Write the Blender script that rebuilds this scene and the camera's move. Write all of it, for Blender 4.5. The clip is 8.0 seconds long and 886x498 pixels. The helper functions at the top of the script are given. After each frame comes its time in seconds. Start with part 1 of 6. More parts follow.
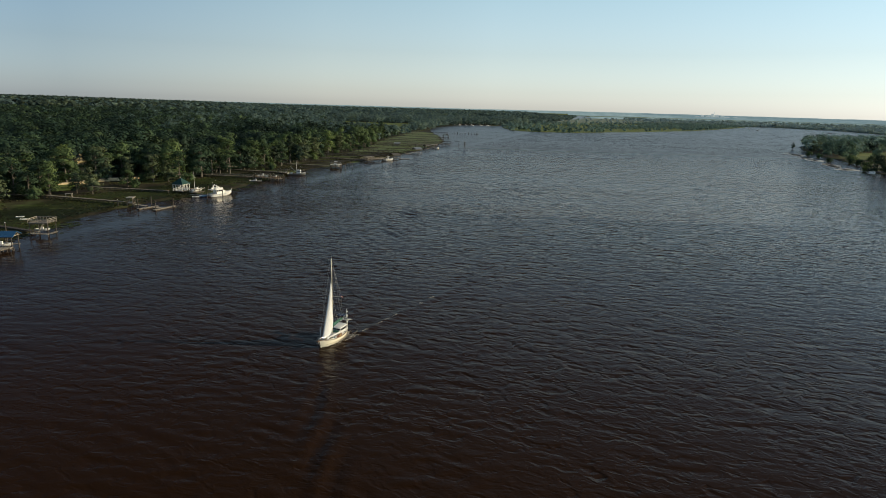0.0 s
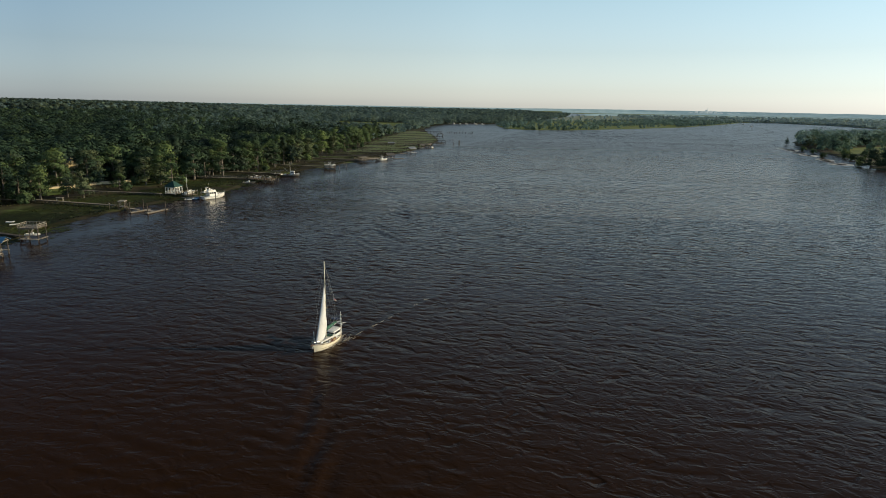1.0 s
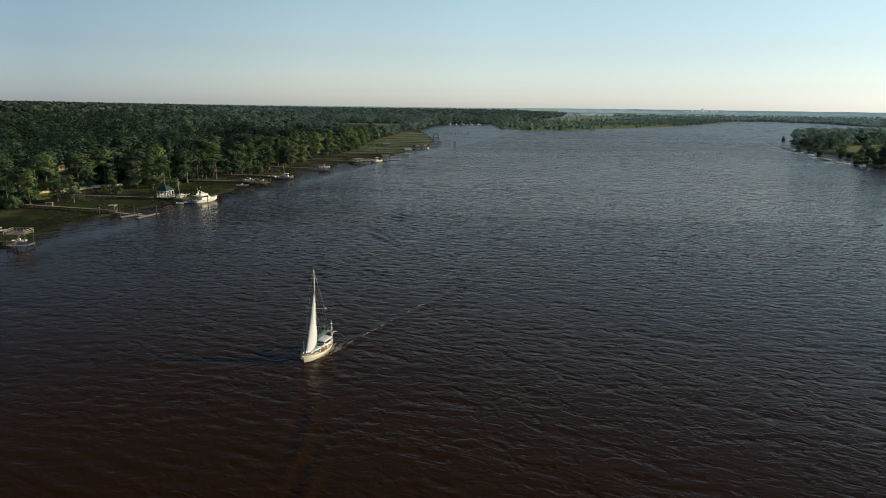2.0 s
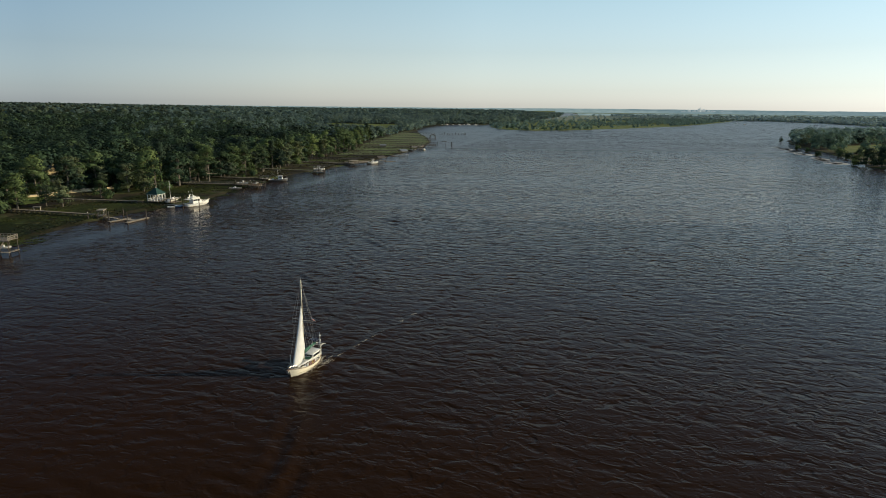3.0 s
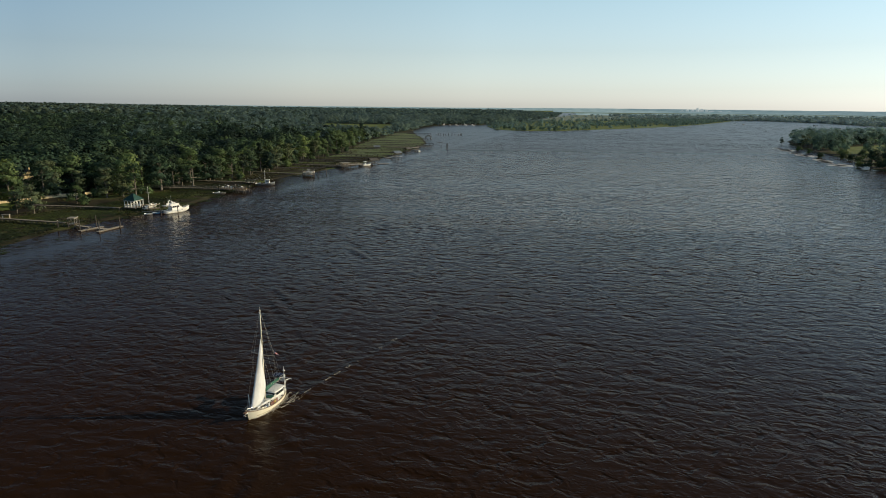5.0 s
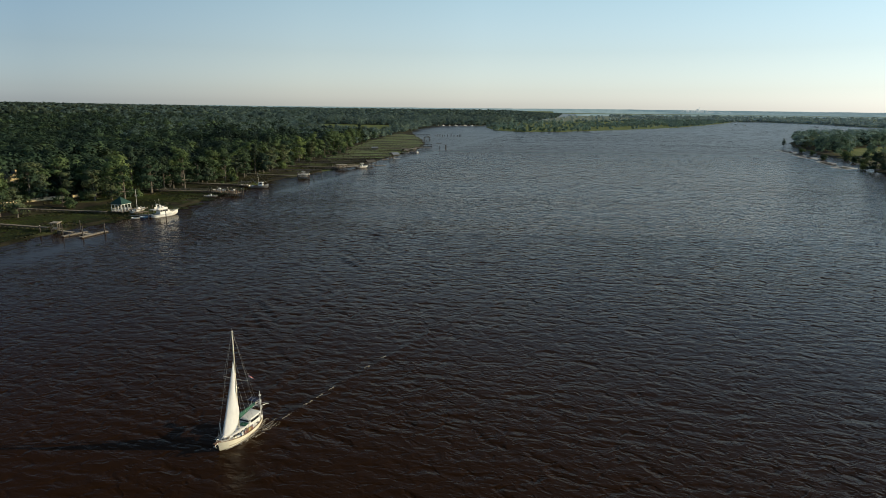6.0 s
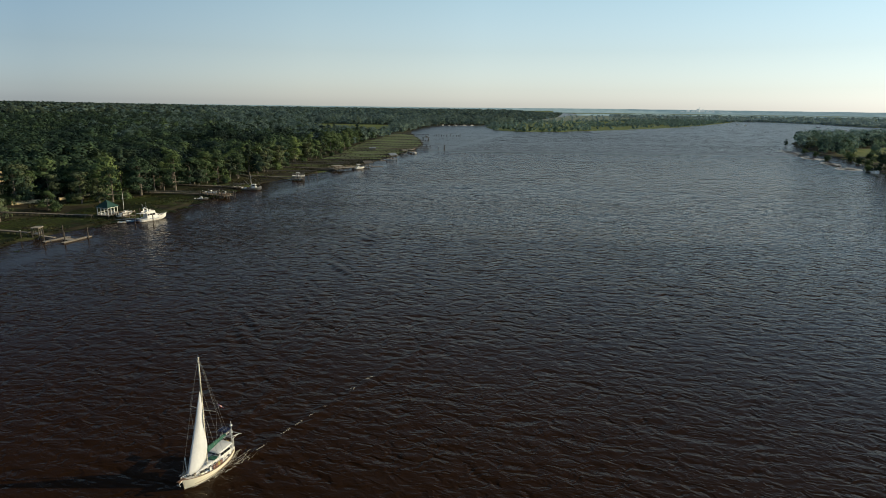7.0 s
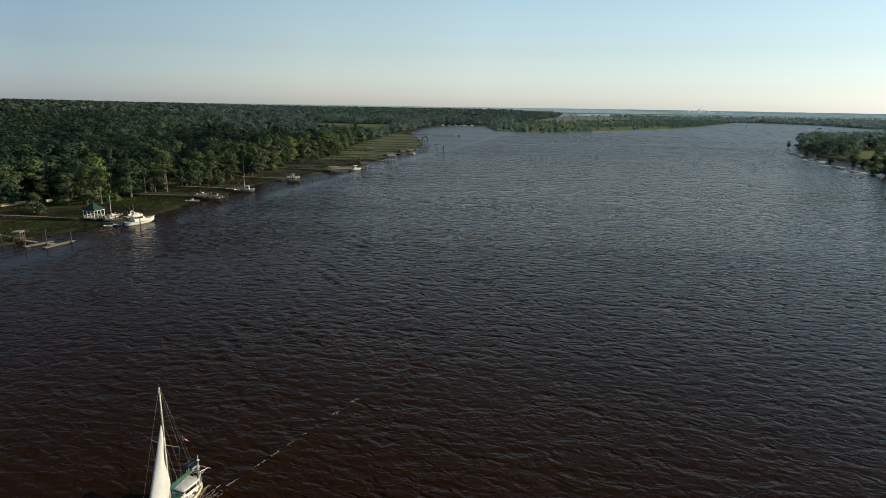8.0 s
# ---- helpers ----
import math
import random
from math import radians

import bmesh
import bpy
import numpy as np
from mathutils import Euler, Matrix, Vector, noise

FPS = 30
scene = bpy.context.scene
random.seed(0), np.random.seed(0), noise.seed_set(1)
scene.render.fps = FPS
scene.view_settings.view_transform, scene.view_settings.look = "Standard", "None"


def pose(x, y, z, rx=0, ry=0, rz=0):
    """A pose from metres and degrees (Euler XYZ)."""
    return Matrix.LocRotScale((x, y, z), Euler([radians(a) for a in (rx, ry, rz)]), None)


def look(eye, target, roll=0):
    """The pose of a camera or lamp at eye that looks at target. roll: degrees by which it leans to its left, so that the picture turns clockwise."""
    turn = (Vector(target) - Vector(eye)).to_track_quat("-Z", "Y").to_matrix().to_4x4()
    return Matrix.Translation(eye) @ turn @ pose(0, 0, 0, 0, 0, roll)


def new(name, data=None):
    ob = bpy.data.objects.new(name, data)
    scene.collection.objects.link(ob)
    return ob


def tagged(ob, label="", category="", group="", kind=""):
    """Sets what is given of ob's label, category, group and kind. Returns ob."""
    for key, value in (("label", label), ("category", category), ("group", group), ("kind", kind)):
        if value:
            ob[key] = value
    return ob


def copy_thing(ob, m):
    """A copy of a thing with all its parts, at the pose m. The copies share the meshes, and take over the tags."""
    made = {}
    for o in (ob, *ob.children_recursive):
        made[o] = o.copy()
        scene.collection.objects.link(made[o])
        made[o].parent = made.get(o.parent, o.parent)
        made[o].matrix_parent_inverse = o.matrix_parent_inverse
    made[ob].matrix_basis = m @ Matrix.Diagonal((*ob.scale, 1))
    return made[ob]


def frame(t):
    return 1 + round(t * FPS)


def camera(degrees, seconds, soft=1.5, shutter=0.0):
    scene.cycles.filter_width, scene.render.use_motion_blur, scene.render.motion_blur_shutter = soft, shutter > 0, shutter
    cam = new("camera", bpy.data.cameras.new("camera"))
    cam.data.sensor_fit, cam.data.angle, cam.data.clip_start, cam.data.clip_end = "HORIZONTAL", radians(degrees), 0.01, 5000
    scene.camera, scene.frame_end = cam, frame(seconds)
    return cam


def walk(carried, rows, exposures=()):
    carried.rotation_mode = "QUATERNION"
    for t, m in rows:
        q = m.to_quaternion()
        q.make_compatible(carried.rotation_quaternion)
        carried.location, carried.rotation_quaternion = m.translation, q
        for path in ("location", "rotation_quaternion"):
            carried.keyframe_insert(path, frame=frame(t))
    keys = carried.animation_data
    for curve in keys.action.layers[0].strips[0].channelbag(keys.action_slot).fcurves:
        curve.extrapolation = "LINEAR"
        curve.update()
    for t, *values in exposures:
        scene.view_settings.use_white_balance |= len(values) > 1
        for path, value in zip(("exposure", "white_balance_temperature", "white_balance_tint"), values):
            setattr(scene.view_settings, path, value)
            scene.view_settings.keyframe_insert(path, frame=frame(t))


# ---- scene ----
# camera
cam = camera(72.0, 8.0, soft=0.95)
walk(cam, [
    (0, look((-1.952, 2.894, 39.833), (-6.596, 100.090, 16.782), 1.69)),
    (0.5, look((-1.869, 3.442, 39.889), (-6.161, 100.638, 16.770), 1.38)),
    (1, look((-1.719, 4.228, 39.989), (-5.701, 101.415, 16.776), 1.08)),
    (1.5, look((-1.453, 5.488, 40.128), (-5.216, 102.690, 16.942), 0.89)),
    (3, look((-0.468, 11.122, 40.825), (-3.630, 108.360, 17.701), 0.63)),
    (3.5, look((0.023, 13.502, 41.049), (-3.058, 110.748, 17.945), 0.65)),
    (4, look((0.588, 16.284, 41.230), (-2.415, 113.514, 18.051), 0.56)),
    (4.5, look((1.187, 19.450, 41.451), (-1.741, 116.677, 18.248), 0.57)),
    (6, look((2.942, 29.831, 41.976), (0.080, 127.080, 18.860), 0.71)),
    (6.5, look((3.535, 33.470, 42.175), (0.642, 130.701, 18.985), 0.73)),
    (7, look((4.104, 37.080, 42.437), (1.243, 134.307, 19.228), 0.76)),
    (7.5, look((4.480, 40.274, 42.606), (1.596, 137.489, 19.350), 0.85)),
    (8, look((5.210, 43.899, 43.042), (2.348, 141.105, 19.745), 0.99)),
], [(0, 0.0, 6150, 2.0), (8, 0.0, 6150, 2.0)])

# ---- light ----
SUN_AZ, SUN_EL = 82.0, 17.0
world = bpy.data.worlds.new("sky")
scene.world = world
world.use_nodes = True
wn = world.node_tree.nodes
sky = wn.new("ShaderNodeTexSky")
sky.sky_type = "NISHITA"
sky.sun_disc = False
sky.sun_elevation, sky.sun_rotation = radians(SUN_EL), radians(SUN_AZ)
sky.air_density, sky.dust_density, sky.ozone_density = 1.0, 0.38, 2.5
wn["Background"].inputs["Strength"].default_value = 0.160
pale = wn.new("ShaderNodeHueSaturation")
pale.inputs["Saturation"].default_value = 0.46
world.node_tree.links.new(sky.outputs[0], pale.inputs["Color"])
# thicker haze towards the sun, a greyer horizon and a greener blue above it
wl = world.node_tree.links
way = wn.new("ShaderNodeTexCoord").outputs["Generated"]
toward = wn.new("ShaderNodeVectorMath")
toward.operation = "DOT_PRODUCT"
toward.inputs[1].default_value = (math.sin(radians(SUN_AZ)), math.cos(radians(SUN_AZ)), 0.0)
wl.new(way, toward.inputs[0])
half = wn.new("ShaderNodeMath")
half.operation = "MULTIPLY_ADD"
half.inputs[1].default_value, half.inputs[2].default_value = 0.5, 0.5
wl.new(toward.outputs["Value"], half.inputs[0])
height = wn.new("ShaderNodeSeparateXYZ")
wl.new(way, height.inputs[0])
last = pale.outputs[0]
for fac, stops in ((half.outputs[0], ((0.0, (0.44, 0.50, 0.60)), (0.28, (0.53, 0.58, 0.65)), (0.45, (0.90, 0.905, 0.91)), (0.58, (1.02, 1.02, 1.015)), (0.84, (0.90, 0.91, 0.91)), (1.0, (0.92, 0.91, 0.89)))),
                   (height.outputs["Z"], ((0.0, (1.0, 0.965, 1.02)), (0.07, (1.0, 0.985, 1.0)), (0.17, (0.88, 1.0, 1.02)), (0.26, (0.71, 0.87, 1.05)), (0.5, (0.58, 0.66, 0.77)), (1.0, (0.54, 0.60, 0.68))))):
    tone = wn.new("ShaderNodeValToRGB")
    tone.color_ramp.elements[0].color, tone.color_ramp.elements[1].color = (*stops[0][1], 1), (*stops[-1][1], 1)
    tone.color_ramp.elements[1].position = stops[-1][0]
    for at, c in stops[1:-1]:
        tone.color_ramp.elements.new(at).color = (*c, 1)
    wl.new(fac, tone.inputs["Fac"])
    times = wn.new("ShaderNodeMix")
    times.data_type, times.blend_type = "RGBA", "MULTIPLY"
    times.inputs["Factor"].default_value = 1.0
    wl.new(last, times.inputs[6])
    wl.new(tone.outputs["Color"], times.inputs[7])
    last = times.outputs[2]
rise = wn.new("ShaderNodeMapRange")
rise.inputs["From Min"].default_value, rise.inputs["From Max"].default_value = 0.15, 0.32
wl.new(height.outputs["Z"], rise.inputs["Value"])
deep = wn.new("ShaderNodeValToRGB")
deep.color_ramp.elements[0].position, deep.color_ramp.elements[0].color = 0.22, (0.46, 0.45, 0.47, 1)
deep.color_ramp.elements[1].position, deep.color_ramp.elements[1].color = 0.62, (1.08, 1.08, 1.06, 1)
wl.new(half.outputs[0], deep.inputs["Fac"])
upper_sky = wn.new("ShaderNodeMix")
upper_sky.data_type, upper_sky.blend_type = "RGBA", "MULTIPLY"
wl.new(rise.outputs[0], upper_sky.inputs["Factor"])
wl.new(last, upper_sky.inputs[6])
wl.new(deep.outputs["Color"], upper_sky.inputs[7])
wl.new(upper_sky.outputs[2], wn["Background"].inputs["Color"])
sun_data = bpy.data.lights.new("sun", "SUN")
sun_data.energy, sun_data.angle, sun_data.color = 4.6, radians(0.6), (1.0, 0.77, 0.48)
sun = new("sun", sun_data)
sun.matrix_world = look(
    (900 * math.sin(radians(SUN_AZ)), 900 * math.cos(radians(SUN_AZ)), 900 * math.tan(radians(SUN_EL))), (0, 0, 0))
scene.view_settings.exposure = 0.0


# ---- materials ----
def nodes_of(name):
    m = bpy.data.materials.new(name)
    m.use_nodes = True
    return m, m.node_tree.nodes, m.node_tree.links, m.node_tree.nodes["Principled BSDF"]


def noise_node(n, l, coord, scale, detail=4, stretch=(1, 1, 1)):
    mp = n.new("ShaderNodeMapping")
    mp.inputs["Scale"].default_value = stretch
    l.new(coord, mp.inputs["Vector"])
    t = n.new("ShaderNodeTexNoise")
    t.inputs["Scale"].default_value, t.inputs["Detail"].default_value = scale, detail
    l.new(mp.outputs[0], t.inputs["Vector"])
    return t.outputs["Fac"]


def ramp(n, l, fac, stops):
    r = n.new("ShaderNodeValToRGB")
    r.color_ramp.elements[0].position, r.color_ramp.elements[0].color = stops[0][0], (*stops[0][1], 1)
    r.color_ramp.elements[1].position, r.color_ramp.elements[1].color = stops[-1][0], (*stops[-1][1], 1)
    for at, c in stops[1:-1]:
        r.color_ramp.elements.new(at).color = (*c, 1)
    l.new(fac, r.inputs["Fac"])
    return r.outputs["Color"]


def mixed(n, l, fac, a, b, kind="MIX"):
    m = n.new("ShaderNodeMix")
    m.data_type, m.blend_type = "RGBA", kind
    if isinstance(fac, float):
        m.inputs["Factor"].default_value = fac
    else:
        l.new(fac, m.inputs["Factor"])
    for v, s in ((a, m.inputs[6]), (b, m.inputs[7])):
        if isinstance(v, tuple):
            s.default_value = (*v, 1)
        else:
            l.new(v, s)
    return m.outputs[2]


def bump(n, l, bsdf, fac, strength, distance):
    b = n.new("ShaderNodeBump")
    b.inputs["Strength"].default_value, b.inputs["Distance"].default_value = strength, distance
    l.new(fac, b.inputs["Height"])
    l.new(b.outputs[0], bsdf.inputs["Normal"])


def surface(name, c1, c2, scale=2.0, rough=0.6, metal=0.0, relief=0.3, depth=0.01, stretch=(1, 1, 1)):
    """Two tones mixed by grain and by larger stains, with a fine relief."""
    m, n, l, b = nodes_of(name)
    co = n.new("ShaderNodeTexCoord").outputs["Object"]
    fine = noise_node(n, l, co, scale * 6, 5, stretch)
    big = noise_node(n, l, co, scale * 0.6, 3, stretch)
    c = mixed(n, l, ramp(n, l, fine, [(0.35, (0, 0, 0)), (0.65, (1, 1, 1))]), c1, c2)
    dark = tuple(v * 0.72 for v in c2)
    c = mixed(n, l, ramp(n, l, big, [(0.5, (0, 0, 0)), (0.75, (0.6, 0.6, 0.6))]), c, dark)
    info = n.new("ShaderNodeObjectInfo")
    c = mixed(n, l, ramp(n, l, info.outputs["Random"], [(0, (0, 0, 0)), (1, (0.25, 0.25, 0.25))]), c, tuple(v * 0.8 for v in c1))
    l.new(c, b.inputs["Base Color"])
    b.inputs["Roughness"].default_value, b.inputs["Metallic"].default_value = rough, metal
    bump(n, l, b, fine, relief, depth)
    return m


def foliage(name, dark, mid, light, through_light=0.28, vary=1.0):
    m, n, l, b = nodes_of(name)
    geo = n.new("ShaderNodeNewGeometry")
    info = n.new("ShaderNodeObjectInfo")
    c = ramp(n, l, geo.outputs["Random Per Island"], [(0.0, dark), (0.5, mid), (1.0, light)])
    patch = noise_node(n, l, geo.outputs["Position"], 0.09, 3)
    tint = ramp(n, l, patch, [(0.36, (0.66, 0.70, 0.74)), (0.5, (1, 1, 1)), (0.64, (1.28, 1.22, 1.0))])
    c = mixed(n, l, 1.0, c, tint, "MULTIPLY")
    stand = noise_node(n, l, geo.outputs["Position"], 0.028, 2)
    c = mixed(n, l, 1.0, c, ramp(n, l, stand, [(0.38, (0.50, 0.54, 0.60)), (0.62, (1.3, 1.25, 1.1))]), "MULTIPLY")
    own = n.new("ShaderNodeAttribute")
    own.attribute_name = "tree_tone"
    pick = n.new("ShaderNodeMath")
    pick.operation = "PINGPONG"
    pick.inputs[1].default_value = 1.0
    add = n.new("ShaderNodeMath")
    l.new(info.outputs["Random"], add.inputs[0])
    l.new(own.outputs["Fac"], add.inputs[1])
    l.new(add.outputs[0], pick.inputs[0])
    each = ramp(n, l, pick.outputs[0], [(0, (0.66, 0.73, 0.78)), (0.5, (0.95, 0.96, 0.95)), (1, (1.24, 1.17, 0.97))])
    c = mixed(n, l, 1.0, c, each, "MULTIPLY")
    if vary < 1:
        c = mixed(n, l, vary, mid, c)
    l.new(c, b.inputs["Base Color"])
    b.inputs["Roughness"].default_value = 0.7
    b.inputs["Specular IOR Level"].default_value = 0.12
    tr = n.new("ShaderNodeBsdfTranslucent")
    l.new(c, tr.inputs["Color"])
    mx = n.new("ShaderNodeMixShader")
    mx.inputs[0].default_value = through_light
    l.new(b.outputs[0], mx.inputs[1])
    l.new(tr.outputs[0], mx.inputs[2])
    l.new(mx.outputs[0], n["Material Output"].inputs["Surface"])
    return m


def water_material():
    """Tea-brown water; the slopes of ripples and wind waves come from the run of stretched, ridged noise."""
    m, n, l, b = nodes_of("river_water")
    where = n.new("ShaderNodeNewGeometry")
    pos = where.outputs["Position"]

    def calc(kind, *args):
        q = n.new("ShaderNodeMath")
        q.operation = kind
        for v, slot in zip(args, q.inputs):
            if isinstance(v, (int, float)):
                slot.default_value = v
            else:
                l.new(v, slot)
        return q.outputs[0]

    def span(v, lo, hi, a=0.0, c=1.0):
        q = n.new("ShaderNodeMapRange")
        for name, val in (("From Min", lo), ("From Max", hi), ("To Min", a), ("To Max", c)):
            q.inputs[name].default_value = val
        l.new(v, q.inputs["Value"])
        return q.outputs[0]

    silt = noise_node(n, l, pos, 0.012, 4)
    l.new(ramp(n, l, silt, [(0.3, (0.0185, 0.0084, 0.0029)), (0.7, (0.0235, 0.0107, 0.0037))]), b.inputs["Base Color"])
    b.inputs["IOR"].default_value = 1.333
    b.inputs["Specular IOR Level"].default_value = WATER_GLOSS
    sep = n.new("ShaderNodeSeparateXYZ")
    l.new(pos, sep.inputs[0])
    upriver = sep.outputs["Y"]
    l.new(calc("ADD", span(upriver, 60.0, 190.0, 0.24, 0.15), span(upriver, 260.0, 620.0, 0.0, 0.13)), b.inputs["Roughness"])
    gust = calc("MULTIPLY", span(noise_node(n, l, pos, 0.016, 4, (0.22, 1.0, 1)), 0.35, 0.65, 0.55, 1.4), span(noise_node(n, l, pos, 0.09, 3, (0.5, 1.0, 1)), 0.3, 0.7, 0.7, 1.25))
    # calmer in the lee of the wooded bank and over the near reach
    off_bank = calc("MULTIPLY_ADD", upriver, -0.237, sep.outputs["X"])
    gust = calc("MULTIPLY", gust, span(off_bank, -176.0, -120.0, 0.35, 1.0))
    gust = calc("MULTIPLY", gust, span(calc("MULTIPLY_ADD", upriver, 1.6, sep.outputs["X"]), 69.0, 170.0, 0.48, 1.0))
    # a smooth slick runs along the moorings
    slick = calc("ABSOLUTE", calc("ADD", off_bank, 159.5))
    gust = calc("MULTIPLY", gust, span(slick, 1.5, 8.0, 0.2, 1.0))
    total_x, total_y = None, None
    # crest length, wave length, heading of the crests, steepness, detail, reach in which it shows
    for crest, wave, heading, steep, detail, lo, hi in WAVES:
        place = n.new("ShaderNodeMapping")
        place.vector_type = "TEXTURE"
        place.inputs["Rotation"].default_value = (0, 0, radians(heading))
        place.inputs["Scale"].default_value = (crest, wave, 1)
        place.inputs["Location"].default_value = (13.7 * wave, 5.1 * crest, 0)
        l.new(pos, place.inputs["Vector"])
        levels = []
        for off in ((0, 0, 0), (0.05, 0, 0), (0, 0.05, 0)):
            at = n.new("ShaderNodeVectorMath")
            at.inputs[1].default_value = off
            l.new(place.outputs[0], at.inputs[0])
            t = n.new("ShaderNodeTexNoise")
            t.noise_dimensions = "2D"
            for name, val in (("Scale", 1.0), ("Detail", detail), ("Roughness", 0.55), ("Distortion", 0.35)):
                t.inputs[name].default_value = val
            l.new(at.outputs[0], t.inputs["Vector"])
            level = t.outputs["Fac"]
            # half rolling, half sharp-crested
            sharp = calc("ABSOLUTE", calc("SUBTRACT", level, 0.5))
            levels.append(calc("MULTIPLY_ADD", sharp, -1.0, calc("MULTIPLY", level, 0.55)))
        k = calc("MULTIPLY", gust, 20.0 * steep)
        if lo:
            k = calc("MULTIPLY", k, span(upriver, *lo))
        if hi:
            k = calc("MULTIPLY", k, span(upriver, *hi, 1.0, 0.0))
        along = calc("MULTIPLY", calc("MULTIPLY", calc("SUBTRACT", levels[1], levels[0]), k), wave / crest)
        across = calc("MULTIPLY", calc("SUBTRACT", levels[2], levels[0]), k)
        c, d = math.cos(radians(heading)), math.sin(radians(heading))
        sx = calc("SUBTRACT", calc("MULTIPLY", across, d), calc("MULTIPLY", along, c))
        sy = calc("MULTIPLY", calc("ADD", calc("MULTIPLY", along, d), calc("MULTIPLY", across, c)), -1.0)
        total_x = sx if total_x is None else calc("ADD", total_x, sx)
        total_y = sy if total_y is None else calc("ADD", total_y, sy)
    lean = n.new("ShaderNodeCombineXYZ")
    l.new(total_x, lean.inputs["X"])
    l.new(total_y, lean.inputs["Y"])
    s = n.new("ShaderNodeVectorMath")
    l.new(where.outputs["Normal"], s.inputs[0])
    l.new(lean.outputs[0], s.inputs[1])
    u = n.new("ShaderNodeVectorMath")
    u.operation = "NORMALIZE"
    l.new(s.outputs[0], u.inputs[0])
    l.new(u.outputs[0], b.inputs["Normal"])
    return m


WATER_GLOSS = 0.094
WAVES = ((3.0, 1.7, -15.0, 0.14, 2.0, None, (200.0, 460.0)),
         (0.95, 0.60, -8.0, 0.10, 2.0, None, (120.0, 300.0)),
         (8.0, 4.2, -18.0, 0.07, 2.0, None, (260.0, 500.0)),
         (3.3, 2.5, -8.0, 0.41, 1.5, (90.0, 250.0), (380.0, 620.0)),
         (7.5, 7.5, -3.0, 0.55, 2.0, (240.0, 500.0), (650.0, 1200.0)),
         (22.0, 22.0, 0.0, 0.32, 2.0, (500.0, 900.0), None))


def ground_material(name, stops, scale=0.05, rough=0.9):
    m, n, l, b = nodes_of(name)
    co = n.new("ShaderNodeNewGeometry").outputs["Position"]
    big = noise_node(n, l, co, scale, 6)
    fine = noise_node(n, l, co, scale * 14, 4)
    c = ramp(n, l, big, stops)
    c = mixed(n, l, 0.5, c, ramp(n, l, fine, [(0.3, (0.45, 0.45, 0.45)), (0.7, (1.4, 1.4, 1.4))]), "MULTIPLY")
    l.new(c, b.inputs["Base Color"])
    b.inputs["Roughness"].default_value = rough
    b.inputs["Specular IOR Level"].default_value = 0.12
    bump(n, l, b, fine, 0.6, 0.15)
    return m


WATER = water_material()
MARSH = ground_material("marsh_grass", [(0.36, (0.020, 0.017, 0.012)), (0.52, (0.052, 0.046, 0.024)), (0.62, (0.080, 0.102, 0.032)), (0.72, (0.074, 0.066, 0.032))])
MEADOW = ground_material("meadow", [(0.3, (0.08, 0.11, 0.032)), (0.55, (0.15, 0.18, 0.052)), (0.8, (0.19, 0.185, 0.07))])
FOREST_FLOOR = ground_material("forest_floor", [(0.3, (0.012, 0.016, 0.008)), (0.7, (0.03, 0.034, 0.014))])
BED = ground_material("river_bed", [(0.3, (0.02, 0.012, 0.008)), (0.7, (0.04, 0.025, 0.015))])
# pale grey imitates sky reflected in shallow pools
WET_GLINT = ground_material("pale_wet_glint", [(0.3, (0.40, 0.41, 0.40)), (0.7, (0.55, 0.56, 0.55))], 0.1)
LEAF_OAK = foliage("oak_leaves", (0.032, 0.056, 0.041), (0.037, 0.066, 0.048), (0.045, 0.076, 0.055))
LEAF_CYPRESS = foliage("cypress_needles", (0.085, 0.126, 0.063), (0.102, 0.150, 0.074), (0.119, 0.170, 0.086))
LEAF_WOOD = foliage("woodland_leaves", (0.067, 0.107, 0.063), (0.081, 0.127, 0.074), (0.095, 0.143, 0.086))
LEAF_MOSS = foliage("moss_draped_leaves", (0.080, 0.106, 0.070), (0.105, 0.135, 0.087), (0.131, 0.161, 0.108))
LEAF_PINE = foliage("pine_needles", (0.032, 0.052, 0.038), (0.041, 0.065, 0.048), (0.051, 0.078, 0.056))
# distance haze painted into the leaves as a paler, bluer green
HAZED_WOOD = foliage("haze_blue_forest_leaves", (0.166, 0.236, 0.228), (0.176, 0.247, 0.235), (0.186, 0.257, 0.238), 0.45, 0.6)
# green leaves lightened and greyed to paint in the haze over the river
LEAF_HAZED = foliage("haze_greyed_leaves", (0.124, 0.197, 0.154), (0.135, 0.212, 0.166), (0.150, 0.228, 0.178), 0.4, 0.6)
# no separate species: leaf green paled to imitate distance haze
LEAF_HAZE_PALE = foliage("haze_paled_leaves", (0.065, 0.094, 0.077), (0.080, 0.110, 0.089), (0.095, 0.125, 0.103), 0.4)
BARK = surface("bark", (0.11, 0.095, 0.078), (0.19, 0.165, 0.135), 1.5, 0.9, 0, 0.6, 0.05, (1, 1, 0.2))
TIMBER = surface("weathered_timber", (0.17, 0.145, 0.115), (0.25, 0.215, 0.17), 2.0, 0.85, 0, 0.4, 0.01, (1, 0.3, 1))
PILING = surface("tarred_piling", (0.045, 0.038, 0.032), (0.10, 0.085, 0.07), 1.5, 0.85, 0, 0.5, 0.02, (1, 1, 0.3))
DARK_TIMBER = surface("dark_old_timber", (0.035, 0.030, 0.025), (0.06, 0.052, 0.044), 2.0, 0.9, 0, 0.4, 0.01, (1, 0.3, 1))
PALE_WOOD = surface("pale_wood", (0.27, 0.235, 0.19), (0.37, 0.33, 0.27), 2.0, 0.8, 0, 0.3, 0.01)
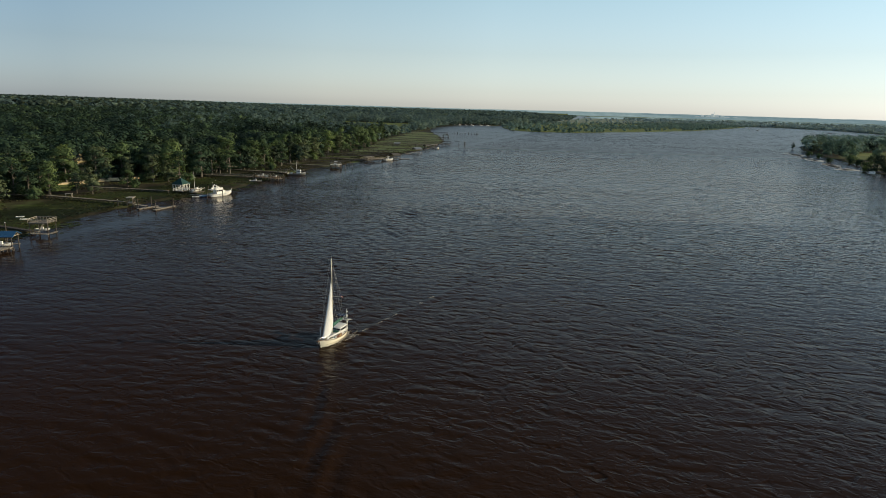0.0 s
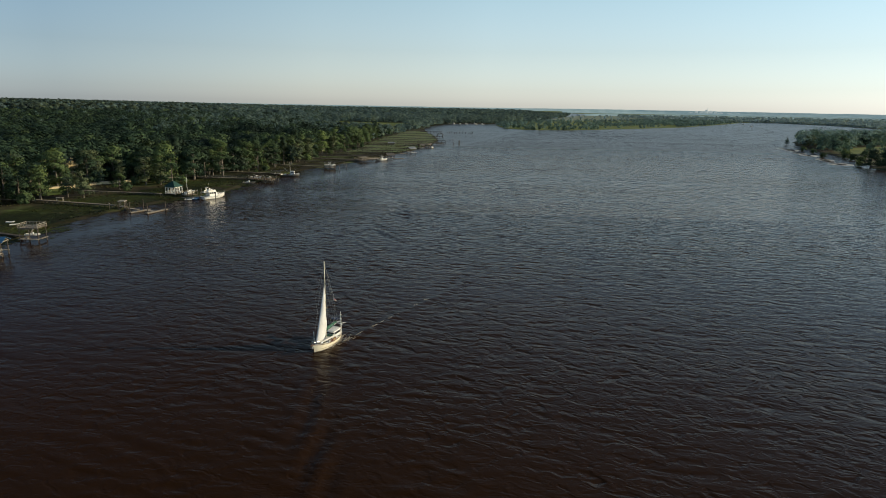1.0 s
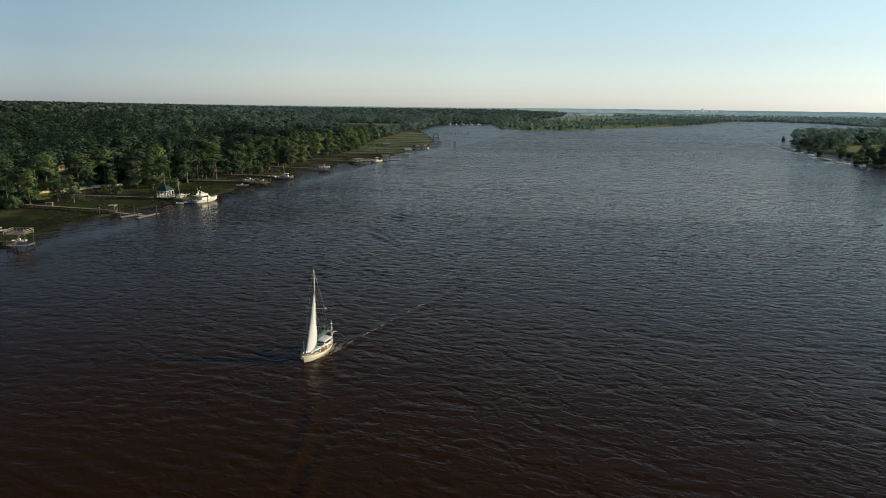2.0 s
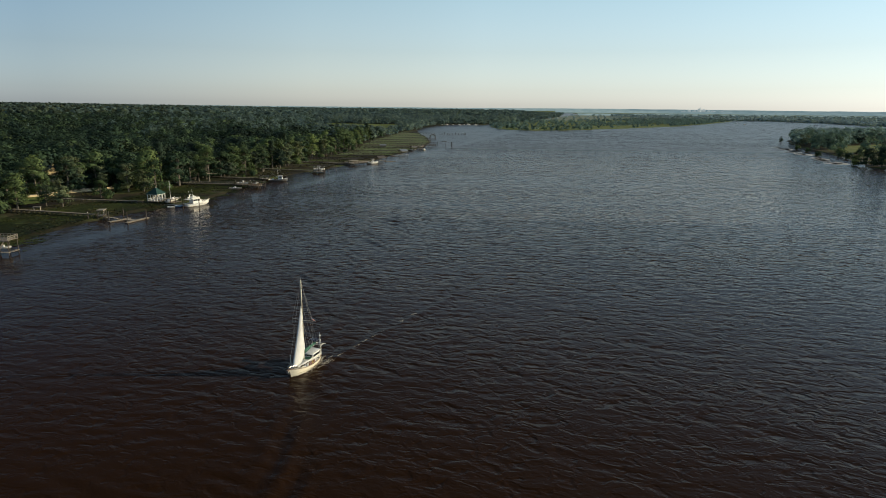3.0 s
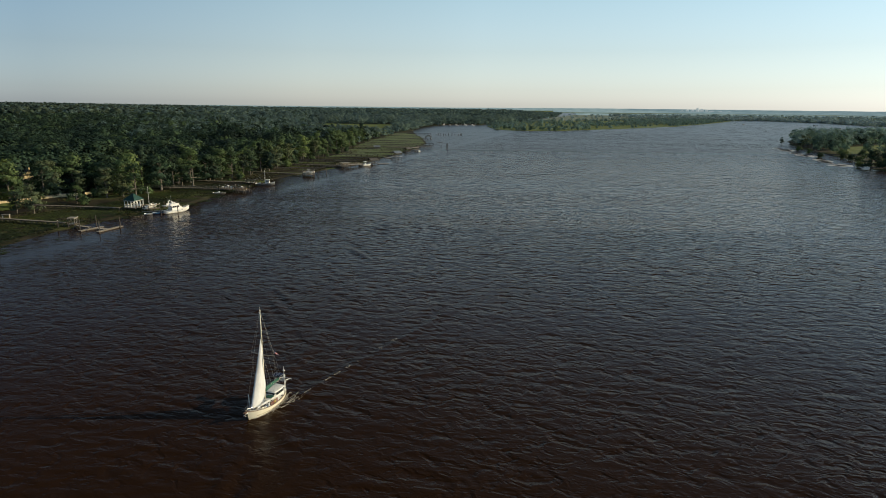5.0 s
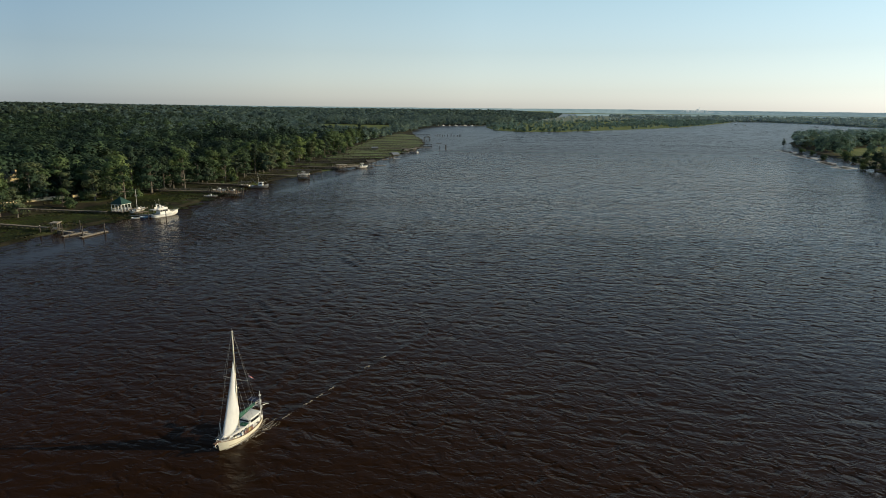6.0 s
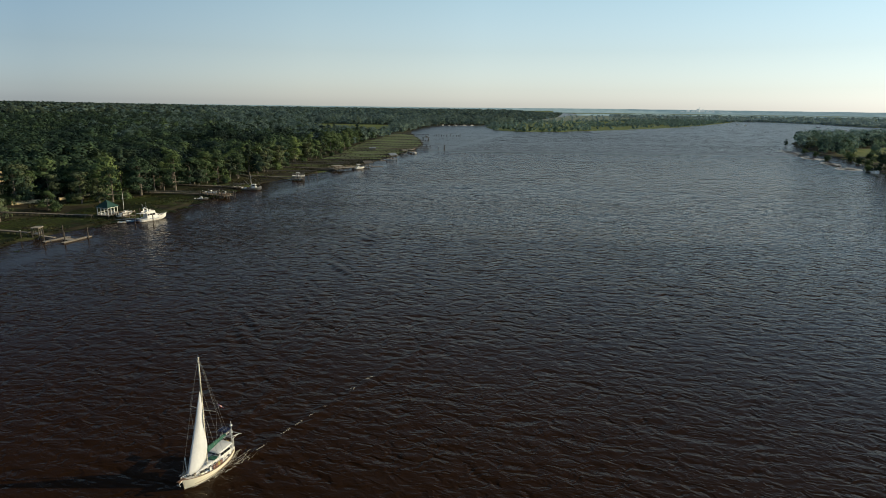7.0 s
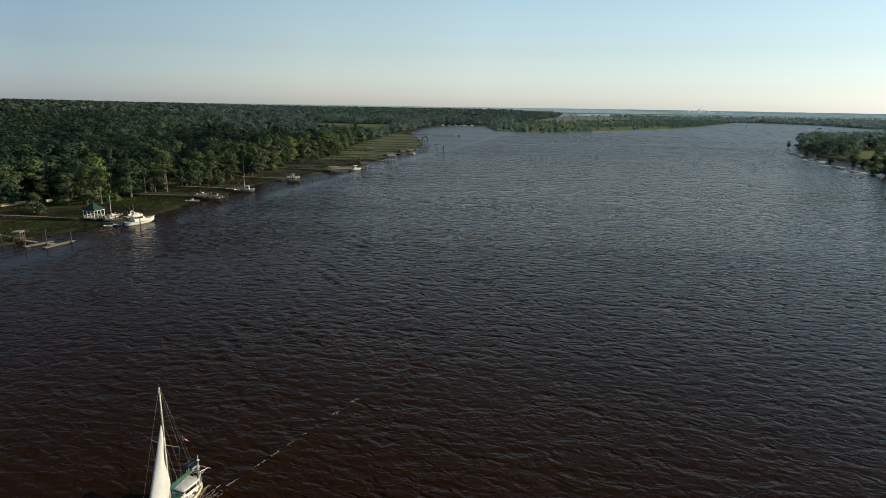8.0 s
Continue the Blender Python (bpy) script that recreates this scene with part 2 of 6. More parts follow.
RED_WOOD = surface("reddish_new_wood", (0.48, 0.33, 0.20), (0.60, 0.44, 0.28), 2.0, 0.8, 0, 0.3, 0.01)
WHITE = surface("white_paint", (0.74, 0.73, 0.70), (0.80, 0.79, 0.76), 1.0, 0.45, 0, 0.1, 0.004)
GELCOAT = surface("white_gelcoat", (0.76, 0.75, 0.71), (0.81, 0.80, 0.77), 0.7, 0.22, 0, 0.05, 0.003)
CREAM = surface("cream_gelcoat", (0.78, 0.73, 0.58), (0.82, 0.78, 0.65), 0.6, 0.25, 0, 0.05, 0.003)
DECK = surface("grey_white_deck", (0.52, 0.50, 0.45), (0.64, 0.61, 0.55), 2.5, 0.6, 0, 0.2, 0.004)
TEAK = surface("varnished_teak", (0.13, 0.065, 0.03), (0.22, 0.12, 0.06), 3.0, 0.4, 0, 0.2, 0.004, (0.2, 1, 1))
SAIL = surface("white_sailcloth", (0.64, 0.65, 0.66), (0.70, 0.71, 0.71), 0.5, 0.75, 0, 0.15, 0.01)
GREEN_CANVAS = surface("green_canvas", (0.018, 0.080, 0.055), (0.026, 0.110, 0.075), 3.0, 0.8, 0, 0.3, 0.01)
GREEN_ROOF = surface("dark_green_roofing", (0.012, 0.048, 0.036), (0.020, 0.066, 0.050), 3.0, 0.6, 0, 0.3, 0.02)
BLUE_ROOF = surface("blue_metal_roofing", (0.025, 0.085, 0.20), (0.035, 0.115, 0.25), 1.2, 0.4, 0.2, 0.2, 0.01)
DARK_ROOF = surface("dark_shingle_roofing", (0.06, 0.055, 0.05), (0.11, 0.10, 0.09), 3.0, 0.85, 0, 0.4, 0.02)
GREY_METAL = surface("dull_aluminium", (0.45, 0.45, 0.44), (0.58, 0.58, 0.56), 2.0, 0.4, 0.8, 0.1, 0.003)
CREAM_MAST = surface("cream_painted_spar", (0.66, 0.61, 0.48), (0.74, 0.69, 0.56), 1.0, 0.4, 0, 0.05, 0.003)
STEEL = surface("stainless_steel", (0.60, 0.59, 0.57), (0.70, 0.69, 0.67), 2.0, 0.25, 1.0, 0.05, 0.002)
WIRE = surface("steel_wire", (0.30, 0.30, 0.29), (0.40, 0.40, 0.39), 2.0, 0.45, 0.7, 0.05, 0.002)
DARK_GLASS = surface("dark_window_glass", (0.012, 0.014, 0.016), (0.018, 0.020, 0.022), 0.5, 0.08, 0, 0.02, 0.001)
SOLAR = surface("dark_blue_solar_cells", (0.012, 0.016, 0.045), (0.018, 0.024, 0.06), 2.0, 0.2, 0, 0.05, 0.002)
RED = surface("red_cloth", (0.45, 0.03, 0.04), (0.55, 0.05, 0.06), 4.0, 0.8, 0, 0.1, 0.003)
BLUE = surface("blue_cloth", (0.03, 0.06, 0.22), (0.04, 0.09, 0.28), 4.0, 0.8, 0, 0.1, 0.003)
BLUE_HULL = surface("blue_hull_paint", (0.04, 0.11, 0.24), (0.06, 0.15, 0.30), 1.0, 0.35, 0, 0.05, 0.003)
BLACK = surface("black_rubber", (0.02, 0.02, 0.02), (0.035, 0.035, 0.035), 3.0, 0.7, 0, 0.2, 0.004)
BUFF = surface("buff_plaster", (0.58, 0.46, 0.27), (0.66, 0.54, 0.33), 0.8, 0.85, 0, 0.3, 0.01)
RUST = surface("red_brown_plastic", (0.20, 0.085, 0.055), (0.27, 0.12, 0.08), 3.0, 0.5, 0, 0.1, 0.003)
YELLOW = surface("faded_yellow_plastic", (0.50, 0.38, 0.10), (0.58, 0.46, 0.16), 3.0, 0.5, 0, 0.1, 0.003)
FOAM = surface("water_foam", (0.32, 0.295, 0.245), (0.46, 0.43, 0.37), 1.5, 0.8, 0, 0.4, 0.03)


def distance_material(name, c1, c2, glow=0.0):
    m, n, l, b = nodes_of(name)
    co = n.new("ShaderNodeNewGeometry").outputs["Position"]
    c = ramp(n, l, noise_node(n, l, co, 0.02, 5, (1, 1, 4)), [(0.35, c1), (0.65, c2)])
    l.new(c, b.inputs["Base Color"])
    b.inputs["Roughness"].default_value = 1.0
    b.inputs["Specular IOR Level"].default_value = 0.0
    # the glow imitates light scattered by haze; nothing here is a lamp
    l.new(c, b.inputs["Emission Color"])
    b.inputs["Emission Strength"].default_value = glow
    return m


# haze as pale colour plus glow, for the horizon strips
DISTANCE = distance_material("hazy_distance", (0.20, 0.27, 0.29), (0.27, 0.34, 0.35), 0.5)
# leaf colours of both woods hold the haze: far paler and bluer than foliage
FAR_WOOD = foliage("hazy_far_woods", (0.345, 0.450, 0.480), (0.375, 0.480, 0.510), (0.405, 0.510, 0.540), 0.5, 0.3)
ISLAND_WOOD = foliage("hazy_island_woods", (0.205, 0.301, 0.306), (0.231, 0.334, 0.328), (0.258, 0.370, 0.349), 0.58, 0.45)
# town walls paled and made to glow in place of haze
FAR_CITY = distance_material("hazy_far_town", (0.46, 0.48, 0.48), (0.54, 0.56, 0.55), 0.5)


# ---- building helpers ----
def np_mesh(name, verts, quads, mat, smooth=False):
    me = bpy.data.meshes.new(name)
    v, f = np.asarray(verts, dtype=np.float32), np.asarray(quads, dtype=np.int32)
    k = f.shape[1]
    me.vertices.add(len(v))
    me.vertices.foreach_set("co", v.ravel())
    me.loops.add(f.size)
    me.loops.foreach_set("vertex_index", f.ravel())
    me.polygons.add(len(f))
    me.polygons.foreach_set("loop_start", np.arange(0, f.size, k, dtype=np.int32))
    me.polygons.foreach_set("loop_total", np.full(len(f), k, dtype=np.int32))
    me.update(calc_edges=True)
    if smooth:
        me.polygons.foreach_set("use_smooth", np.ones(len(f), dtype=bool))
    me.materials.append(mat)
    return me


def thing(name, x, y, z, rz, label, category, group=""):
    e = new(name)
    e.empty_display_size = 0.3
    e.matrix_world = pose(x, y, z, 0, 0, rz)
    return tagged(e, label, category, group)


def part(name, bm, mat, parent, label="", smooth=False):
    me = bpy.data.meshes.new(name)
    bm.normal_update()
    bm.to_mesh(me)
    bm.free()
    if smooth:
        for p in me.polygons:
            p.use_smooth = True
    me.materials.append(mat)
    ob = new(name, me)
    ob.parent = parent
    return tagged(ob, label)


def shared(name, me, parent, m=None):
    ob = new(name, me)
    ob.parent = parent
    if m is not None:
        ob.matrix_local = m
    return ob


def box(bm, c, s, rx=0, ry=0, rz=0, bevel=0.0):
    made = bmesh.ops.create_cube(bm, size=1.0, matrix=pose(*c, rx, ry, rz) @ Matrix.Diagonal((*s, 1)))
    if bevel:
        edges = {e for v in made["verts"] for e in v.link_edges}
        bmesh.ops.bevel(bm, geom=list(edges), offset=bevel, segments=2, affect="EDGES", profile=0.5)


def tube(bm, a, b, r0, r1=None, seg=8):
    a, b = Vector(a), Vector(b)
    d = b - a
    m = Matrix.Translation((a + b) / 2) @ d.to_track_quat("Z", "Y").to_matrix().to_4x4()
    bmesh.ops.create_cone(bm, cap_ends=True, segments=seg, radius1=r0, radius2=r0 if r1 is None else r1, depth=d.length, matrix=m)


def loft(bm, rings, caps=True, closed=True):
    rows = [[bm.verts.new(p) for p in ring] for ring in rings]
    k = len(rows[0])
    for a, b in zip(rows, rows[1:]):
        for i in range(k if closed else k - 1):
            j = (i + 1) % k
            bm.faces.new((a[i], a[j], b[j], b[i]))
    if caps:
        bm.faces.new(rows[0][::-1])
        bm.faces.new(rows[-1])
    bmesh.ops.recalc_face_normals(bm, faces=bm.faces)


def boxes(*items, **kw):
    bm = bmesh.new()
    for it in items:
        box(bm, *it, **kw)
    return bm


def tubes(*items, seg=8):
    bm = bmesh.new()
    for a, b, *r in items:
        tube(bm, a, b, *r, seg=seg)
    return bm


def inside(pts, poly):
    x, y = pts[:, 0], pts[:, 1]
    hit = np.zeros(len(pts), dtype=bool)
    for (x1, y1), (x2, y2) in zip(poly, poly[1:] + poly[:1]):
        if y1 != y2:
            hit ^= ((y1 > y) != (y2 > y)) & (x < (x2 - x1) * (y - y1) / (y2 - y1) + x1)
    return hit


def distance_to(pts, line):
    best = np.full(len(pts), 1e9)
    for a, b in zip(line, line[1:]):
        a, b = np.array(a), np.array(b)
        u = np.clip(((pts - a) @ (b - a)) / ((b - a) @ (b - a)), 0, 1)
        best = np.minimum(best, np.hypot(*(pts - (a + u[:, None] * (b - a))).T))
    return best


def wander(line, step, amount, seed):
    """A polyline cut finer, with an uneven run."""
    out = []
    for a, b in zip(line, line[1:]):
        k = max(1, int(math.dist(a, b) / step))
        for i in range(k):
            u = i / k
            x, y = a[0] + (b[0] - a[0]) * u, a[1] + (b[1] - a[1]) * u
            out.append((x + amount * noise.noise((x / 14, y / 14, seed)), y + amount * noise.noise((x / 14, y / 14, seed + 9))))
    return out + [line[-1]]


def land(name, outline, mat, label, top=0.5, slope=5.0, low=-1.5):
    """A low bank: an outline (counter-clockwise) that rises from under the water to a flat top."""
    bm = bmesh.new()
    n = len(outline)
    inner = []
    for i, p in enumerate(outline):
        q, r = Vector(outline[i - 1]), Vector(outline[(i + 1) % n])
        d = (r - q).normalized()
        inner.append((p[0] - d.y * slope, p[1] + d.x * slope))
    a = [bm.verts.new((x, y, low)) for x, y in outline]
    b = [bm.verts.new((x, y, top)) for x, y in inner]
    for i in range(n):
        j = (i + 1) % n
        bm.faces.new((a[i], a[j], b[j], b[i]))
    edges = [e for e in bm.edges if e.verts[0] in set(b) and e.verts[1] in set(b)]
    bmesh.ops.triangle_fill(bm, use_beauty=True, edges=edges)
    bmesh.ops.recalc_face_normals(bm, faces=bm.faces)
    me = bpy.data.meshes.new(name)
    bm.to_mesh(me)
    bm.free()
    me.materials.append(mat)
    return tagged(new(name, me), label, "land", kind="structure")


# ---- ground, water and banks ----
SHORE = [(-132, -400), (-131, 60), (-129, 140), (-128, 178), (-129, 192), (-127, 211), (-124, 225), (-119, 239), (-108, 268), (-107, 289), (-105, 315), (-102, 338),
         (-99, 359), (-92, 374), (-81, 412), (-70, 436), (-60, 477), (-55, 508), (-45, 551), (-38, 609), (-34, 678), (-45, 788), (-60, 870),
         (-76, 1015), (-75, 1086), (-65, 1170), (-36, 1276), (10, 1294), (45, 1308)]
TREELINE = [(-190, -400), (-185, 100), (-184, 190), (-185, 225), (-187, 245), (-182, 262), (-174, 280), (-160, 290), (-148, 292), (-138, 306), (-131, 322), (-124, 346), (-116, 381), (-115, 417), (-114, 455),
            (-108, 497), (-101, 553), (-105, 620), (-104, 709), (-101, 746), (-93, 909), (-77, 994), (-74, 1090), (-62, 1180), (-36, 1290), (10, 1306), (45, 1318)]
FAR_LEFT = [(120, 1480), (190, 1750), (330, 2250), (520, 3300), (-2700, 3300), (-2700, -400)]
left_outline = [tuple(p) for p in wander(SHORE, 7, 3.0, 3.0)] + FAR_LEFT


def sheet(name, half, z, mat, label):
    bm = bmesh.new()
    bmesh.ops.create_grid(bm, x_segments=40, y_segments=40, size=half)
    for v in bm.verts:
        v.co.z = z
    me = bpy.data.meshes.new(name)
    bm.to_mesh(me)
    bm.free()
    me.materials.append(mat)
    return tagged(new(name, me), label, "ground", kind="structure")


sheet("ground", 4950, -3.0, BED, "dark brown river bed under the water")


def spaced(lo, hi, step, end, grow=1.12):
    mid = list(np.arange(lo, hi, step))
    up, s = [], step
    while (up[-1] if up else hi) < end:
        up.append((up[-1] if up else hi) + s)
        s *= grow
    down, s = [], step
    while (down[-1] if down else lo) > -end:
        s *= grow
        down.append((down[-1] if down else lo) - s)
    return np.array(down[::-1] + mid + up)


def build_water():
    rng = np.random.default_rng(5)
    wide = spaced(-130, 290, 2.2, 4900, 1.16)
    xs = np.concatenate([wide[wide < -52], np.arange(-52, 2, 0.75), wide[wide > 2.5]])
    low = [v for v in spaced(46, 60, 0.45, 4900, 1.16) if v < 46]
    far_rows = [v for v in spaced(230, 440, 1.6, 4900, 1.16) if v >= 230]
    ys = np.concatenate([low, np.arange(46, 229.8, 0.45), far_rows])
    X, Y = np.meshgrid(xs, ys)
    Z = np.zeros_like(X)
    # short-crested wind waves: narrow crests, flat troughs, each train in passing groups
    for i in range(44):
        wl = 1.5 * (2.7 ** rng.random())
        th = rng.normal(0.36, 0.16) if i % 3 else rng.normal(-0.28, 0.20)
        k = 2 * math.pi / wl
        ph, p2, p3 = rng.uniform(0, 6.28, 3)
        along, across = X * math.cos(th) - Y * math.sin(th), X * math.sin(th) + Y * math.cos(th)
        group = np.clip(0.35 + np.sin(along / rng.uniform(1.8, 5.0) + 0.8 * np.sin(across / 9 + p2) + p3) * np.sin(across / rng.uniform(2.5, 5.0) + p2), 0, None)
        crest = (0.5 + 0.5 * np.sin(k * across + ph + 0.9 * np.sin(along / 11 + ph) + 0.5 * np.sin(X / 17 + p3))) ** 4.0
        Z += 0.0060 * wl * group * (crest - 0.3)
    fade = np.clip((X - 0.28 * Y + 175) / 90, 0.3, 1) * np.clip((X + 140) / 30, 0, 1) * np.clip((310 - X) / 40, 0, 1) * np.clip((Y - 25) / 15, 0, 1) * np.clip((460 - Y) / 110, 0, 1)
    # the boat's own wake, and an older wash running beside it
    hx, hy = math.cos(radians(252)), math.sin(radians(252))
    A, Q = -((X + 24.97) * hx + (Y - 100.47) * hy), -(X + 24.97) * hy + (Y - 100.47) * hx
    for side in (1, -1):
        off = side * Q - (1.7 + 0.195 * A)
        run = np.clip((A + 4) / 5, 0, 1) * np.exp(-np.clip(A, 0, None) / 45)
        Z += (0.34 if side > 0 else 0.26) * run * np.exp(-(off / 0.75) ** 2) * (0.7 + 0.3 * np.sin(A * 1.7))
        Z += 0.07 * run * np.exp(-((off + 2.2) / 1.8) ** 2) * np.sin(off * 2.6 + 0.25 * A)
    off = Q + 19 + 0.175 * (A - 20)
    run = np.clip((A - 8) / 25, 0, 1) * np.clip((190 - A) / 60, 0, 1) * (0.65 + 0.35 * np.sin(A / 6.5 + 1))
    patchy = np.clip(0.45 + 0.75 * np.sin(A / 4.3 + off / 2.6 + 1.3 * np.sin(A / 13)), 0, 1)
    Z += 0.20 * run * patchy * np.exp(-(off / 7.5) ** 2) * np.sin(1.45 * (0.62 * off + 0.78 * A) + 1.5 * np.sin(A / 9) + 1.1 * np.sin(off / 2.3 + A / 5))
    # slapping cross waves ahead of the bow
    lane = Q - (1.0 - 0.5 * A)
    Z += 0.17 * np.clip((-7 - A) / 6, 0, 1) * np.clip((A + 60) / 14, 0, 1) * np.exp(-(lane / 4.2) ** 2) * np.sin(1.75 * (0.95 * Q + 0.30 * A) + 0.8 * np.sin(A / 3.1)) * (0.55 + 0.45 * np.sin(A / 2.6 + 0.4 * Q))
    calm = 1 - 0.55 * np.exp(-((Q / 5) ** 2)) * np.clip((A + 14) / 6, 0, 1) * np.clip((60 - A) / 40, 0, 1)
    Z *= fade * calm
    nx, ny = len(xs), len(ys)
    i = np.arange(nx * ny).reshape(ny, nx)
    quads = np.stack([i[:-1, :-1], i[:-1, 1:], i[1:, 1:], i[1:, :-1]], -1).reshape(-1, 4)
    me = np_mesh("water", np.stack([X, Y, Z], -1).reshape(-1, 3), quads, WATER, True)
    tagged(new("water", me), "dark tea-brown rippled river water reflecting the sky", "river", kind="structure")


build_water()
land("bank_west", left_outline, MARSH, "low marsh bank with patchy green and brown grass", 0.45, 5.0, -0.45)
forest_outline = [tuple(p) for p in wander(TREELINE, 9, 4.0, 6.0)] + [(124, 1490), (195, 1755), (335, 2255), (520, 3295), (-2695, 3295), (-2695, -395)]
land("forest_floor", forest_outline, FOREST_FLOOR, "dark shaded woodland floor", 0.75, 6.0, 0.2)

RIGHT = [(306, 380), (292, 440), (284, 462), (300, 488), (313, 525), (322, 560), (332, 600), (340, 636), (350, 672), (374, 745), (402, 806)]
right_outline = wander(RIGHT[::-1], 8, 4.0, 12.0) + [(1400, 380), (1400, 1250), (640, 985), (500, 905), (440, 868)]
land("bank_east", right_outline, MARSH, "low grassy river bank with wet edges", 0.5, 6.0)

ISLAND = [(41, 1210), (52, 1080), (73, 1041), (109, 1031), (167, 1049), (237, 1117), (286, 1158), (360, 1237), (445, 1327), (576, 1519), (689, 1699), (780, 1845)]
island_outline = wander(ISLAND, 14, 5.0, 21.0) + [(737, 1944), (641, 1962), (408, 1846), (273, 1720), (186, 1625), (73, 1394)]
land("river_island", island_outline, MEADOW, "low grassy river island scattered with trees", 0.6, 8.0)
FAR_SHORE = [(800, 1917), (918, 1967), (952, 1865), (982, 1774), (975, 1635), (966, 1552), (1000, 1528), (2600, 1700), (4200, 1900), (4200, 4700), (-200, 4700), (560, 3400), (600, 2600), (480, 2150), (640, 2010)]
land("bank_far", FAR_SHORE, MEADOW, "distant flat marsh and woodland", 0.6, 8.0)


# ---- trees ----
def leaf_quads(rng, centres, radii, per, size, lift=0.25, hub=None, tri=False):
    """Small leaf sprays on and in ellipsoid clumps, turned mostly outwards."""
    centres, radii = np.repeat(centres, per, 0), np.repeat(radii, per, 0)
    k = len(centres)
    d = rng.normal(size=(k, 3))
    d /= np.linalg.norm(d, axis=1)[:, None]
    p = centres + d * radii * (rng.random(k) ** 0.38)[:, None]
    out = p - (np.repeat(hub, per, 0) if hub is not None else np.array([0, 0, centres[:, 2].mean() * 0.9]))
    out /= np.linalg.norm(out, axis=1)[:, None] + 1e-6
    nrm = d * 0.50 + out * 0.75 + rng.normal(size=(k, 3)) * 0.10 + (0, 0, lift)
    nrm /= np.linalg.norm(nrm, axis=1)[:, None]
    a = np.cross(nrm, rng.normal(size=(k, 3)))
    a /= np.linalg.norm(a, axis=1)[:, None]
    b = np.cross(nrm, a)
    s = (size * rng.uniform(0.6, 1.35, k))[:, None]
    a, b = a * s * 0.5, b * s * 0.36
    if tri:
        v = np.stack([p - a * 1.1 - b, p + a * 1.2 - b * 0.5, p + a * rng.uniform(-0.6, 0.6, (k, 1)) + b * 1.9], 1).reshape(-1, 3)
        return v, np.arange(3 * k).reshape(-1, 3)
    v = np.stack([p - a - b * 0.6, p + a * 0.25 - b, p + a + b * 0.5, p - a * 0.3 + b], 1).reshape(-1, 3)
    return v, np.arange(4 * k).reshape(-1, 4)


def clumps(rng, kind, h):
    """Centres and radii of a crown's leaf clumps, and how high the bare trunk goes."""
    c, r = [], []
    if kind == "oak":
        spread, k, base = h * 0.42, 34, h * 0.14
        for _ in range(k):
            u = rng.random()
            z = base + (h - base) * u * 0.92
            out = spread * math.sqrt(max(0.05, 1 - (abs(u - 0.38) / 0.66) ** 2)) * rng.uniform(0.35, 1.0)
            a = rng.uniform(0, 6.283)
            c.append((out * math.cos(a), out * math.sin(a), z))
            q = h * rng.uniform(0.085, 0.15)
            r.append((q * 1.25, q * 1.25, q * 0.8))
    elif kind == "pine":
        k, base = 24, h * 0.5
        for _ in range(k):
            u = rng.random()
            z = base + (h - base) * u * 0.95
            out = h * 0.19 * (1.1 - 0.75 * u) * rng.uniform(0.3, 1.0)
            a = rng.uniform(0, 6.283)
            c.append((out * math.cos(a), out * math.sin(a), z))
            q = h * rng.uniform(0.05, 0.09)
            r.append((q * 1.3, q * 1.3, q * 0.75))
    elif kind == "bush":
        for _ in range(16):
            u = rng.random()
            out = h * 0.62 * math.sqrt(1 - 0.7 * u) * rng.uniform(0.2, 1)
            a = rng.uniform(0, 6.283)
            c.append((out * math.cos(a), out * math.sin(a), h * (0.15 + 0.7 * u)))
            q = h * rng.uniform(0.16, 0.26)
            r.append((q * 1.2, q * 1.2, q))
    else:
        k, base = 32, h * 0.17
        for _ in range(k):
            u = rng.random() ** 0.85
            z = base + (h - base) * u * 0.94
            out = h * 0.25 * (1.12 - 0.62 * u) * rng.uniform(0.35, 1.1)
            a = rng.uniform(0, 6.283)
            c.append((out * math.cos(a), out * math.sin(a), z))
            q = h * rng.uniform(0.065, 0.12)
            r.append((q * 1.5, q * 1.5, q * 0.52))
    return np.array(c), np.array(r)


def make_tree(kind, h, seed, leaf, per, size, label, group):
    rng = np.random.default_rng(seed)
    c, r = clumps(rng, kind, h)
    e = thing({"oak": "oak_tree", "pine": "pine_tree", "bush": "shrub"}.get(kind, "cypress_tree"), 0, 0, 0, 0, label, "tree" if kind != "bush" else "shrub", group)
    bm = bmesh.new()
    lean = Vector((rng.normal(0, 0.02), rng.normal(0, 0.02), 0)) * h
    top = Vector((lean.x, lean.y, h * (0.5 if kind == "bush" else 0.9)))
    r0 = h * (0.020 if kind != "oak" else 0.028)
    last, lr = Vector((0, 0, -0.3)), r0 * 1.5
    for i in range(1, 6):
        u = i / 5
        p = top * u + Vector((rng.normal(0, 0.012), rng.normal(0, 0.012), 0)) * h
        tube(bm, last, p, lr, r0 * (1.1 - u), seg=7)
        last, lr = p, r0 * (1.1 - u)
    for q in c[::2]:
        foot = max(0.22 * h, q[2] - 0.16 * h)
        u = min(1.0, foot / top.z)
        tube(bm, top * u, q, r0 * 0.35 * (1.15 - u), r0 * 0.1, seg=5)
    part("trunk", bm, BARK, e)
    v, f = leaf_quads(rng, c, r, per, size)
    shared("crown", np_mesh("crown", v, f, leaf), e)
    return e


def scatter(rng, lo, hi, step, jitter=0.45):
    gx, gy = np.meshgrid(np.arange(lo[0], hi[0], step), np.arange(lo[1], hi[1], step))
    p = np.stack([gx.ravel(), gy.ravel()], 1)
    return p + rng.uniform(-jitter, jitter, p.shape) * step


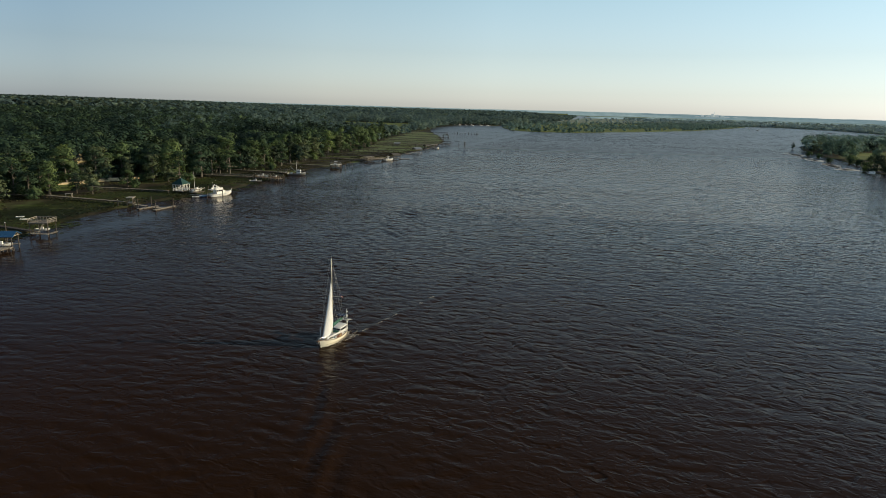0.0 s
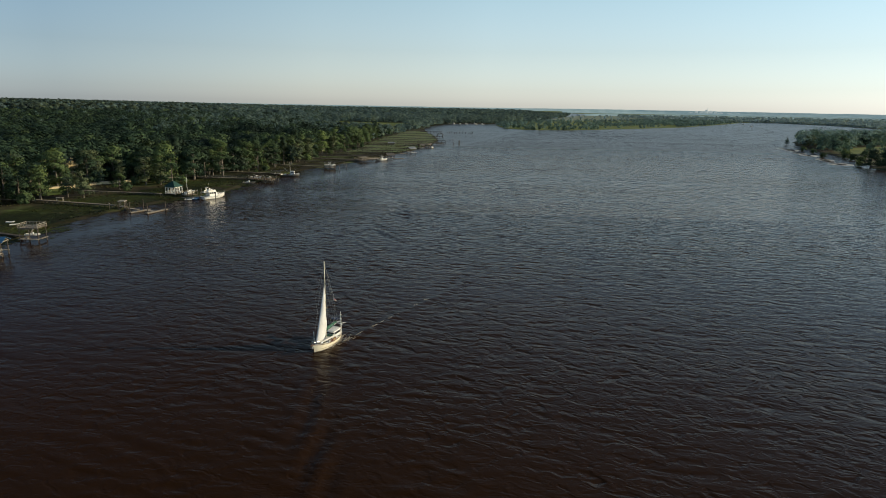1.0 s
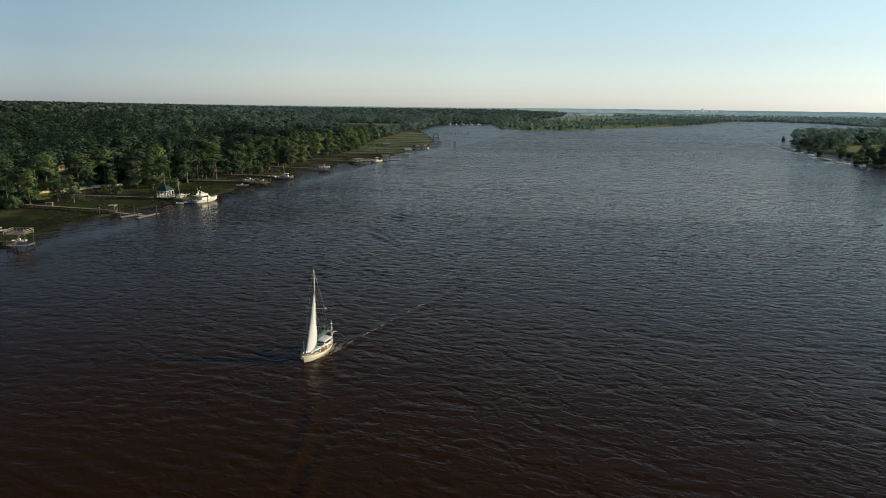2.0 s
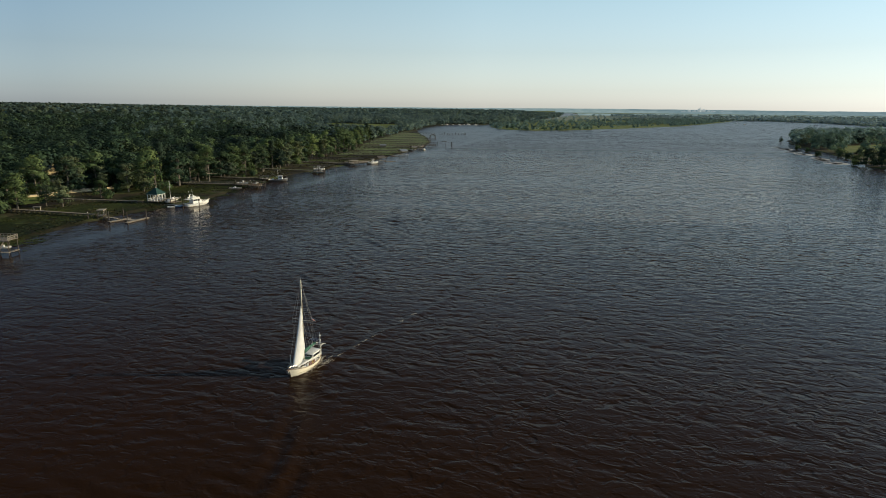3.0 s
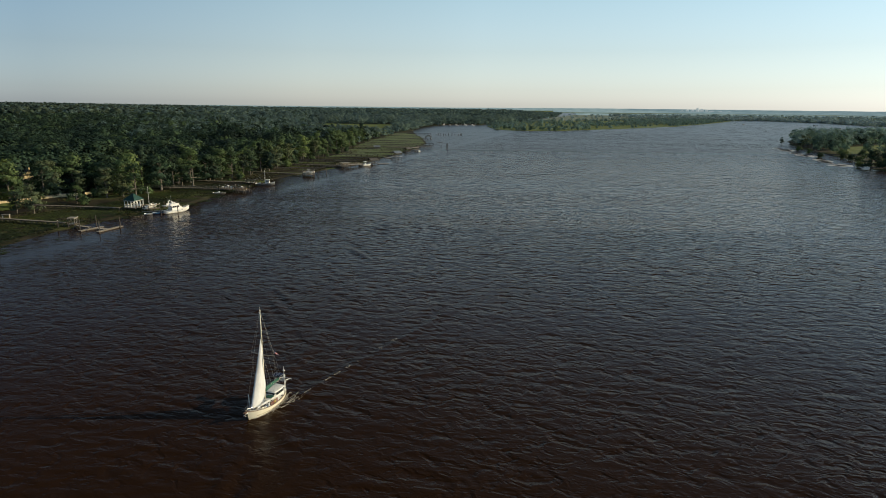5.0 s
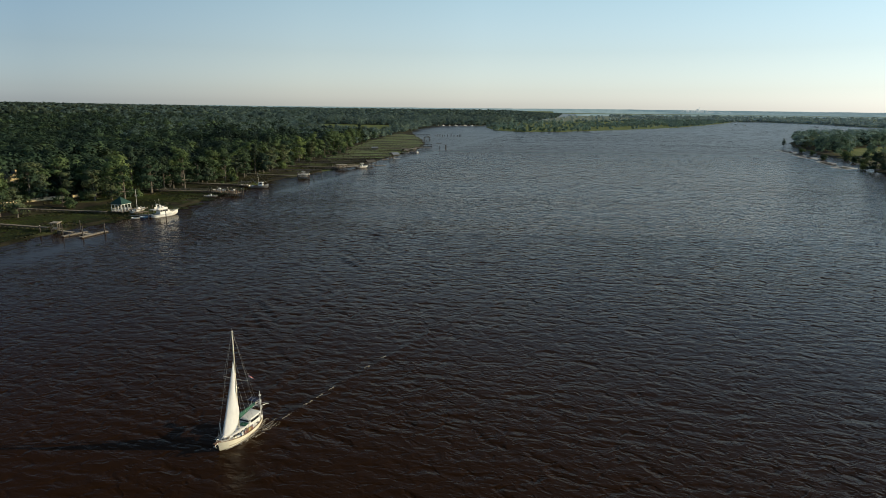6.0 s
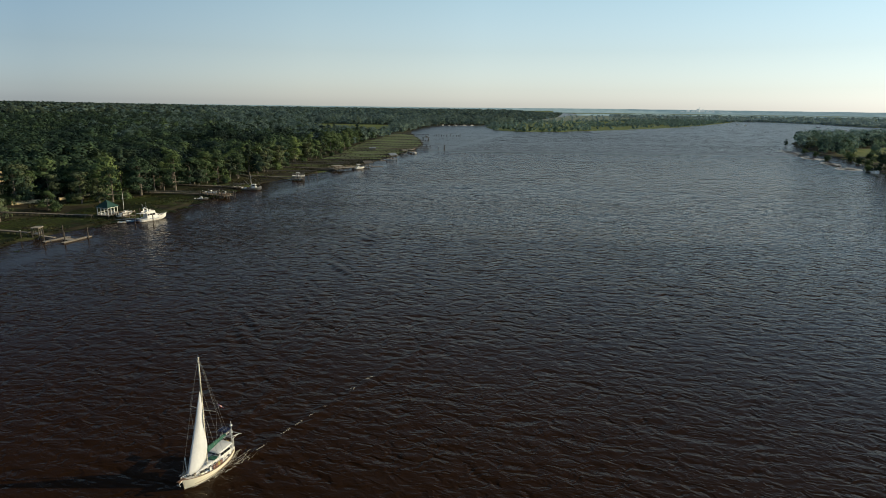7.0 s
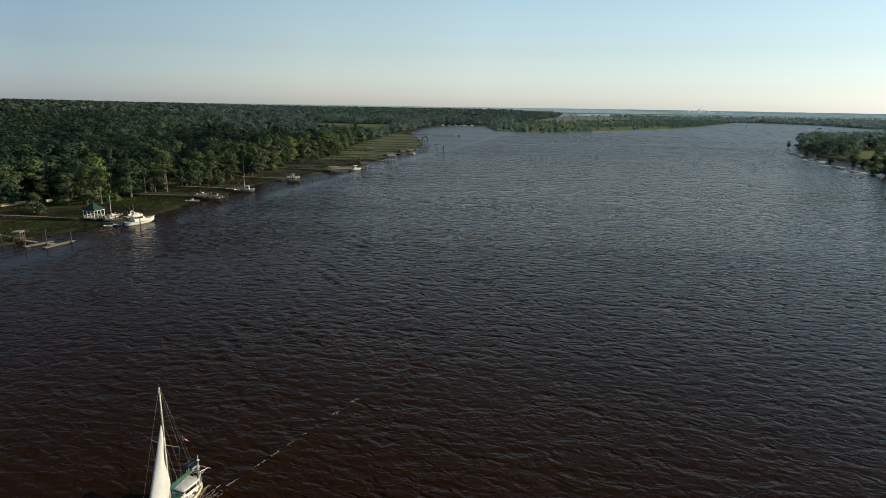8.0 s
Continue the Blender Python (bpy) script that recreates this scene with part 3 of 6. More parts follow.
def in_view(p, margin=40):
    return (p[:, 0] > -0.88 * p[:, 1] - margin) & (p[:, 0] < 0.85 * p[:, 1] + margin) & (p[:, 1] > 60)


forest_poly = [tuple(p) for p in forest_outline]
rngf = np.random.default_rng(11)

MODELS = [
    make_tree("cypress", 16.5, 1, LEAF_CYPRESS, 46, 0.75, "tall green bald cypress at the marsh edge", "shore trees"),
    make_tree("cypress", 14.5, 2, LEAF_MOSS, 40, 0.75, "grey-green moss-draped cypress with a bare trunk", "shore trees"),
    make_tree("oak", 15.0, 3, LEAF_OAK, 52, 0.85, "dark green spreading live oak", "shore trees"),
    make_tree("pine", 18.5, 4, LEAF_PINE, 52, 0.75, "tall dark pine with a high crown", "shore trees"),
    make_tree("cypress", 18.0, 5, LEAF_CYPRESS, 48, 0.8, "tall green bald cypress at the marsh edge", "shore trees"),
    make_tree("oak", 12.5, 6, LEAF_CYPRESS, 52, 0.8, "bright green broad-crowned tree", "shore trees"),
    make_tree("bush", 4.2, 7, LEAF_CYPRESS, 50, 0.5, "low leafy green shrub on the marsh edge", "shore shrubs"),
    make_tree("cypress", 12.0, 8, LEAF_MOSS, 36, 0.7, "thin grey moss-draped cypress", "shore trees"),
]
used_models = set()


def plant(i, x, y, z=0.5, s=1.0, turn=0.0):
    if i not in used_models:
        used_models.add(i)
        ob = MODELS[i]
        ob.matrix_basis = pose(x, y, z, 0, 0, turn) @ Matrix.Scale(s, 4)
        return ob
    ob = copy_thing(MODELS[i], pose(x, y, z, 0, 0, turn))
    ob.scale = (s, s, s)
    return ob


# the first rows of trees behind the marsh, each a thing
near = scatter(rngf, (-240, 120), (-60, 700), 6.6)
dist = distance_to(near, TREELINE)
HOUSE = (-203.0, 303.0)
GLADE = [(-203, 303), (-160, 243)]
ok = (distance_to(near, GLADE) > 2.6) & (distance_to(near, [HOUSE, (-202, 304)]) > 11)
ok &= inside(near, forest_poly) & in_view(near, 20) & (dist < np.where(near[:, 1] < 420, 17, 9))
near_pts, near_d = near[ok], dist[ok]
for (x, y), d in zip(near_pts, near_d):
    i = int(rngf.choice([0, 1, 2, 4, 5, 7, 3], p=[0.26, 0.14, 0.10, 0.20, 0.16, 0.08, 0.06]))
    plant(i, x, y, 0.5, rngf.uniform(0.78, 1.15), rngf.uniform(0, 360))
edge = scatter(rngf, (-200, 120), (-60, 640), 9.0)
de = distance_to(edge, TREELINE)
for x, y in edge[~inside(edge, forest_poly) & (de < 7) & in_view(edge, 10)]:
    if rngf.random() < 0.45:
        plant(6, x, y, 0.4, rngf.uniform(0.5, 1.2), rngf.uniform(0, 360))

for i, x, y, s in ((7, -156, 240.3, 0.95), (5, -155, 264.2, 0.62), (1, -152.2, 281, 0.95), (0, -167, 231, 0.7), (2, -172, 226, 0.7),
                   (7, -146, 283, 0.9), (4, -142, 286, 0.85), (6, -150, 262, 0.9), (7, -176, 216, 0.95), (2, -180, 205, 0.85), (2, -176, 238, 0.95), (2, -181, 230, 0.95),
                   (0, -171, 236, 0.85), (6, -168, 224, 1.2), (6, -172, 252, 0.8), (1, -163, 241, 0.6), (2, -186, 218, 0.95), (6, -158, 284, 1.0)):
    plant(i, x, y, 0.35, s, 40 * i + x)


def stand_height(pts, lo, hi):
    """Tree heights that rise and fall over the wood."""
    wave = np.array([noise.noise((x / 42, y / 42, 3.0)) for x, y in pts]) + 0.5 * np.array([noise.noise((x / 13, y / 13, 8.0)) for x, y in pts])
    return np.clip((lo + hi) / 2 + (hi - lo) * 0.75 * wave + rngf.normal(0, 1.0, len(pts)), lo * 0.85, hi * 1.05)


def wood(name, pts, heights, per_clump, size, n_clumps, leaf, label, spread=0.24, low=0.35, fat=1.0, lift=0.35):
    """Many trees joined: each a bunch of leaf clumps round its own stem."""
    rng = np.random.default_rng(len(pts) + 7)
    k = len(pts)
    u = rng.random((k, n_clumps))
    a = rng.uniform(0, 6.283, (k, n_clumps))
    h = heights[:, None]
    out = h * spread * np.sqrt(np.clip(1.05 - (np.abs(u - 0.35) / 0.68) ** 2, 0.04, 1)) * rng.uniform(0.55, 1.0, (k, n_clumps))
    c = np.stack([pts[:, :1] + out * np.cos(a), pts[:, 1:] + out * np.sin(a), 0.5 + h * (low + (0.95 - low) * u)], -1).reshape(-1, 3)
    hub = np.repeat(np.stack([pts[:, 0], pts[:, 1], 0.5 + heights * 0.5], -1), n_clumps, 0)
    q = (fat * h * rng.uniform(0.09, 0.16, (k, n_clumps))).reshape(-1, 1)
    v, f = leaf_quads(rng, c, np.concatenate([q * 1.25, q * 1.25, q * 0.85], 1), per_clump, size, lift, hub, True)
    me = np_mesh(name, v, f, leaf)
    tone = me.attributes.new("tree_tone", "FLOAT", "FACE")
    tone.data.foreach_set("value", np.repeat(rng.uniform(0, 2, k), n_clumps * per_clump).astype(np.float32))
    ob = new(name, me)
    return tagged(ob, label, "woodland", kind="stuff")


def split_wood(name, pts, h, per, size, n, label, spread=0.24, low=0.35, pale=0.0, fat=1.0, lift=0.35):
    pick = rngf.random(len(pts))
    for leaf, lo, hi in ((LEAF_HAZE_PALE, 0, pale), (LEAF_OAK, pale, pale + 0.48 * (1 - pale)), (LEAF_WOOD, pale + 0.48 * (1 - pale), pale + 0.72 * (1 - pale)), (LEAF_PINE, pale + 0.72 * (1 - pale), 1.01)):
        m = (pick >= lo) & (pick < hi)
        if m.sum() > 3:
            wood(name, pts[m], h[m], per, size, n, leaf, label, spread, low, fat, lift)


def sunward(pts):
    """Share of trees given haze-coloured leaves, greater towards the sun."""
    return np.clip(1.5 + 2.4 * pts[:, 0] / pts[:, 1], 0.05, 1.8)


CLEARING = [(-105, 860), (-100, 1010), (-104, 1235), (-300, 1265), (-292, 1075), (-190, 900)]
mid = scatter(rngf, (-620, 120), (-60, 760), 10.8)
dm = distance_to(mid, TREELINE)
mid = mid[(distance_to(mid, GLADE) > 2.6) & (distance_to(mid, [HOUSE, (-202, 304)]) > 11) & inside(mid, forest_poly) & in_view(mid) & (dm >= np.where(mid[:, 1] < 420, 17, 9)) & (np.hypot(*mid.T) < 640)]
# farther and more sunward trees get the leaves with haze painted in
haze_tinted = rngf.random(len(mid)) < np.clip((np.hypot(*mid.T) - 480) / 420, 0, 1) * sunward(mid)
wood("woodland", mid[haze_tinted], stand_height(mid[haze_tinted], 10, 20), 32, 1.3, 14, HAZED_WOOD, "treetops deep in the woodland with haze-blue leaf colour", 0.44, 0.42, 1.35, 0.6)
mid = mid[~haze_tinted]
# dense stand behind the house: darker oak, partly to put its shade into colour
old = (mid[:, 0] < -0.52 * mid[:, 1] - 20) & (rngf.random(len(mid)) < 0.8)
wood("woodland", mid[old], stand_height(mid[old], 11, 20), 30, 1.3, 14, LEAF_OAK, "dense dark green oak canopy", 0.44, 0.42, 1.35)
mid = mid[~old]
split_wood("woodland", mid, stand_height(mid, 10, 20), 30, 1.3, 14, "dense dark green mixed woodland canopy", 0.44, 0.42, 0.0, 1.35)
far = scatter(rngf, (-1500, 120), (200, 1700), 11.5)
fd = np.hypot(*far.T)
far = far[inside(far, forest_poly) & ~inside(far, CLEARING) & in_view(far) & (fd >= 640) & (fd < 1500)]
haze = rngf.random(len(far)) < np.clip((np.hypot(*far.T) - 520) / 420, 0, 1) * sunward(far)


def lowered(pts, h):
    """Young, lower trees on the point before the clearing."""
    return np.where((pts[:, 0] > -250) & (pts[:, 1] < 890), np.minimum(h, 11 + 1.5 * rngf.random(len(h))), h)


# the blue leaf colour here stands for haze in the air
wood("woodland", far[haze], lowered(far[haze], stand_height(far[haze], 9, 20)), 15, 1.7, 9, HAZED_WOOD, "dense dark green mixed woodland canopy", 0.42, 0.12, 1.2, 1.0)
far = far[~haze]
split_wood("woodland", far, lowered(far, stand_height(far, 9, 20)), 15, 1.7, 9, "dense dark green mixed woodland canopy", 0.42, 0.15, 0.0, 1.2, 0.4)
farther = scatter(rngf, (-2650, 400), (520, 3290), 21)
fd = np.hypot(*farther.T)
farther = farther[inside(farther, forest_poly) & in_view(farther) & (fd >= 1500)]
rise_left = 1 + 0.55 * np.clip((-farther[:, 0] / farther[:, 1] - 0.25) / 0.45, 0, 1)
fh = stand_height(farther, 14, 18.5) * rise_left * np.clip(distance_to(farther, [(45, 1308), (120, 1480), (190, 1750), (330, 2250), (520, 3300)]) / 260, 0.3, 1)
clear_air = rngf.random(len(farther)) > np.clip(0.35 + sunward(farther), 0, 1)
# haze of the far canopy is in its leaf colour
wood("woodland", farther[~clear_air], fh[~clear_air], 9, 6.0, 5, HAZED_WOOD, "distant dark green woodland canopy", 0.6, 0.12, 1.0, 1.0)
# these trees carry less painted haze than the blue ones
wood("woodland", farther[clear_air], fh[clear_air], 9, 6.0, 5, LEAF_HAZE_PALE, "distant dark green woodland canopy", 0.6, 0.12, 1.0, 0.5)

# trees of the east bank, the island and the far shore
right_poly = [tuple(p) for p in right_outline]
BACK_LINE = [(388, 762), (357, 673), (347, 640), (340, 604), (329, 570), (321, 541), (330, 500), (345, 440), (360, 380)]
FIELD = [(346, 600), (417, 702), (495, 757), (700, 880), (700, 700), (406, 610)]
rp = scatter(rngf, (285, 380), (900, 1060), 9.0)
east_wood = BACK_LINE + [(900, 380), (900, 1060), (640, 980), (500, 900), (440, 860)]
rok = inside(rp, right_poly) & inside(rp, east_wood) & in_view(rp) & ~inside(rp, FIELD) & (rp[:, 1] > 596) & (rngf.random(len(rp)) < 0.85)
er = rngf.random(len(rp)) < 0.8
back = rok & (rp[:, 1] > 700) & (rngf.random(len(rp)) < 0.6)
rok &= ~back
wood("woodland", rp[rok & er], rngf.triangular(8, 12, 19, (rok & er).sum()), 20, 1.25, 12, LEAF_HAZED, "dark green trees on the grassy river bank", 0.36, 0.2, 1.2)
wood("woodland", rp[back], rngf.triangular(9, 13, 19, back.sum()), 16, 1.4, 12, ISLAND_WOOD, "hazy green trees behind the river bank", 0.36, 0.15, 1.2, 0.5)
rok &= ~er
split_wood("woodland", rp[rok], rngf.triangular(8, 12, 19, rok.sum()), 20, 1.25, 12, "dark green trees on the grassy river bank", 0.36, 0.2, 0.6, 1.2)
for i, x, y, s in ((2, 290, 464, 0.95), (2, 297, 458, 1.0), (5, 303, 470, 0.9), (2, 308, 452, 1.05), (6, 287, 472, 1.2), (2, 318, 462, 0.9), (0, 312, 476, 0.7),
                   (7, 370.5, 749, 0.72), (6, 326, 608, 1.1), (6, 306, 555, 1.2), (6, 317, 530, 1.5), (6, 321, 548, 1.3), (6, 312, 512, 1.3), (6, 333, 640, 1.2), (2, 325, 505, 0.6), (6, 338, 575, 1.5), (6, 345, 590, 1.6), (6, 352, 560, 1.3), (6, 336, 545, 1.1), (6, 360, 585, 1.4), (6, 330, 482, 1.2), (5, 330, 468, 0.8), (2, 345, 470, 0.8)):
    plant(i, x, y, 0.1, s, 57 * i + x)
ip = scatter(rngf, (30, 1020), (800, 1980), 10.5)
isl = [tuple(p) for p in island_outline]
idist = distance_to(ip, ISLAND)
chance = np.where(ip[:, 0] < 235, np.where(idist < 60, 0.50, 0.2), np.where(ip[:, 0] < 450, np.where(idist < 20, 0.12, 0.14), 0.6))
chance = np.where((ip[:, 0] > 235) & (ip[:, 0] < 450) & (idist > 95) & (idist < 160), 0.6, chance)
iok = inside(ip, isl) & (rngf.random(len(ip)) < chance) & (idist > 5)
ipt, ih = ip[iok], rngf.triangular(3.0, 4.8, 9.5, iok.sum())
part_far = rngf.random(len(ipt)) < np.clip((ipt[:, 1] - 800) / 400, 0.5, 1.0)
wood("woodland", ipt[~part_far], ih[~part_far], 14, 1.6, 9, LEAF_HAZED, "trees scattered over the low river island", 0.5, 0.15, 1.4, 1.0)
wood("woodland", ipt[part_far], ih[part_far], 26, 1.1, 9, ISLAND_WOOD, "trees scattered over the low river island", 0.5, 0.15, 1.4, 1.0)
# low fields behind the island
lowland = [(125, 1490), (190, 1640), (280, 1735), (410, 1862), (640, 1985), (900, 2090), (1250, 2740), (480, 2740), (330, 2260), (200, 1760)]
GRASS_FAR = ground_material("pale_far_fields", [(0.34, (0.16, 0.19, 0.14)), (0.5, (0.20, 0.235, 0.17)), (0.68, (0.17, 0.19, 0.15))], 0.01)
land("far_fields", wander(lowland, 30, 6.0, 33.0), GRASS_FAR, "pale green low fields beyond the island", 0.7, 8.0)
lp = scatter(rngf, (120, 1480), (1250, 2740), 26)
lp = lp[inside(lp, lowland) & (rngf.random(len(lp)) < 0.16)]
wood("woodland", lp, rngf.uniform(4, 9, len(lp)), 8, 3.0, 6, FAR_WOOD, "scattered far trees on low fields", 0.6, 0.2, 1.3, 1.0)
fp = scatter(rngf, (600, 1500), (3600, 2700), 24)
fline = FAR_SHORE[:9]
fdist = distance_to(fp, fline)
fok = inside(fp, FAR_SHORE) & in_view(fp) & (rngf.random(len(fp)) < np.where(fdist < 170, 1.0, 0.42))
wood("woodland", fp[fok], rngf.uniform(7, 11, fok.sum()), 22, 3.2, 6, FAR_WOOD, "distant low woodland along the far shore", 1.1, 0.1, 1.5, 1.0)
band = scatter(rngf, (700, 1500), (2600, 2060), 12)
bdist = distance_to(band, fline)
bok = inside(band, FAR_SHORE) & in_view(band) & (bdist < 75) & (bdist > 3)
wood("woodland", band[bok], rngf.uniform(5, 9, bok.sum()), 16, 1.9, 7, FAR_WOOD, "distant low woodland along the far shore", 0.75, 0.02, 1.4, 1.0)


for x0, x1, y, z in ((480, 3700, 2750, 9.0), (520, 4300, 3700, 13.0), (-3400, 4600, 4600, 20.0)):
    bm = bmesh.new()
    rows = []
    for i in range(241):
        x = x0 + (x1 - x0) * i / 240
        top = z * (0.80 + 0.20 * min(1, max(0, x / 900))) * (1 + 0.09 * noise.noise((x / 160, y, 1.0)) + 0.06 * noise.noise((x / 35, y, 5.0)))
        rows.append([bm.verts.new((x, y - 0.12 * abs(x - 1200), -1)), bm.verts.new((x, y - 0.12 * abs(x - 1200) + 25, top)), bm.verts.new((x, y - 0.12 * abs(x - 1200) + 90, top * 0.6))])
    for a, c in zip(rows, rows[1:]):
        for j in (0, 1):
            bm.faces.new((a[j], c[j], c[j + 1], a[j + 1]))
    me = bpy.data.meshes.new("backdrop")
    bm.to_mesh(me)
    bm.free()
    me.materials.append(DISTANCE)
    tagged(new("backdrop", me), "far horizon woods, haze painted as glowing pale blue-green", "far woods", kind="structure")


def reeds():
    rng = np.random.default_rng(31)
    p = scatter(rng, (-185, 120), (-30, 640), 1.0)
    d, t = distance_to(p, SHORE), distance_to(p, TREELINE)
    keep = inside(p, left_outline) & ~inside(p, forest_poly) & in_view(p, 10) & (d > 3.5)
    clump_noise = np.array([noise.noise((x / 13, y / 13, 2.0)) for x, y in p])
    p = p[keep & (clump_noise > -0.05)]
    k = len(p)
    a, h, wd = rng.uniform(0, 3.14, k), rng.uniform(0.10, 0.36, k), rng.uniform(0.25, 0.6, k)
    dx, dy = np.cos(a) * wd, np.sin(a) * wd
    lx, ly = rng.normal(0, 0.2, k), rng.normal(0, 0.2, k)
    z0 = np.full(k, 0.38)
    v = np.stack([np.stack([p[:, 0] - dx * 0.5, p[:, 1] - dy * 0.5, z0], -1), np.stack([p[:, 0] + dx * 0.5, p[:, 1] + dy * 0.5, z0], -1),
                  np.stack([p[:, 0] + dx + lx, p[:, 1] + dy + ly, z0 + h], -1), np.stack([p[:, 0] - dx + lx, p[:, 1] - dy + ly, z0 + h * 0.85], -1)], 1)
    ob = new("marsh_reeds", np_mesh("marsh_reeds", v.reshape(-1, 3), np.arange(4 * k).reshape(-1, 4), REED))
    tagged(ob, "patchy green and brown marsh grass along the bank", "marsh grass", kind="stuff")


def shallow_weed():
    """Green weed lying in the shallows off the marsh, thinning out towards deep water."""
    rng = np.random.default_rng(63)
    p = scatter(rng, (-182, 120), (-100, 330), 0.62)
    d = distance_to(p, SHORE)
    d = np.where(inside(p, left_outline), -d, d)
    patch = np.array([noise.noise((x / 11, y / 6, 5.0)) + 0.6 * noise.noise((x / 3, y / 2, 9.0)) for x, y in p])
    wide = np.where(p[:, 1] < 215, 13.0, 5.0)
    ok = ~inside(p, forest_poly) & in_view(p, 10) & (d > -34) & (patch > 0.1 + 1.0 * np.clip(d / wide, -0.4, 1.2))
    p, d = p[ok], d[ok]
    k = len(p)
    z = np.clip(-0.45 - 0.18 * d, 0.03, 0.49) + rng.uniform(0.02, 0.07, k)
    a, ln, wd = rng.uniform(0, 3.14, k), rng.uniform(0.25, 0.85, k), rng.uniform(0.12, 0.4, k)
    c, q = np.cos(a), np.sin(a)
    corner = [np.stack([p[:, 0] + c * ln * i - q * wd * j, p[:, 1] + q * ln * i + c * wd * j, z + rng.uniform(0, 0.06, k)], -1) for i, j in ((-1, -0.4), (0.3, -1), (1, 0.5), (-0.4, 1))]
    ob = new("water_weed", np_mesh("water_weed", np.stack(corner, 1).reshape(-1, 3), np.arange(4 * k).reshape(-1, 4), WEED))
    tagged(ob, "green weed spread over the muddy shallows", "water weed", kind="stuff")


WEED = foliage("water_weed", (0.033, 0.041, 0.013), (0.051, 0.067, 0.018), (0.069, 0.092, 0.025), 0.1)
shallow_weed()
REED = foliage("marsh_blades", (0.030, 0.029, 0.015), (0.036, 0.039, 0.018), (0.044, 0.052, 0.021), 0.1)
reeds()



def meadow(outline, z, mat, label):
    bm = bmesh.new()
    bm.faces.new([bm.verts.new((x, y, z)) for x, y in outline])
    got = bmesh.ops.extrude_face_region(bm, geom=bm.faces[:])
    bmesh.ops.translate(bm, verts=[v for v in got["geom"] if isinstance(v, bmesh.types.BMVert)], vec=(0, 0, 0.08))
    bmesh.ops.triangulate(bm, faces=bm.faces[:])
    bmesh.ops.recalc_face_normals(bm, faces=bm.faces)
    me = bpy.data.meshes.new("meadow")
    bm.to_mesh(me)
    bm.free()
    me.materials.append(mat)
    tagged(new("meadow", me), label, "meadow", kind="structure")


meadow([(346, 600), (406, 610), (700, 700), (700, 880), (495, 757), (417, 702)], 0.52, MEADOW, "yellow-green open meadow among the trees")
meadow(wander(CLEARING + CLEARING[:1], 12, 4.0, 41.0)[:-1], 0.78, MEADOW, "pale green clearing behind the shore wood")

# the drier grass at the upriver end of the marsh
GRASS = ground_material("olive_marsh_grass", [(0.34, (0.100, 0.100, 0.062)), (0.5, (0.150, 0.190, 0.080)), (0.68, (0.122, 0.115, 0.072))], 0.04)
rim = [(x - 5, y) for x, y in SHORE if 500 < y < 900]
back = [(x + 3, y) for x, y in TREELINE if 490 < y < 930][::-1]
bm = bmesh.new()
ring = wander(rim + back, 9, 3.0, 6.0)
bottom, upper = [bm.verts.new((x, y, 0.45)) for x, y in ring], [bm.verts.new((x, y, 0.57)) for x, y in ring]
for i in range(len(ring)):
    j = (i + 1) % len(ring)
    bm.faces.new((bottom[i], bottom[j], upper[j], upper[i]))
bmesh.ops.triangle_fill(bm, use_beauty=True, edges=[e for e in bm.edges if e.verts[0] in set(upper) and e.verts[1] in set(upper)])
bmesh.ops.recalc_face_normals(bm, faces=bm.faces)
me = bpy.data.meshes.new("marsh")
bm.to_mesh(me)
bm.free()
me.materials.append(GRASS)
tagged(new("marsh", me), "olive-green grassy marsh crossed by boardwalks", "marsh", kind="structure")

# pale wet flats along the east bank, sky glints of pools painted into their colour
rngs = np.random.default_rng(77)
flats = []
for _ in range(34):
    u = rngs.random()
    flats.append((285 + 62 * u + rngs.normal(0, 3) - 6, 470 + 235 * u + rngs.normal(0, 6), rngs.uniform(3.0, 8.5), rngs.uniform(9, 26), 14 + rngs.normal(0, 6)))
for cx, cy, lx, ly, a in flats:
    ring = []
    for i in range(28):
        q = 2 * math.pi * i / 28
        rr = 0.5 * (1 + 0.35 * noise.noise((math.cos(q) * 2 + cx, math.sin(q) * 2 + cy, 0.5)))
        ring.append((lx * rr * math.cos(q), ly * rr * math.sin(q)))
    bm = bmesh.new()
    low = [bm.verts.new((x, y, -0.4)) for x, y in ring]
    top = [bm.verts.new((x * 0.9, y * 0.95, 0.0)) for x, y in ring]
    for i in range(28):
        bm.faces.new((low[i], low[(i + 1) % 28], top[(i + 1) % 28], top[i]))
    bm.faces.new(top)
    me = bpy.data.meshes.new("sand_flat")
    bm.to_mesh(me)
    bm.free()
    me.materials.append(WET_GLINT)
    ob = tagged(new("sand_flat", me), "wet flat beside the reeds with painted sky glint", "sand flat", kind="structure")
    ob.matrix_world = pose(cx - 2.5, cy, 0.09, 0, 0, -a)


# ---- the sailing boat ----
BOAT = pose(-24.97, 100.47, -0.18, 0, 0, 252)


def smooth_step(u):
    u = max(0.0, min(1.0, u))
    return u * u * (3 - 2 * u)


def half_beam(x):
    if x > 0:
        return 1.42 * max(0.0, 1 - (x / 4.65) ** 2.3) ** 0.8 + 0.03
    return 1.42 * (1 - 0.62 * (abs(x) / 3.75) ** 2.4)


def sheer(x):
    return 0.92 + 0.022 * (x + 0.8) ** 2 * (1.0 if x > -0.8 else 0.8)


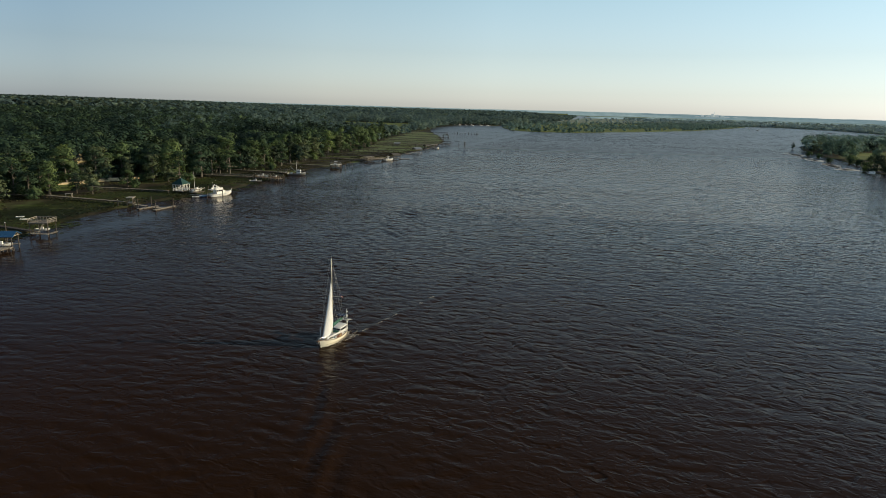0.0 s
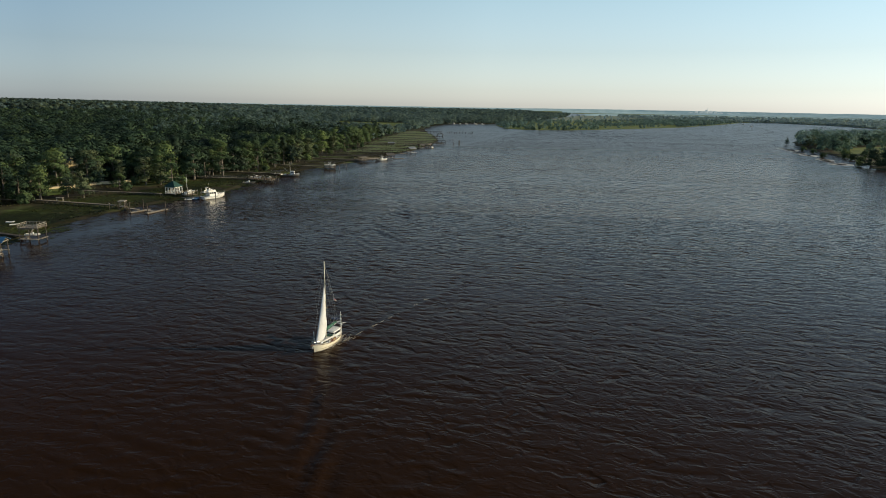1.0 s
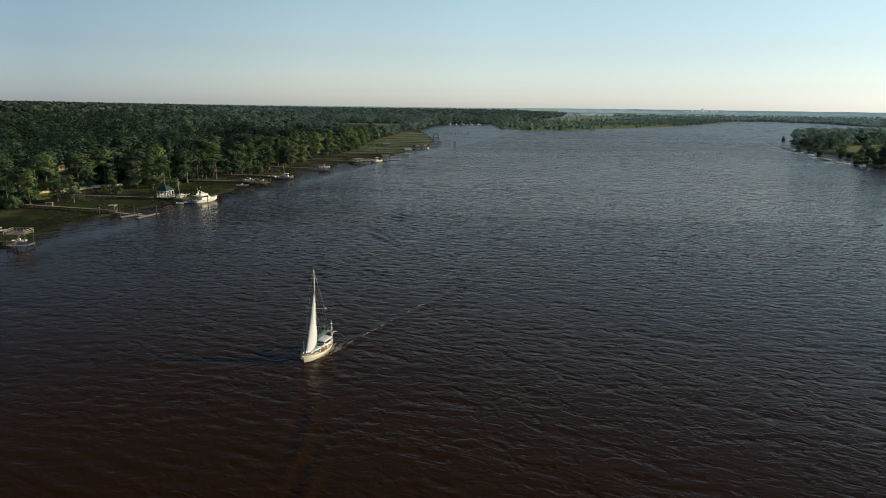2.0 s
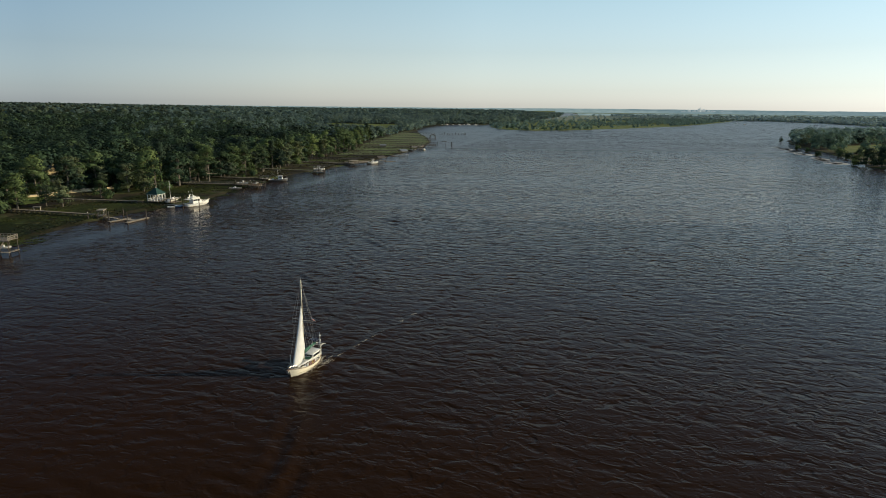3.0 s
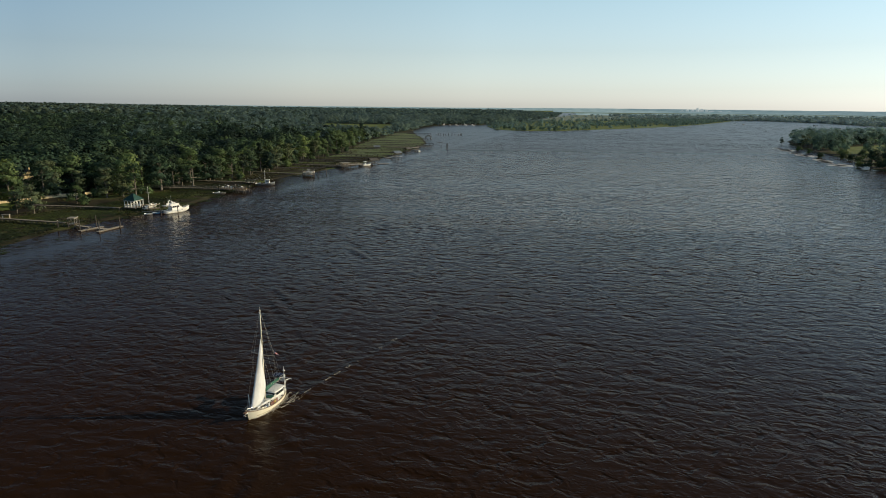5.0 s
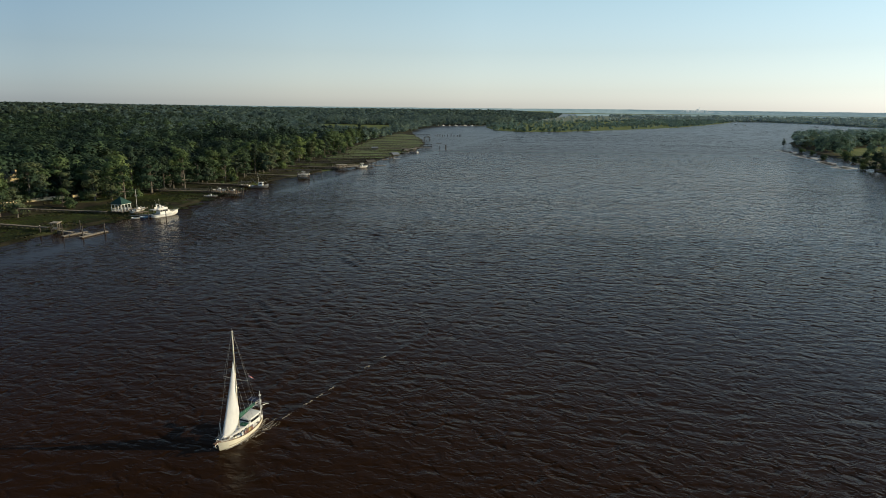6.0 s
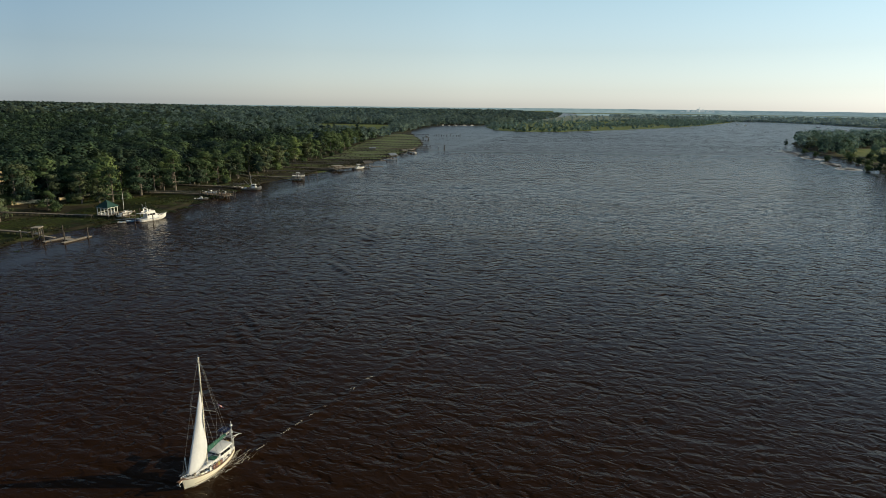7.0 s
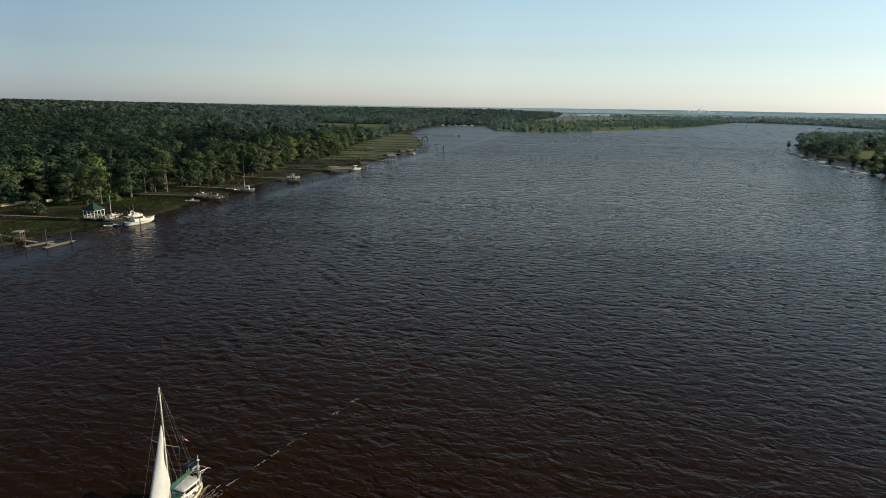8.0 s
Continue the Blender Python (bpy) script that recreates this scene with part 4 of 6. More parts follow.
def sailing_boat():
    e = new("sailing_boat")
    e.matrix_world = BOAT
    tagged(e, "cream-hulled sailing boat under one white headsail", "sailing boat")
    xs = [-3.75, -3.4, -2.8, -2.0, -1.0, 0.0, 1.0, 2.0, 2.8, 3.4, 3.9, 4.3, 4.62]
    bm = bmesh.new()
    rings = []
    for x in xs:
        b, s = half_beam(x), sheer(x)
        rise = 0.55 * smooth_step((x - 2.6) / 2.0) + 0.30 * smooth_step((-2.4 - x) / 1.4)
        prof = [(1.0, s), (0.985, s * 0.6), (0.93, s * 0.25 + rise * 0.3), (0.80, -0.10 + rise * 0.7), (0.45, -0.40 + rise), (0.0, -0.55 + rise)]
        half = [(x - 0.35 * (1 - z / s) * smooth_step((x - 2.8) / 1.6), b * f, z) for f, z in prof]
        rings.append(half + [(px, -py, pz) for px, py, pz in half[-2::-1]])
    loft(bm, rings, caps=False, closed=False)
    bm.verts.ensure_lookup_table()
    bm.faces.new([bm.verts[i] for i in range(11)])
    hull = part("hull", bm, CREAM, e, "cream glass-fibre hull", True)
    bm = bmesh.new()
    rows = []
    for x in np.linspace(-3.7, 4.5, 22):
        b, s = half_beam(x) - 0.03, sheer(x) - 0.10
        rows.append([bm.verts.new((x, b * f, s + 0.06 * (1 - f * f))) for f in (1, 0.6, 0, -0.6, -1)])
    for a, c in zip(rows, rows[1:]):
        for i in range(4):
            bm.faces.new((a[i], a[i + 1], c[i + 1], c[i]))
    part("deck", bm, DECK, e, "pale grey side decks", True)
    for side in (1, -1):
        bm = bmesh.new()
        pts = [(x, side * (half_beam(x) + 0.015), sheer(x) - 0.02) for x in np.linspace(-3.74, 4.6, 24)]
        loft(bm, [[(x, y - 0.025, z - 0.025), (x, y + 0.025, z - 0.025), (x, y + 0.025, z + 0.03), (x, y - 0.025, z + 0.03)] for x, y, z in pts])
        part("rubbing_strake", bm, TEAK, e, "brown wooden rail along the deck edge")
        bm = bmesh.new()
        pts = [(x, side * (half_beam(x) * 0.965 + 0.012), sheer(x) * 0.42) for x in np.linspace(-3.5, 3.5, 16)]
        loft(bm, [[(x, y - 0.01, z - 0.02), (x, y + 0.01, z - 0.02), (x, y + 0.01, z + 0.02), (x, y - 0.01, z + 0.02)] for x, y, z in pts])
        part("stripe", bm, TEAK, e)
    # coach roof and pilothouse
    bm = bmesh.new()
    rings = []
    for x, wd, z in ((2.35, 0.40, 1.12), (2.25, 0.52, 1.38), (1.0, 0.80, 1.44), (-0.7, 0.92, 1.48)):
        zb = sheer(x) - 0.12
        rings.append([(x, wd, zb), (x, wd * 0.93, z - 0.07), (x, wd * 0.80, z), (x, -wd * 0.80, z), (x, -wd * 0.93, z - 0.07), (x, -wd, zb)])
    loft(bm, rings)
    cab = part("coach_roof", bm, GELCOAT, e, "white coach roof")
    for side in (1, -1):
        for x in (1.6, 0.9, 0.2):
            wd = 0.80 + (1.0 - x) * 0.07
            part("porthole", boxes(((x, side * (wd * 0.97 + 0.01), 1.22), (0.34, 0.03, 0.13)), bevel=0.012), DARK_GLASS, cab)
    part("deck_hatch", boxes(((1.75, 0, 1.44), (0.5, 0.5, 0.07)), bevel=0.02), DARK_GLASS, cab)
    part("deck_hatch", boxes(((0.95, 0.35, 1.47), (0.34, 0.34, 0.06)), bevel=0.02), GREY_METAL, cab)
    bm = bmesh.new()
    box(bm, (-0.18, 0.30, 1.55), (0.75, 0.95, 0.10), 0, 0, 4, 0.03)
    part("hatch_cover", bm, GREEN_CANVAS, cab, "green canvas hatch cover")
    bm = bmesh.new()
    rings = []
    for x, wb, wt, zt in ((-0.55, 0.92, 0.78, 1.55), (-0.85, 0.95, 0.82, 1.98), (-1.8, 1.0, 0.88, 2.06), (-2.55, 0.98, 0.86, 2.02)):
        zb = 0.85
        rings.append([(x, wb, zb), (x, wt, zt), (x, -wt, zt), (x, -wb, zb)])
    loft(bm, rings)
    ph = part("pilothouse", bm, GELCOAT, e, "white pilothouse with dark windows")
    bm = bmesh.new()
    rings = []
    for x, wd, z in ((-0.52, 0.80, 2.00), (-0.66, 0.94, 2.06), (-1.8, 1.04, 2.13), (-2.85, 1.0, 2.09), (-3.0, 0.90, 2.04)):
        rings.append([(x, wd, z - 0.05), (x, wd * 0.92, z + 0.04), (x, wd * 0.5, z + 0.09), (x, -wd * 0.5, z + 0.09), (x, -wd * 0.92, z + 0.04), (x, -wd, z - 0.05)])
    loft(bm, rings)
    roof = part("pilothouse_roof", bm, GELCOAT, ph, "smooth white roof")
    for side in (1, -1):
        for x in (-1.08, -1.62, -2.16):
            part("window", boxes(((x, side * 0.94, 1.72), (0.50, 0.03, 0.34)), rx=side * 9, bevel=0.02), DARK_GLASS, ph)
    for y in (-0.52, 0.0, 0.52):
        part("windscreen_pane", boxes(((-0.69, y, 1.76), (0.03, 0.48, 0.30)), ry=-33, bevel=0.012), DARK_GLASS, ph)
    # cockpit
    bm = bmesh.new()
    for side in (1, -1):
        box(bm, (-3.05, side * 0.68, 1.12), (0.95, 0.10, 0.36), bevel=0.03)
    box(bm, (-3.5, 0, 1.12), (0.10, 1.2, 0.34), bevel=0.03)
    part("cockpit_coaming", bm, GELCOAT, e)
    part("cockpit_sole", boxes(((-3.0, 0, 0.98), (1.0, 1.2, 0.05))), TEAK, e)
    # spars
    mast = part("mast", tubes(((0.5, 0, 0.9), (0.5, 0, 9.0), 0.105, 0.10), ((0.5, 0, 9.0), (0.5, 0, 14.55), 0.10, 0.07), seg=12), CREAM_MAST, e, "tall cream mast", True)
    part("spreader", tubes(((0.5, 0, 8.05), (0.42, 1.85, 8.15), 0.04, 0.028)), CREAM_MAST, mast)
    part("spreader", tubes(((0.5, 0, 8.05), (0.42, -1.85, 8.15), 0.04, 0.028)), CREAM_MAST, mast)
    part("masthead_fitting", tubes(((0.35, 0, 14.45), (0.62, 0, 14.5), 0.035), ((0.5, 0, 14.5), (0.5, 0, 14.95), 0.012)), GREY_METAL, mast)
    part("radar_reflector", tubes(((0.64, 0, 14.0), (0.64, 0, 14.28), 0.08)), GREY_METAL, mast)
    boom = part("boom", tubes(((0.42, 0, 2.55), (-3.05, 0, 2.98), 0.075, 0.06)), CREAM_MAST, e)
    bm = bmesh.new()
    rings = []
    for u in np.linspace(0, 1, 9):
        x, z = 0.40 - 3.3 * u, 2.60 + 0.41 * u
        h, wd = 0.62 - 0.36 * u + 0.03 * math.sin(u * 17), 0.20 - 0.07 * u
        rings.append([(x, wd * 0.6, z - 0.10), (x, wd, z + 0.05), (x, wd * 0.45, z + h * 0.7), (x, 0, z + h), (x, -wd * 0.45, z + h * 0.7), (x, -wd, z + 0.05), (x, -wd * 0.6, z - 0.10)])
    loft(bm, rings)
    part("sail_cover", bm, GREEN_CANVAS, boom, "green canvas cover over the lowered mainsail", True)
    bm = bmesh.new()
    for i in range(9):
        tube(bm, (-1.2 - 0.2 * i, 0.02, 3.1), (-1.2 - 0.2 * i, 0.30, 2.8), 0.008, seg=4)
    part("cover_lashing", bm, WHITE, boom)
    # headsail with belly
    bm = bmesh.new()
    tack, clew, head = Vector((3.75, 0.0, 1.45)), Vector((0.30, -0.10, 1.95)), Vector((0.72, 0.0, 10.6))
    nu, nv = 14, 26
    grid = []
    for j in range(nv + 1):
        v = j / nv
        luff, leech = tack.lerp(head, v), clew.lerp(head, v)
        leech = leech.lerp(luff, 0.42 * math.sin(math.pi * v ** 1.5) ** 2) + Vector((-0.20, 0, 0)) * math.sin(math.pi * v) * (1 - v)
        row = []
        for i in range(nu + 1):
            u = i / nu
            p = luff.lerp(leech, u)
            p.y += 0.95 * math.sin(math.pi * u ** 0.75) * (1 - v) ** 0.8 * 0.52 + 0.46 * u * math.sin(math.pi * v) * 0.8
            if j == 0:
                p.z += -0.12 * math.sin(math.pi * u)
            row.append(bm.verts.new(p))
        grid.append(row)
    for a, c in zip(grid, grid[1:]):
        for i in range(nu):
            bm.faces.new((a[i], a[i + 1], c[i + 1], c[i]))
    bmesh.ops.remove_doubles(bm, verts=bm.verts, dist=0.001)
    sail = part("headsail", bm, SAIL, e, "full white headsail", True)
    thick = sail.modifiers.new("cloth", "SOLIDIFY")
    thick.thickness = 0.008
    # standing rigging
    wires = [((4.55, 0, 1.45), (0.58, 0, 14.4)), ((-3.65, 0.35, 1.2), (-0.2, 0.03, 12.6)), ((-3.65, -0.35, 1.2), (-0.2, -0.03, 12.6)), ((-0.2, 0, 12.6), (0.42, 0, 14.45)), ((3.75, 0, 1.3), (0.62, 0, 10.8))]
    for s in (1, -1):
        wires += [((0.40, s * 1.36, 1.0), (0.42, s * 1.85, 8.15)), ((0.42, s * 1.85, 8.15), (0.5, s * 0.05, 14.3)),
                  ((0.95, s * 1.32, 1.0), (0.52, s * 0.08, 7.9)), ((-0.2, s * 1.38, 1.0), (0.48, s * 0.08, 7.9)), ((-1.1, s * 1.36, 1.0), (0.46, s * 0.06, 10.6))]
    for a, b in wires:
        part("stay", tubes((a, b, 0.011), seg=5), WIRE, e)
    part("topping_lift", tubes(((-3.0, 0, 3.0), (0.40, 0, 14.4), 0.008), seg=4), WIRE, e)
    # rails
    posts = []
    for s in (1, -1):
        line = []
        for x in (-3.5, -2.7, -1.8, -0.9, 0.0, 0.9, 1.8, 2.7, 3.4):
            foot = Vector((x, s * (half_beam(x) - 0.06), sheer(x) - 0.06))
            topp = foot + Vector((0, 0, 0.62))
            part("stanchion", tubes((foot, topp, 0.014), seg=6), STEEL, e)
            line.append(topp)
        for drop in (0.0, 0.30):
            part("lifeline", tubes(*[(a - Vector((0, 0, drop)), b - Vector((0, 0, drop)), 0.007) for a, b in zip(line, line[1:])], seg=4), WIRE, e)
    bm = bmesh.new()
    for s in (1, -1):
        tube(bm, (3.4, s * 0.52, 1.85), (4.75, s * 0.16, 2.0), 0.018)
        tube(bm, (4.2, s * 0.22, 1.4), (4.75, s * 0.16, 2.0), 0.018)
    tube(bm, (4.75, 0.16, 2.0), (4.75, -0.16, 2.0), 0.018)
    part("pulpit", bm, STEEL, e)
    part("bowsprit", boxes(((4.65, 0, 1.50), (1.1, 0.34, 0.09)), ry=-6, bevel=0.02), TEAK, e)
    bm = bmesh.new()
    tube(bm, (4.55, 0.12, 1.42), (5.15, 0.12, 1.30), 0.03)
    box(bm, (5.16, 0.12, 1.18), (0.10, 0.42, 0.26), 0, 30, 0, 0.02)
    part("anchor", bm, GREY_METAL, e)
    part("windlass", tubes(((3.55, 0, 1.3), (3.55, 0, 1.55), 0.12, 0.09), ((3.55, -0.2, 1.45), (3.55, 0.2, 1.45), 0.07), seg=10), BLACK, e)
    part("spare_pole", tubes(((2.95, -0.72, 1.15), (3.0, -0.80, 2.95), 0.05), ((3.0, -0.8, 2.95), (3.0, -0.8, 3.15), 0.07)), WHITE, e, "white upright pole on the foredeck")
    part("stowed_sail", tubes(((3.2, 0.28, 1.25), (2.4, 0.42, 1.30), 0.14, 0.17), seg=9), SAIL, e)
    # stern gear
    bm = bmesh.new()
    for s in (1, -1):
        tube(bm, (-3.2, s * 0.86, 0.95), (-3.25, s * 0.84, 2.75), 0.03)
        tube(bm, (-2.75, s * 0.92, 0.95), (-3.0, s * 0.84, 2.75), 0.025)
    tube(bm, (-3.25, -0.86, 2.75), (-3.25, 0.86, 2.75), 0.03)
    tube(bm, (-3.0, -0.86, 2.75), (-3.0, 0.86, 2.75), 0.025)
    arch = part("stern_arch", bm, WHITE, e, "white tube arch over the cockpit")
    for s in (1, -1):
        part("davit", tubes(((-3.2, s * 0.62, 2.7), (-4.75, s * 0.66, 2.35), 0.045, 0.035), ((-3.25, s * 0.62, 2.2), (-4.2, s * 0.65, 2.45), 0.02)), WHITE, arch)
    part("davit_bar", tubes(((-4.7, -0.70, 2.36), (-4.7, 0.95, 2.36), 0.03)), WHITE, arch)
    for y in (-0.62, 0.02):
        panel = part("solar_panel", boxes(((-3.15, y, 3.50), (1.05, 0.60, 0.04)), rx=-7), SOLAR, arch, "dark blue solar panel")
        part("panel_frame", boxes(((-3.15, y + 0.30, 3.47), (1.07, 0.03, 0.05)), ((-3.15, y - 0.30, 3.54), (1.07, 0.03, 0.05)), rx=-7), GREY_METAL, panel)
    part("panel_post", tubes(((-3.1, -0.62, 2.75), (-3.1, -0.62, 3.5), 0.025), ((-3.1, 0.02, 2.75), (-3.1, 0.02, 3.45), 0.025)), GREY_METAL, arch)
    pole = part("stern_pole", tubes(((-3.05, 0.80, 1.0), (-3.05, 0.80, 4.95), 0.04, 0.03)), WHITE, e, "white instrument pole at the stern")
    bm = bmesh.new()
    bmesh.ops.create_uvsphere(bm, u_segments=12, v_segments=8, radius=0.17, matrix=Matrix.Translation((-3.05, 0.80, 4.35)) @ Matrix.Diagonal((1, 1, 0.7, 1)))
    part("radome", bm, WHITE, pole, "", True)
    part("aerial_box", boxes(((-3.05, 0.80, 3.55), (0.16, 0.22, 0.42)), ((-3.05, 0.68, 3.15), (0.14, 0.34, 0.12)), bevel=0.02), WHITE, pole)
    part("rod_rack", tubes(((-3.05, 0.9, 2.6), (-3.12, 0.98, 3.7), 0.02), ((-3.05, 0.72, 2.6), (-3.05, 0.66, 3.8), 0.02)), GREY_METAL, pole)
    part("life_ring", boxes(((-3.62, -0.35, 1.55), (0.12, 0.42, 0.42)), bevel=0.05), YELLOW, e)
    part("outboard_motor", boxes(((-3.72, 0.45, 1.55), (0.22, 0.22, 0.42)), bevel=0.05), BLACK, e)
    part("steering_wheel", tubes(((-3.0, -0.3, 1.5), (-3.0, 0.3, 1.5), 0.015), ((-3.0, 0, 1.2), (-3.0, 0, 1.8), 0.015)), STEEL, e)
    # ensign on the backstay
    flag = part("flag", tubes(((-1.75, 0.18, 7.95), (-1.87, 0.22, 7.25), 0.012), seg=5), WHITE, e, "small red and white striped flag")
    at, along, down = Vector((-1.75, 0.18, 7.75)), Vector((-0.50, 0.38, -0.56)), Vector((-0.20, 0.05, -0.38))
    for k in range(7):
        bm = bmesh.new()
        cols = []
        for i in range(7):
            u = i / 6
            p = at + along * u + down * (k / 7) + Vector((0.05, 0.07, 0)) * math.sin(u * 6)
            cols.append((bm.verts.new(p), bm.verts.new(p + down / 7)))
        for a, c in zip(cols, cols[1:]):
            bm.faces.new((a[0], c[0], c[1], a[1]))
        part("stripe", bm, RED if k % 2 == 0 else WHITE, flag)
    part("canton", boxes((tuple(at + along * 0.18 + down * 0.25 + Vector((0.02, 0.03, 0))), (0.18, 0.03, 0.16)), rz=-35, ry=-20), BLUE, flag)
    return e


sailing_boat()


def on_boat(x, y, z, rz=0):
    return BOAT @ pose(x, y, z, 0, 0, rz)


def jerry_can(x, y, mat, label):
    e = new("jerry_can")
    e.matrix_world = on_boat(x, y, sheer(x) - 0.08, 8 * x)
    tagged(e, label, "jerry can", "deck cans")
    part("body", boxes(((0, 0, 0.21), (0.34, 0.17, 0.40)), bevel=0.035), mat, e)
    part("handle", tubes(((-0.10, 0, 0.45), (0.10, 0, 0.45), 0.018), ((-0.10, 0, 0.40), (-0.10, 0, 0.45), 0.018), ((0.10, 0, 0.40), (0.10, 0, 0.45), 0.018), seg=6), mat, e)
    part("cap", tubes(((0.13, 0, 0.40), (0.13, 0, 0.46), 0.03), seg=8), BLACK, e)


for x, mat, lab in ((0.75, RUST, "rust-red fuel can lashed along the deck rail"), (0.33, RUST, "rust-red fuel can lashed along the deck rail"), (-0.08, YELLOW, "faded yellow fuel can lashed along the deck rail"),
                    (-0.50, RUST, "rust-red fuel can lashed along the deck rail"), (-1.0, WHITE, "white water can lashed along the deck rail"), (1.3, WHITE, "white water can lashed along the deck rail")):
    jerry_can(x, half_beam(x) - 0.26, mat, lab)


def fender(x, y, mat, label, rz):
    e = new("fender")
    e.matrix_world = on_boat(x, y, sheer(x) + 0.04, rz)
    tagged(e, label, "fender", "deck fenders")
    part("body", tubes(((-0.22, 0, 0), (0.22, 0, 0), 0.09), ((0.22, 0, 0), (0.30, 0, 0), 0.09, 0.03), ((-0.22, 0, 0), (-0.30, 0, 0), 0.09, 0.03), seg=10), mat, e, "", True)
    part("rope_end", tubes(((0.28, 0, 0), (0.42, 0.05, -0.02), 0.012), seg=5), BLACK, e)


def deck_bag(x, y, mat, label, sx, sy, h, rz):
    e = new("deck_bag")
    e.matrix_world = on_boat(x, y, sheer(x) - 0.06, rz)
    tagged(e, label, "bag", "stowed deck bags")
    bm = bmesh.new()
    rings = []
    for u in (-1, -0.85, -0.3, 0.3, 0.85, 1):
        k = math.sqrt(max(0.02, 1 - u ** 4))
        rings.append([(u * sx / 2, sy / 2 * k * math.cos(q), h * 0.5 + h * 0.5 * k * math.sin(q)) for q in (0.3, 1.0, 1.57, 2.14, 2.84, 4.0, 5.4)])
    loft(bm, rings)
    part("body", bm, mat, e, "", True)
    part("strap", tubes(((0.1 * sx, -sy * 0.42, h * 0.7), (0.1 * sx, 0, h * 1.04), 0.014), ((0.1 * sx, 0, h * 1.04), (0.1 * sx, sy * 0.42, h * 0.7), 0.014), seg=5), BLACK, e)


for x, off, mat, lab, a in ((2.0, 0.22, GELCOAT, "white fender lying on the side deck", 14), (2.5, 0.24, CREAM, "cream fender lying on the side deck", 24), (-1.5, 0.22, GELCOAT, "white fender lying on the side deck", -4), (1.6, 0.30, BLUE_HULL, "blue fender lying on the side deck", 8)):
    fender(x, half_beam(x) - off, mat, lab, -a)
for x, y, mat, lab, sx, sy, h, a in ((2.9, 0.30, TIMBER, "brown canvas bag lashed on the foredeck", 0.7, 0.4, 0.30, 12), (2.6, -0.35, SAIL, "white sail bag lying on the foredeck", 0.8, 0.45, 0.32, -18), (3.15, -0.1, BLACK, "dark rope bag lying on the foredeck", 0.45, 0.35, 0.22, 40),
                                     (2.05, 0.66, PILING, "dark bundle stowed beside the coach roof", 0.55, 0.28, 0.26, -10), (1.1, 0.92, TIMBER, "brown bundle stowed beside the coach roof", 0.5, 0.26, 0.28, -6), (-1.9, 1.05, BLACK, "dark bundle stowed on the side deck", 0.5, 0.22, 0.26, 5)):
    deck_bag(x, y, mat, lab, sx, sy, h, a)


def foam():
    """Broken foam along the hull and down the wake."""
    rng = np.random.default_rng(8)
    pts = []
    for s in (1, -1):
        for _ in range(420):
            u = rng.random()
            x = 4.0 - 8.5 * u
            off = half_beam(max(-3.7, min(x, 3.9))) + 0.05 + abs(rng.normal(0, 0.03 + 0.22 * u * u)) * (1.0 if s > 0 else 0.5)
            pts.append((x, s * off, rng.uniform(0.015, 0.055), 0.05))
    for _ in range(520):
        u = rng.random()
        x = -4.0 - 26 * u
        y = 2.5 - 0.16 * (x + 3) + rng.normal(0, 0.05 + 0.10 * u)
        if noise.noise((x / 2.3, 2.0, 4.0)) > 0.05 + 0.12 * u:
            pts.append((x, y, rng.uniform(0.015, 0.055), 0.14))
    for i in range(300):
        u = rng.random()
        pts.append((1.6 - 6.5 * u, 1.45 + 0.22 * (i % 3) + (0.5 + 0.35 * (i % 3)) * u * u + rng.normal(0, 0.03), rng.uniform(0.015, 0.045), 0.07))
    # lace of foam thrown off the lit side
    while len(pts) < 3000:
        u = rng.random()
        x, y = 2.2 - 7.0 * u, 1.45 + 0.6 * u + rng.random() * (0.25 + 1.3 * u)
        if abs(noise.noise((x * 0.9, y * 1.8, 3.0))) < 0.07 * (1.25 - u):
            pts.append((x, y, rng.uniform(0.008, 0.022), 0.05))
    for _ in range(140):
        u = rng.random()
        pts.append((3.4 - 3.0 * u, -1.1 - 1.6 * u + rng.normal(0, 0.2), rng.uniform(0.02, 0.08), 0.08))
    bm = bmesh.new()
    for x, y, r, lift in pts:
        k = rng.integers(5, 8)
        base = Vector((x, y, lift + 0.22 + rng.uniform(0, 0.05)))
        turn = rng.uniform(0, 6.28)
        ring = []
        for i in range(k):
            q = turn + 2 * math.pi * i / k
            rr = 0.62 * r * rng.uniform(0.5, 1.3)
            ring.append(bm.verts.new(base + Vector((rr * 4.2 * math.cos(q), rr * 0.5 * math.sin(q), -0.015))))
        top = bm.verts.new(base + Vector((0, 0, 0.008)))
        for i in range(k):
            bm.faces.new((ring[i], ring[(i + 1) % k], top))
    me = bpy.data.meshes.new("wake_foam")
    bm.to_mesh(me)
    bm.free()
    me.materials.append(FOAM)
    ob = new("wake_foam", me)
    ob.matrix_world = BOAT
    tagged(ob, "broken pale foam along the hull and wake", "foam", kind="stuff")


foam()


# ---- docks and shore buildings ----
def post_mesh(r, h):
    bm = bmesh.new()
    tube(bm, (0, 0, -1.6), (0, 0, h), r, r * 0.92, seg=8)
    bmesh.ops.create_cone(bm, cap_ends=True, segments=8, radius1=r * 0.95, radius2=r * 0.35, depth=0.12, matrix=Matrix.Translation((0, 0, h + 0.06)))
    me = bpy.data.meshes.new("post")
    bm.to_mesh(me)
    bm.free()
    me.materials.append(PILING)
    return me


POST_LOW, POST_DECK, POST_TALL = post_mesh(0.11, 1.0), post_mesh(0.13, 2.0), post_mesh(0.16, 3.6)


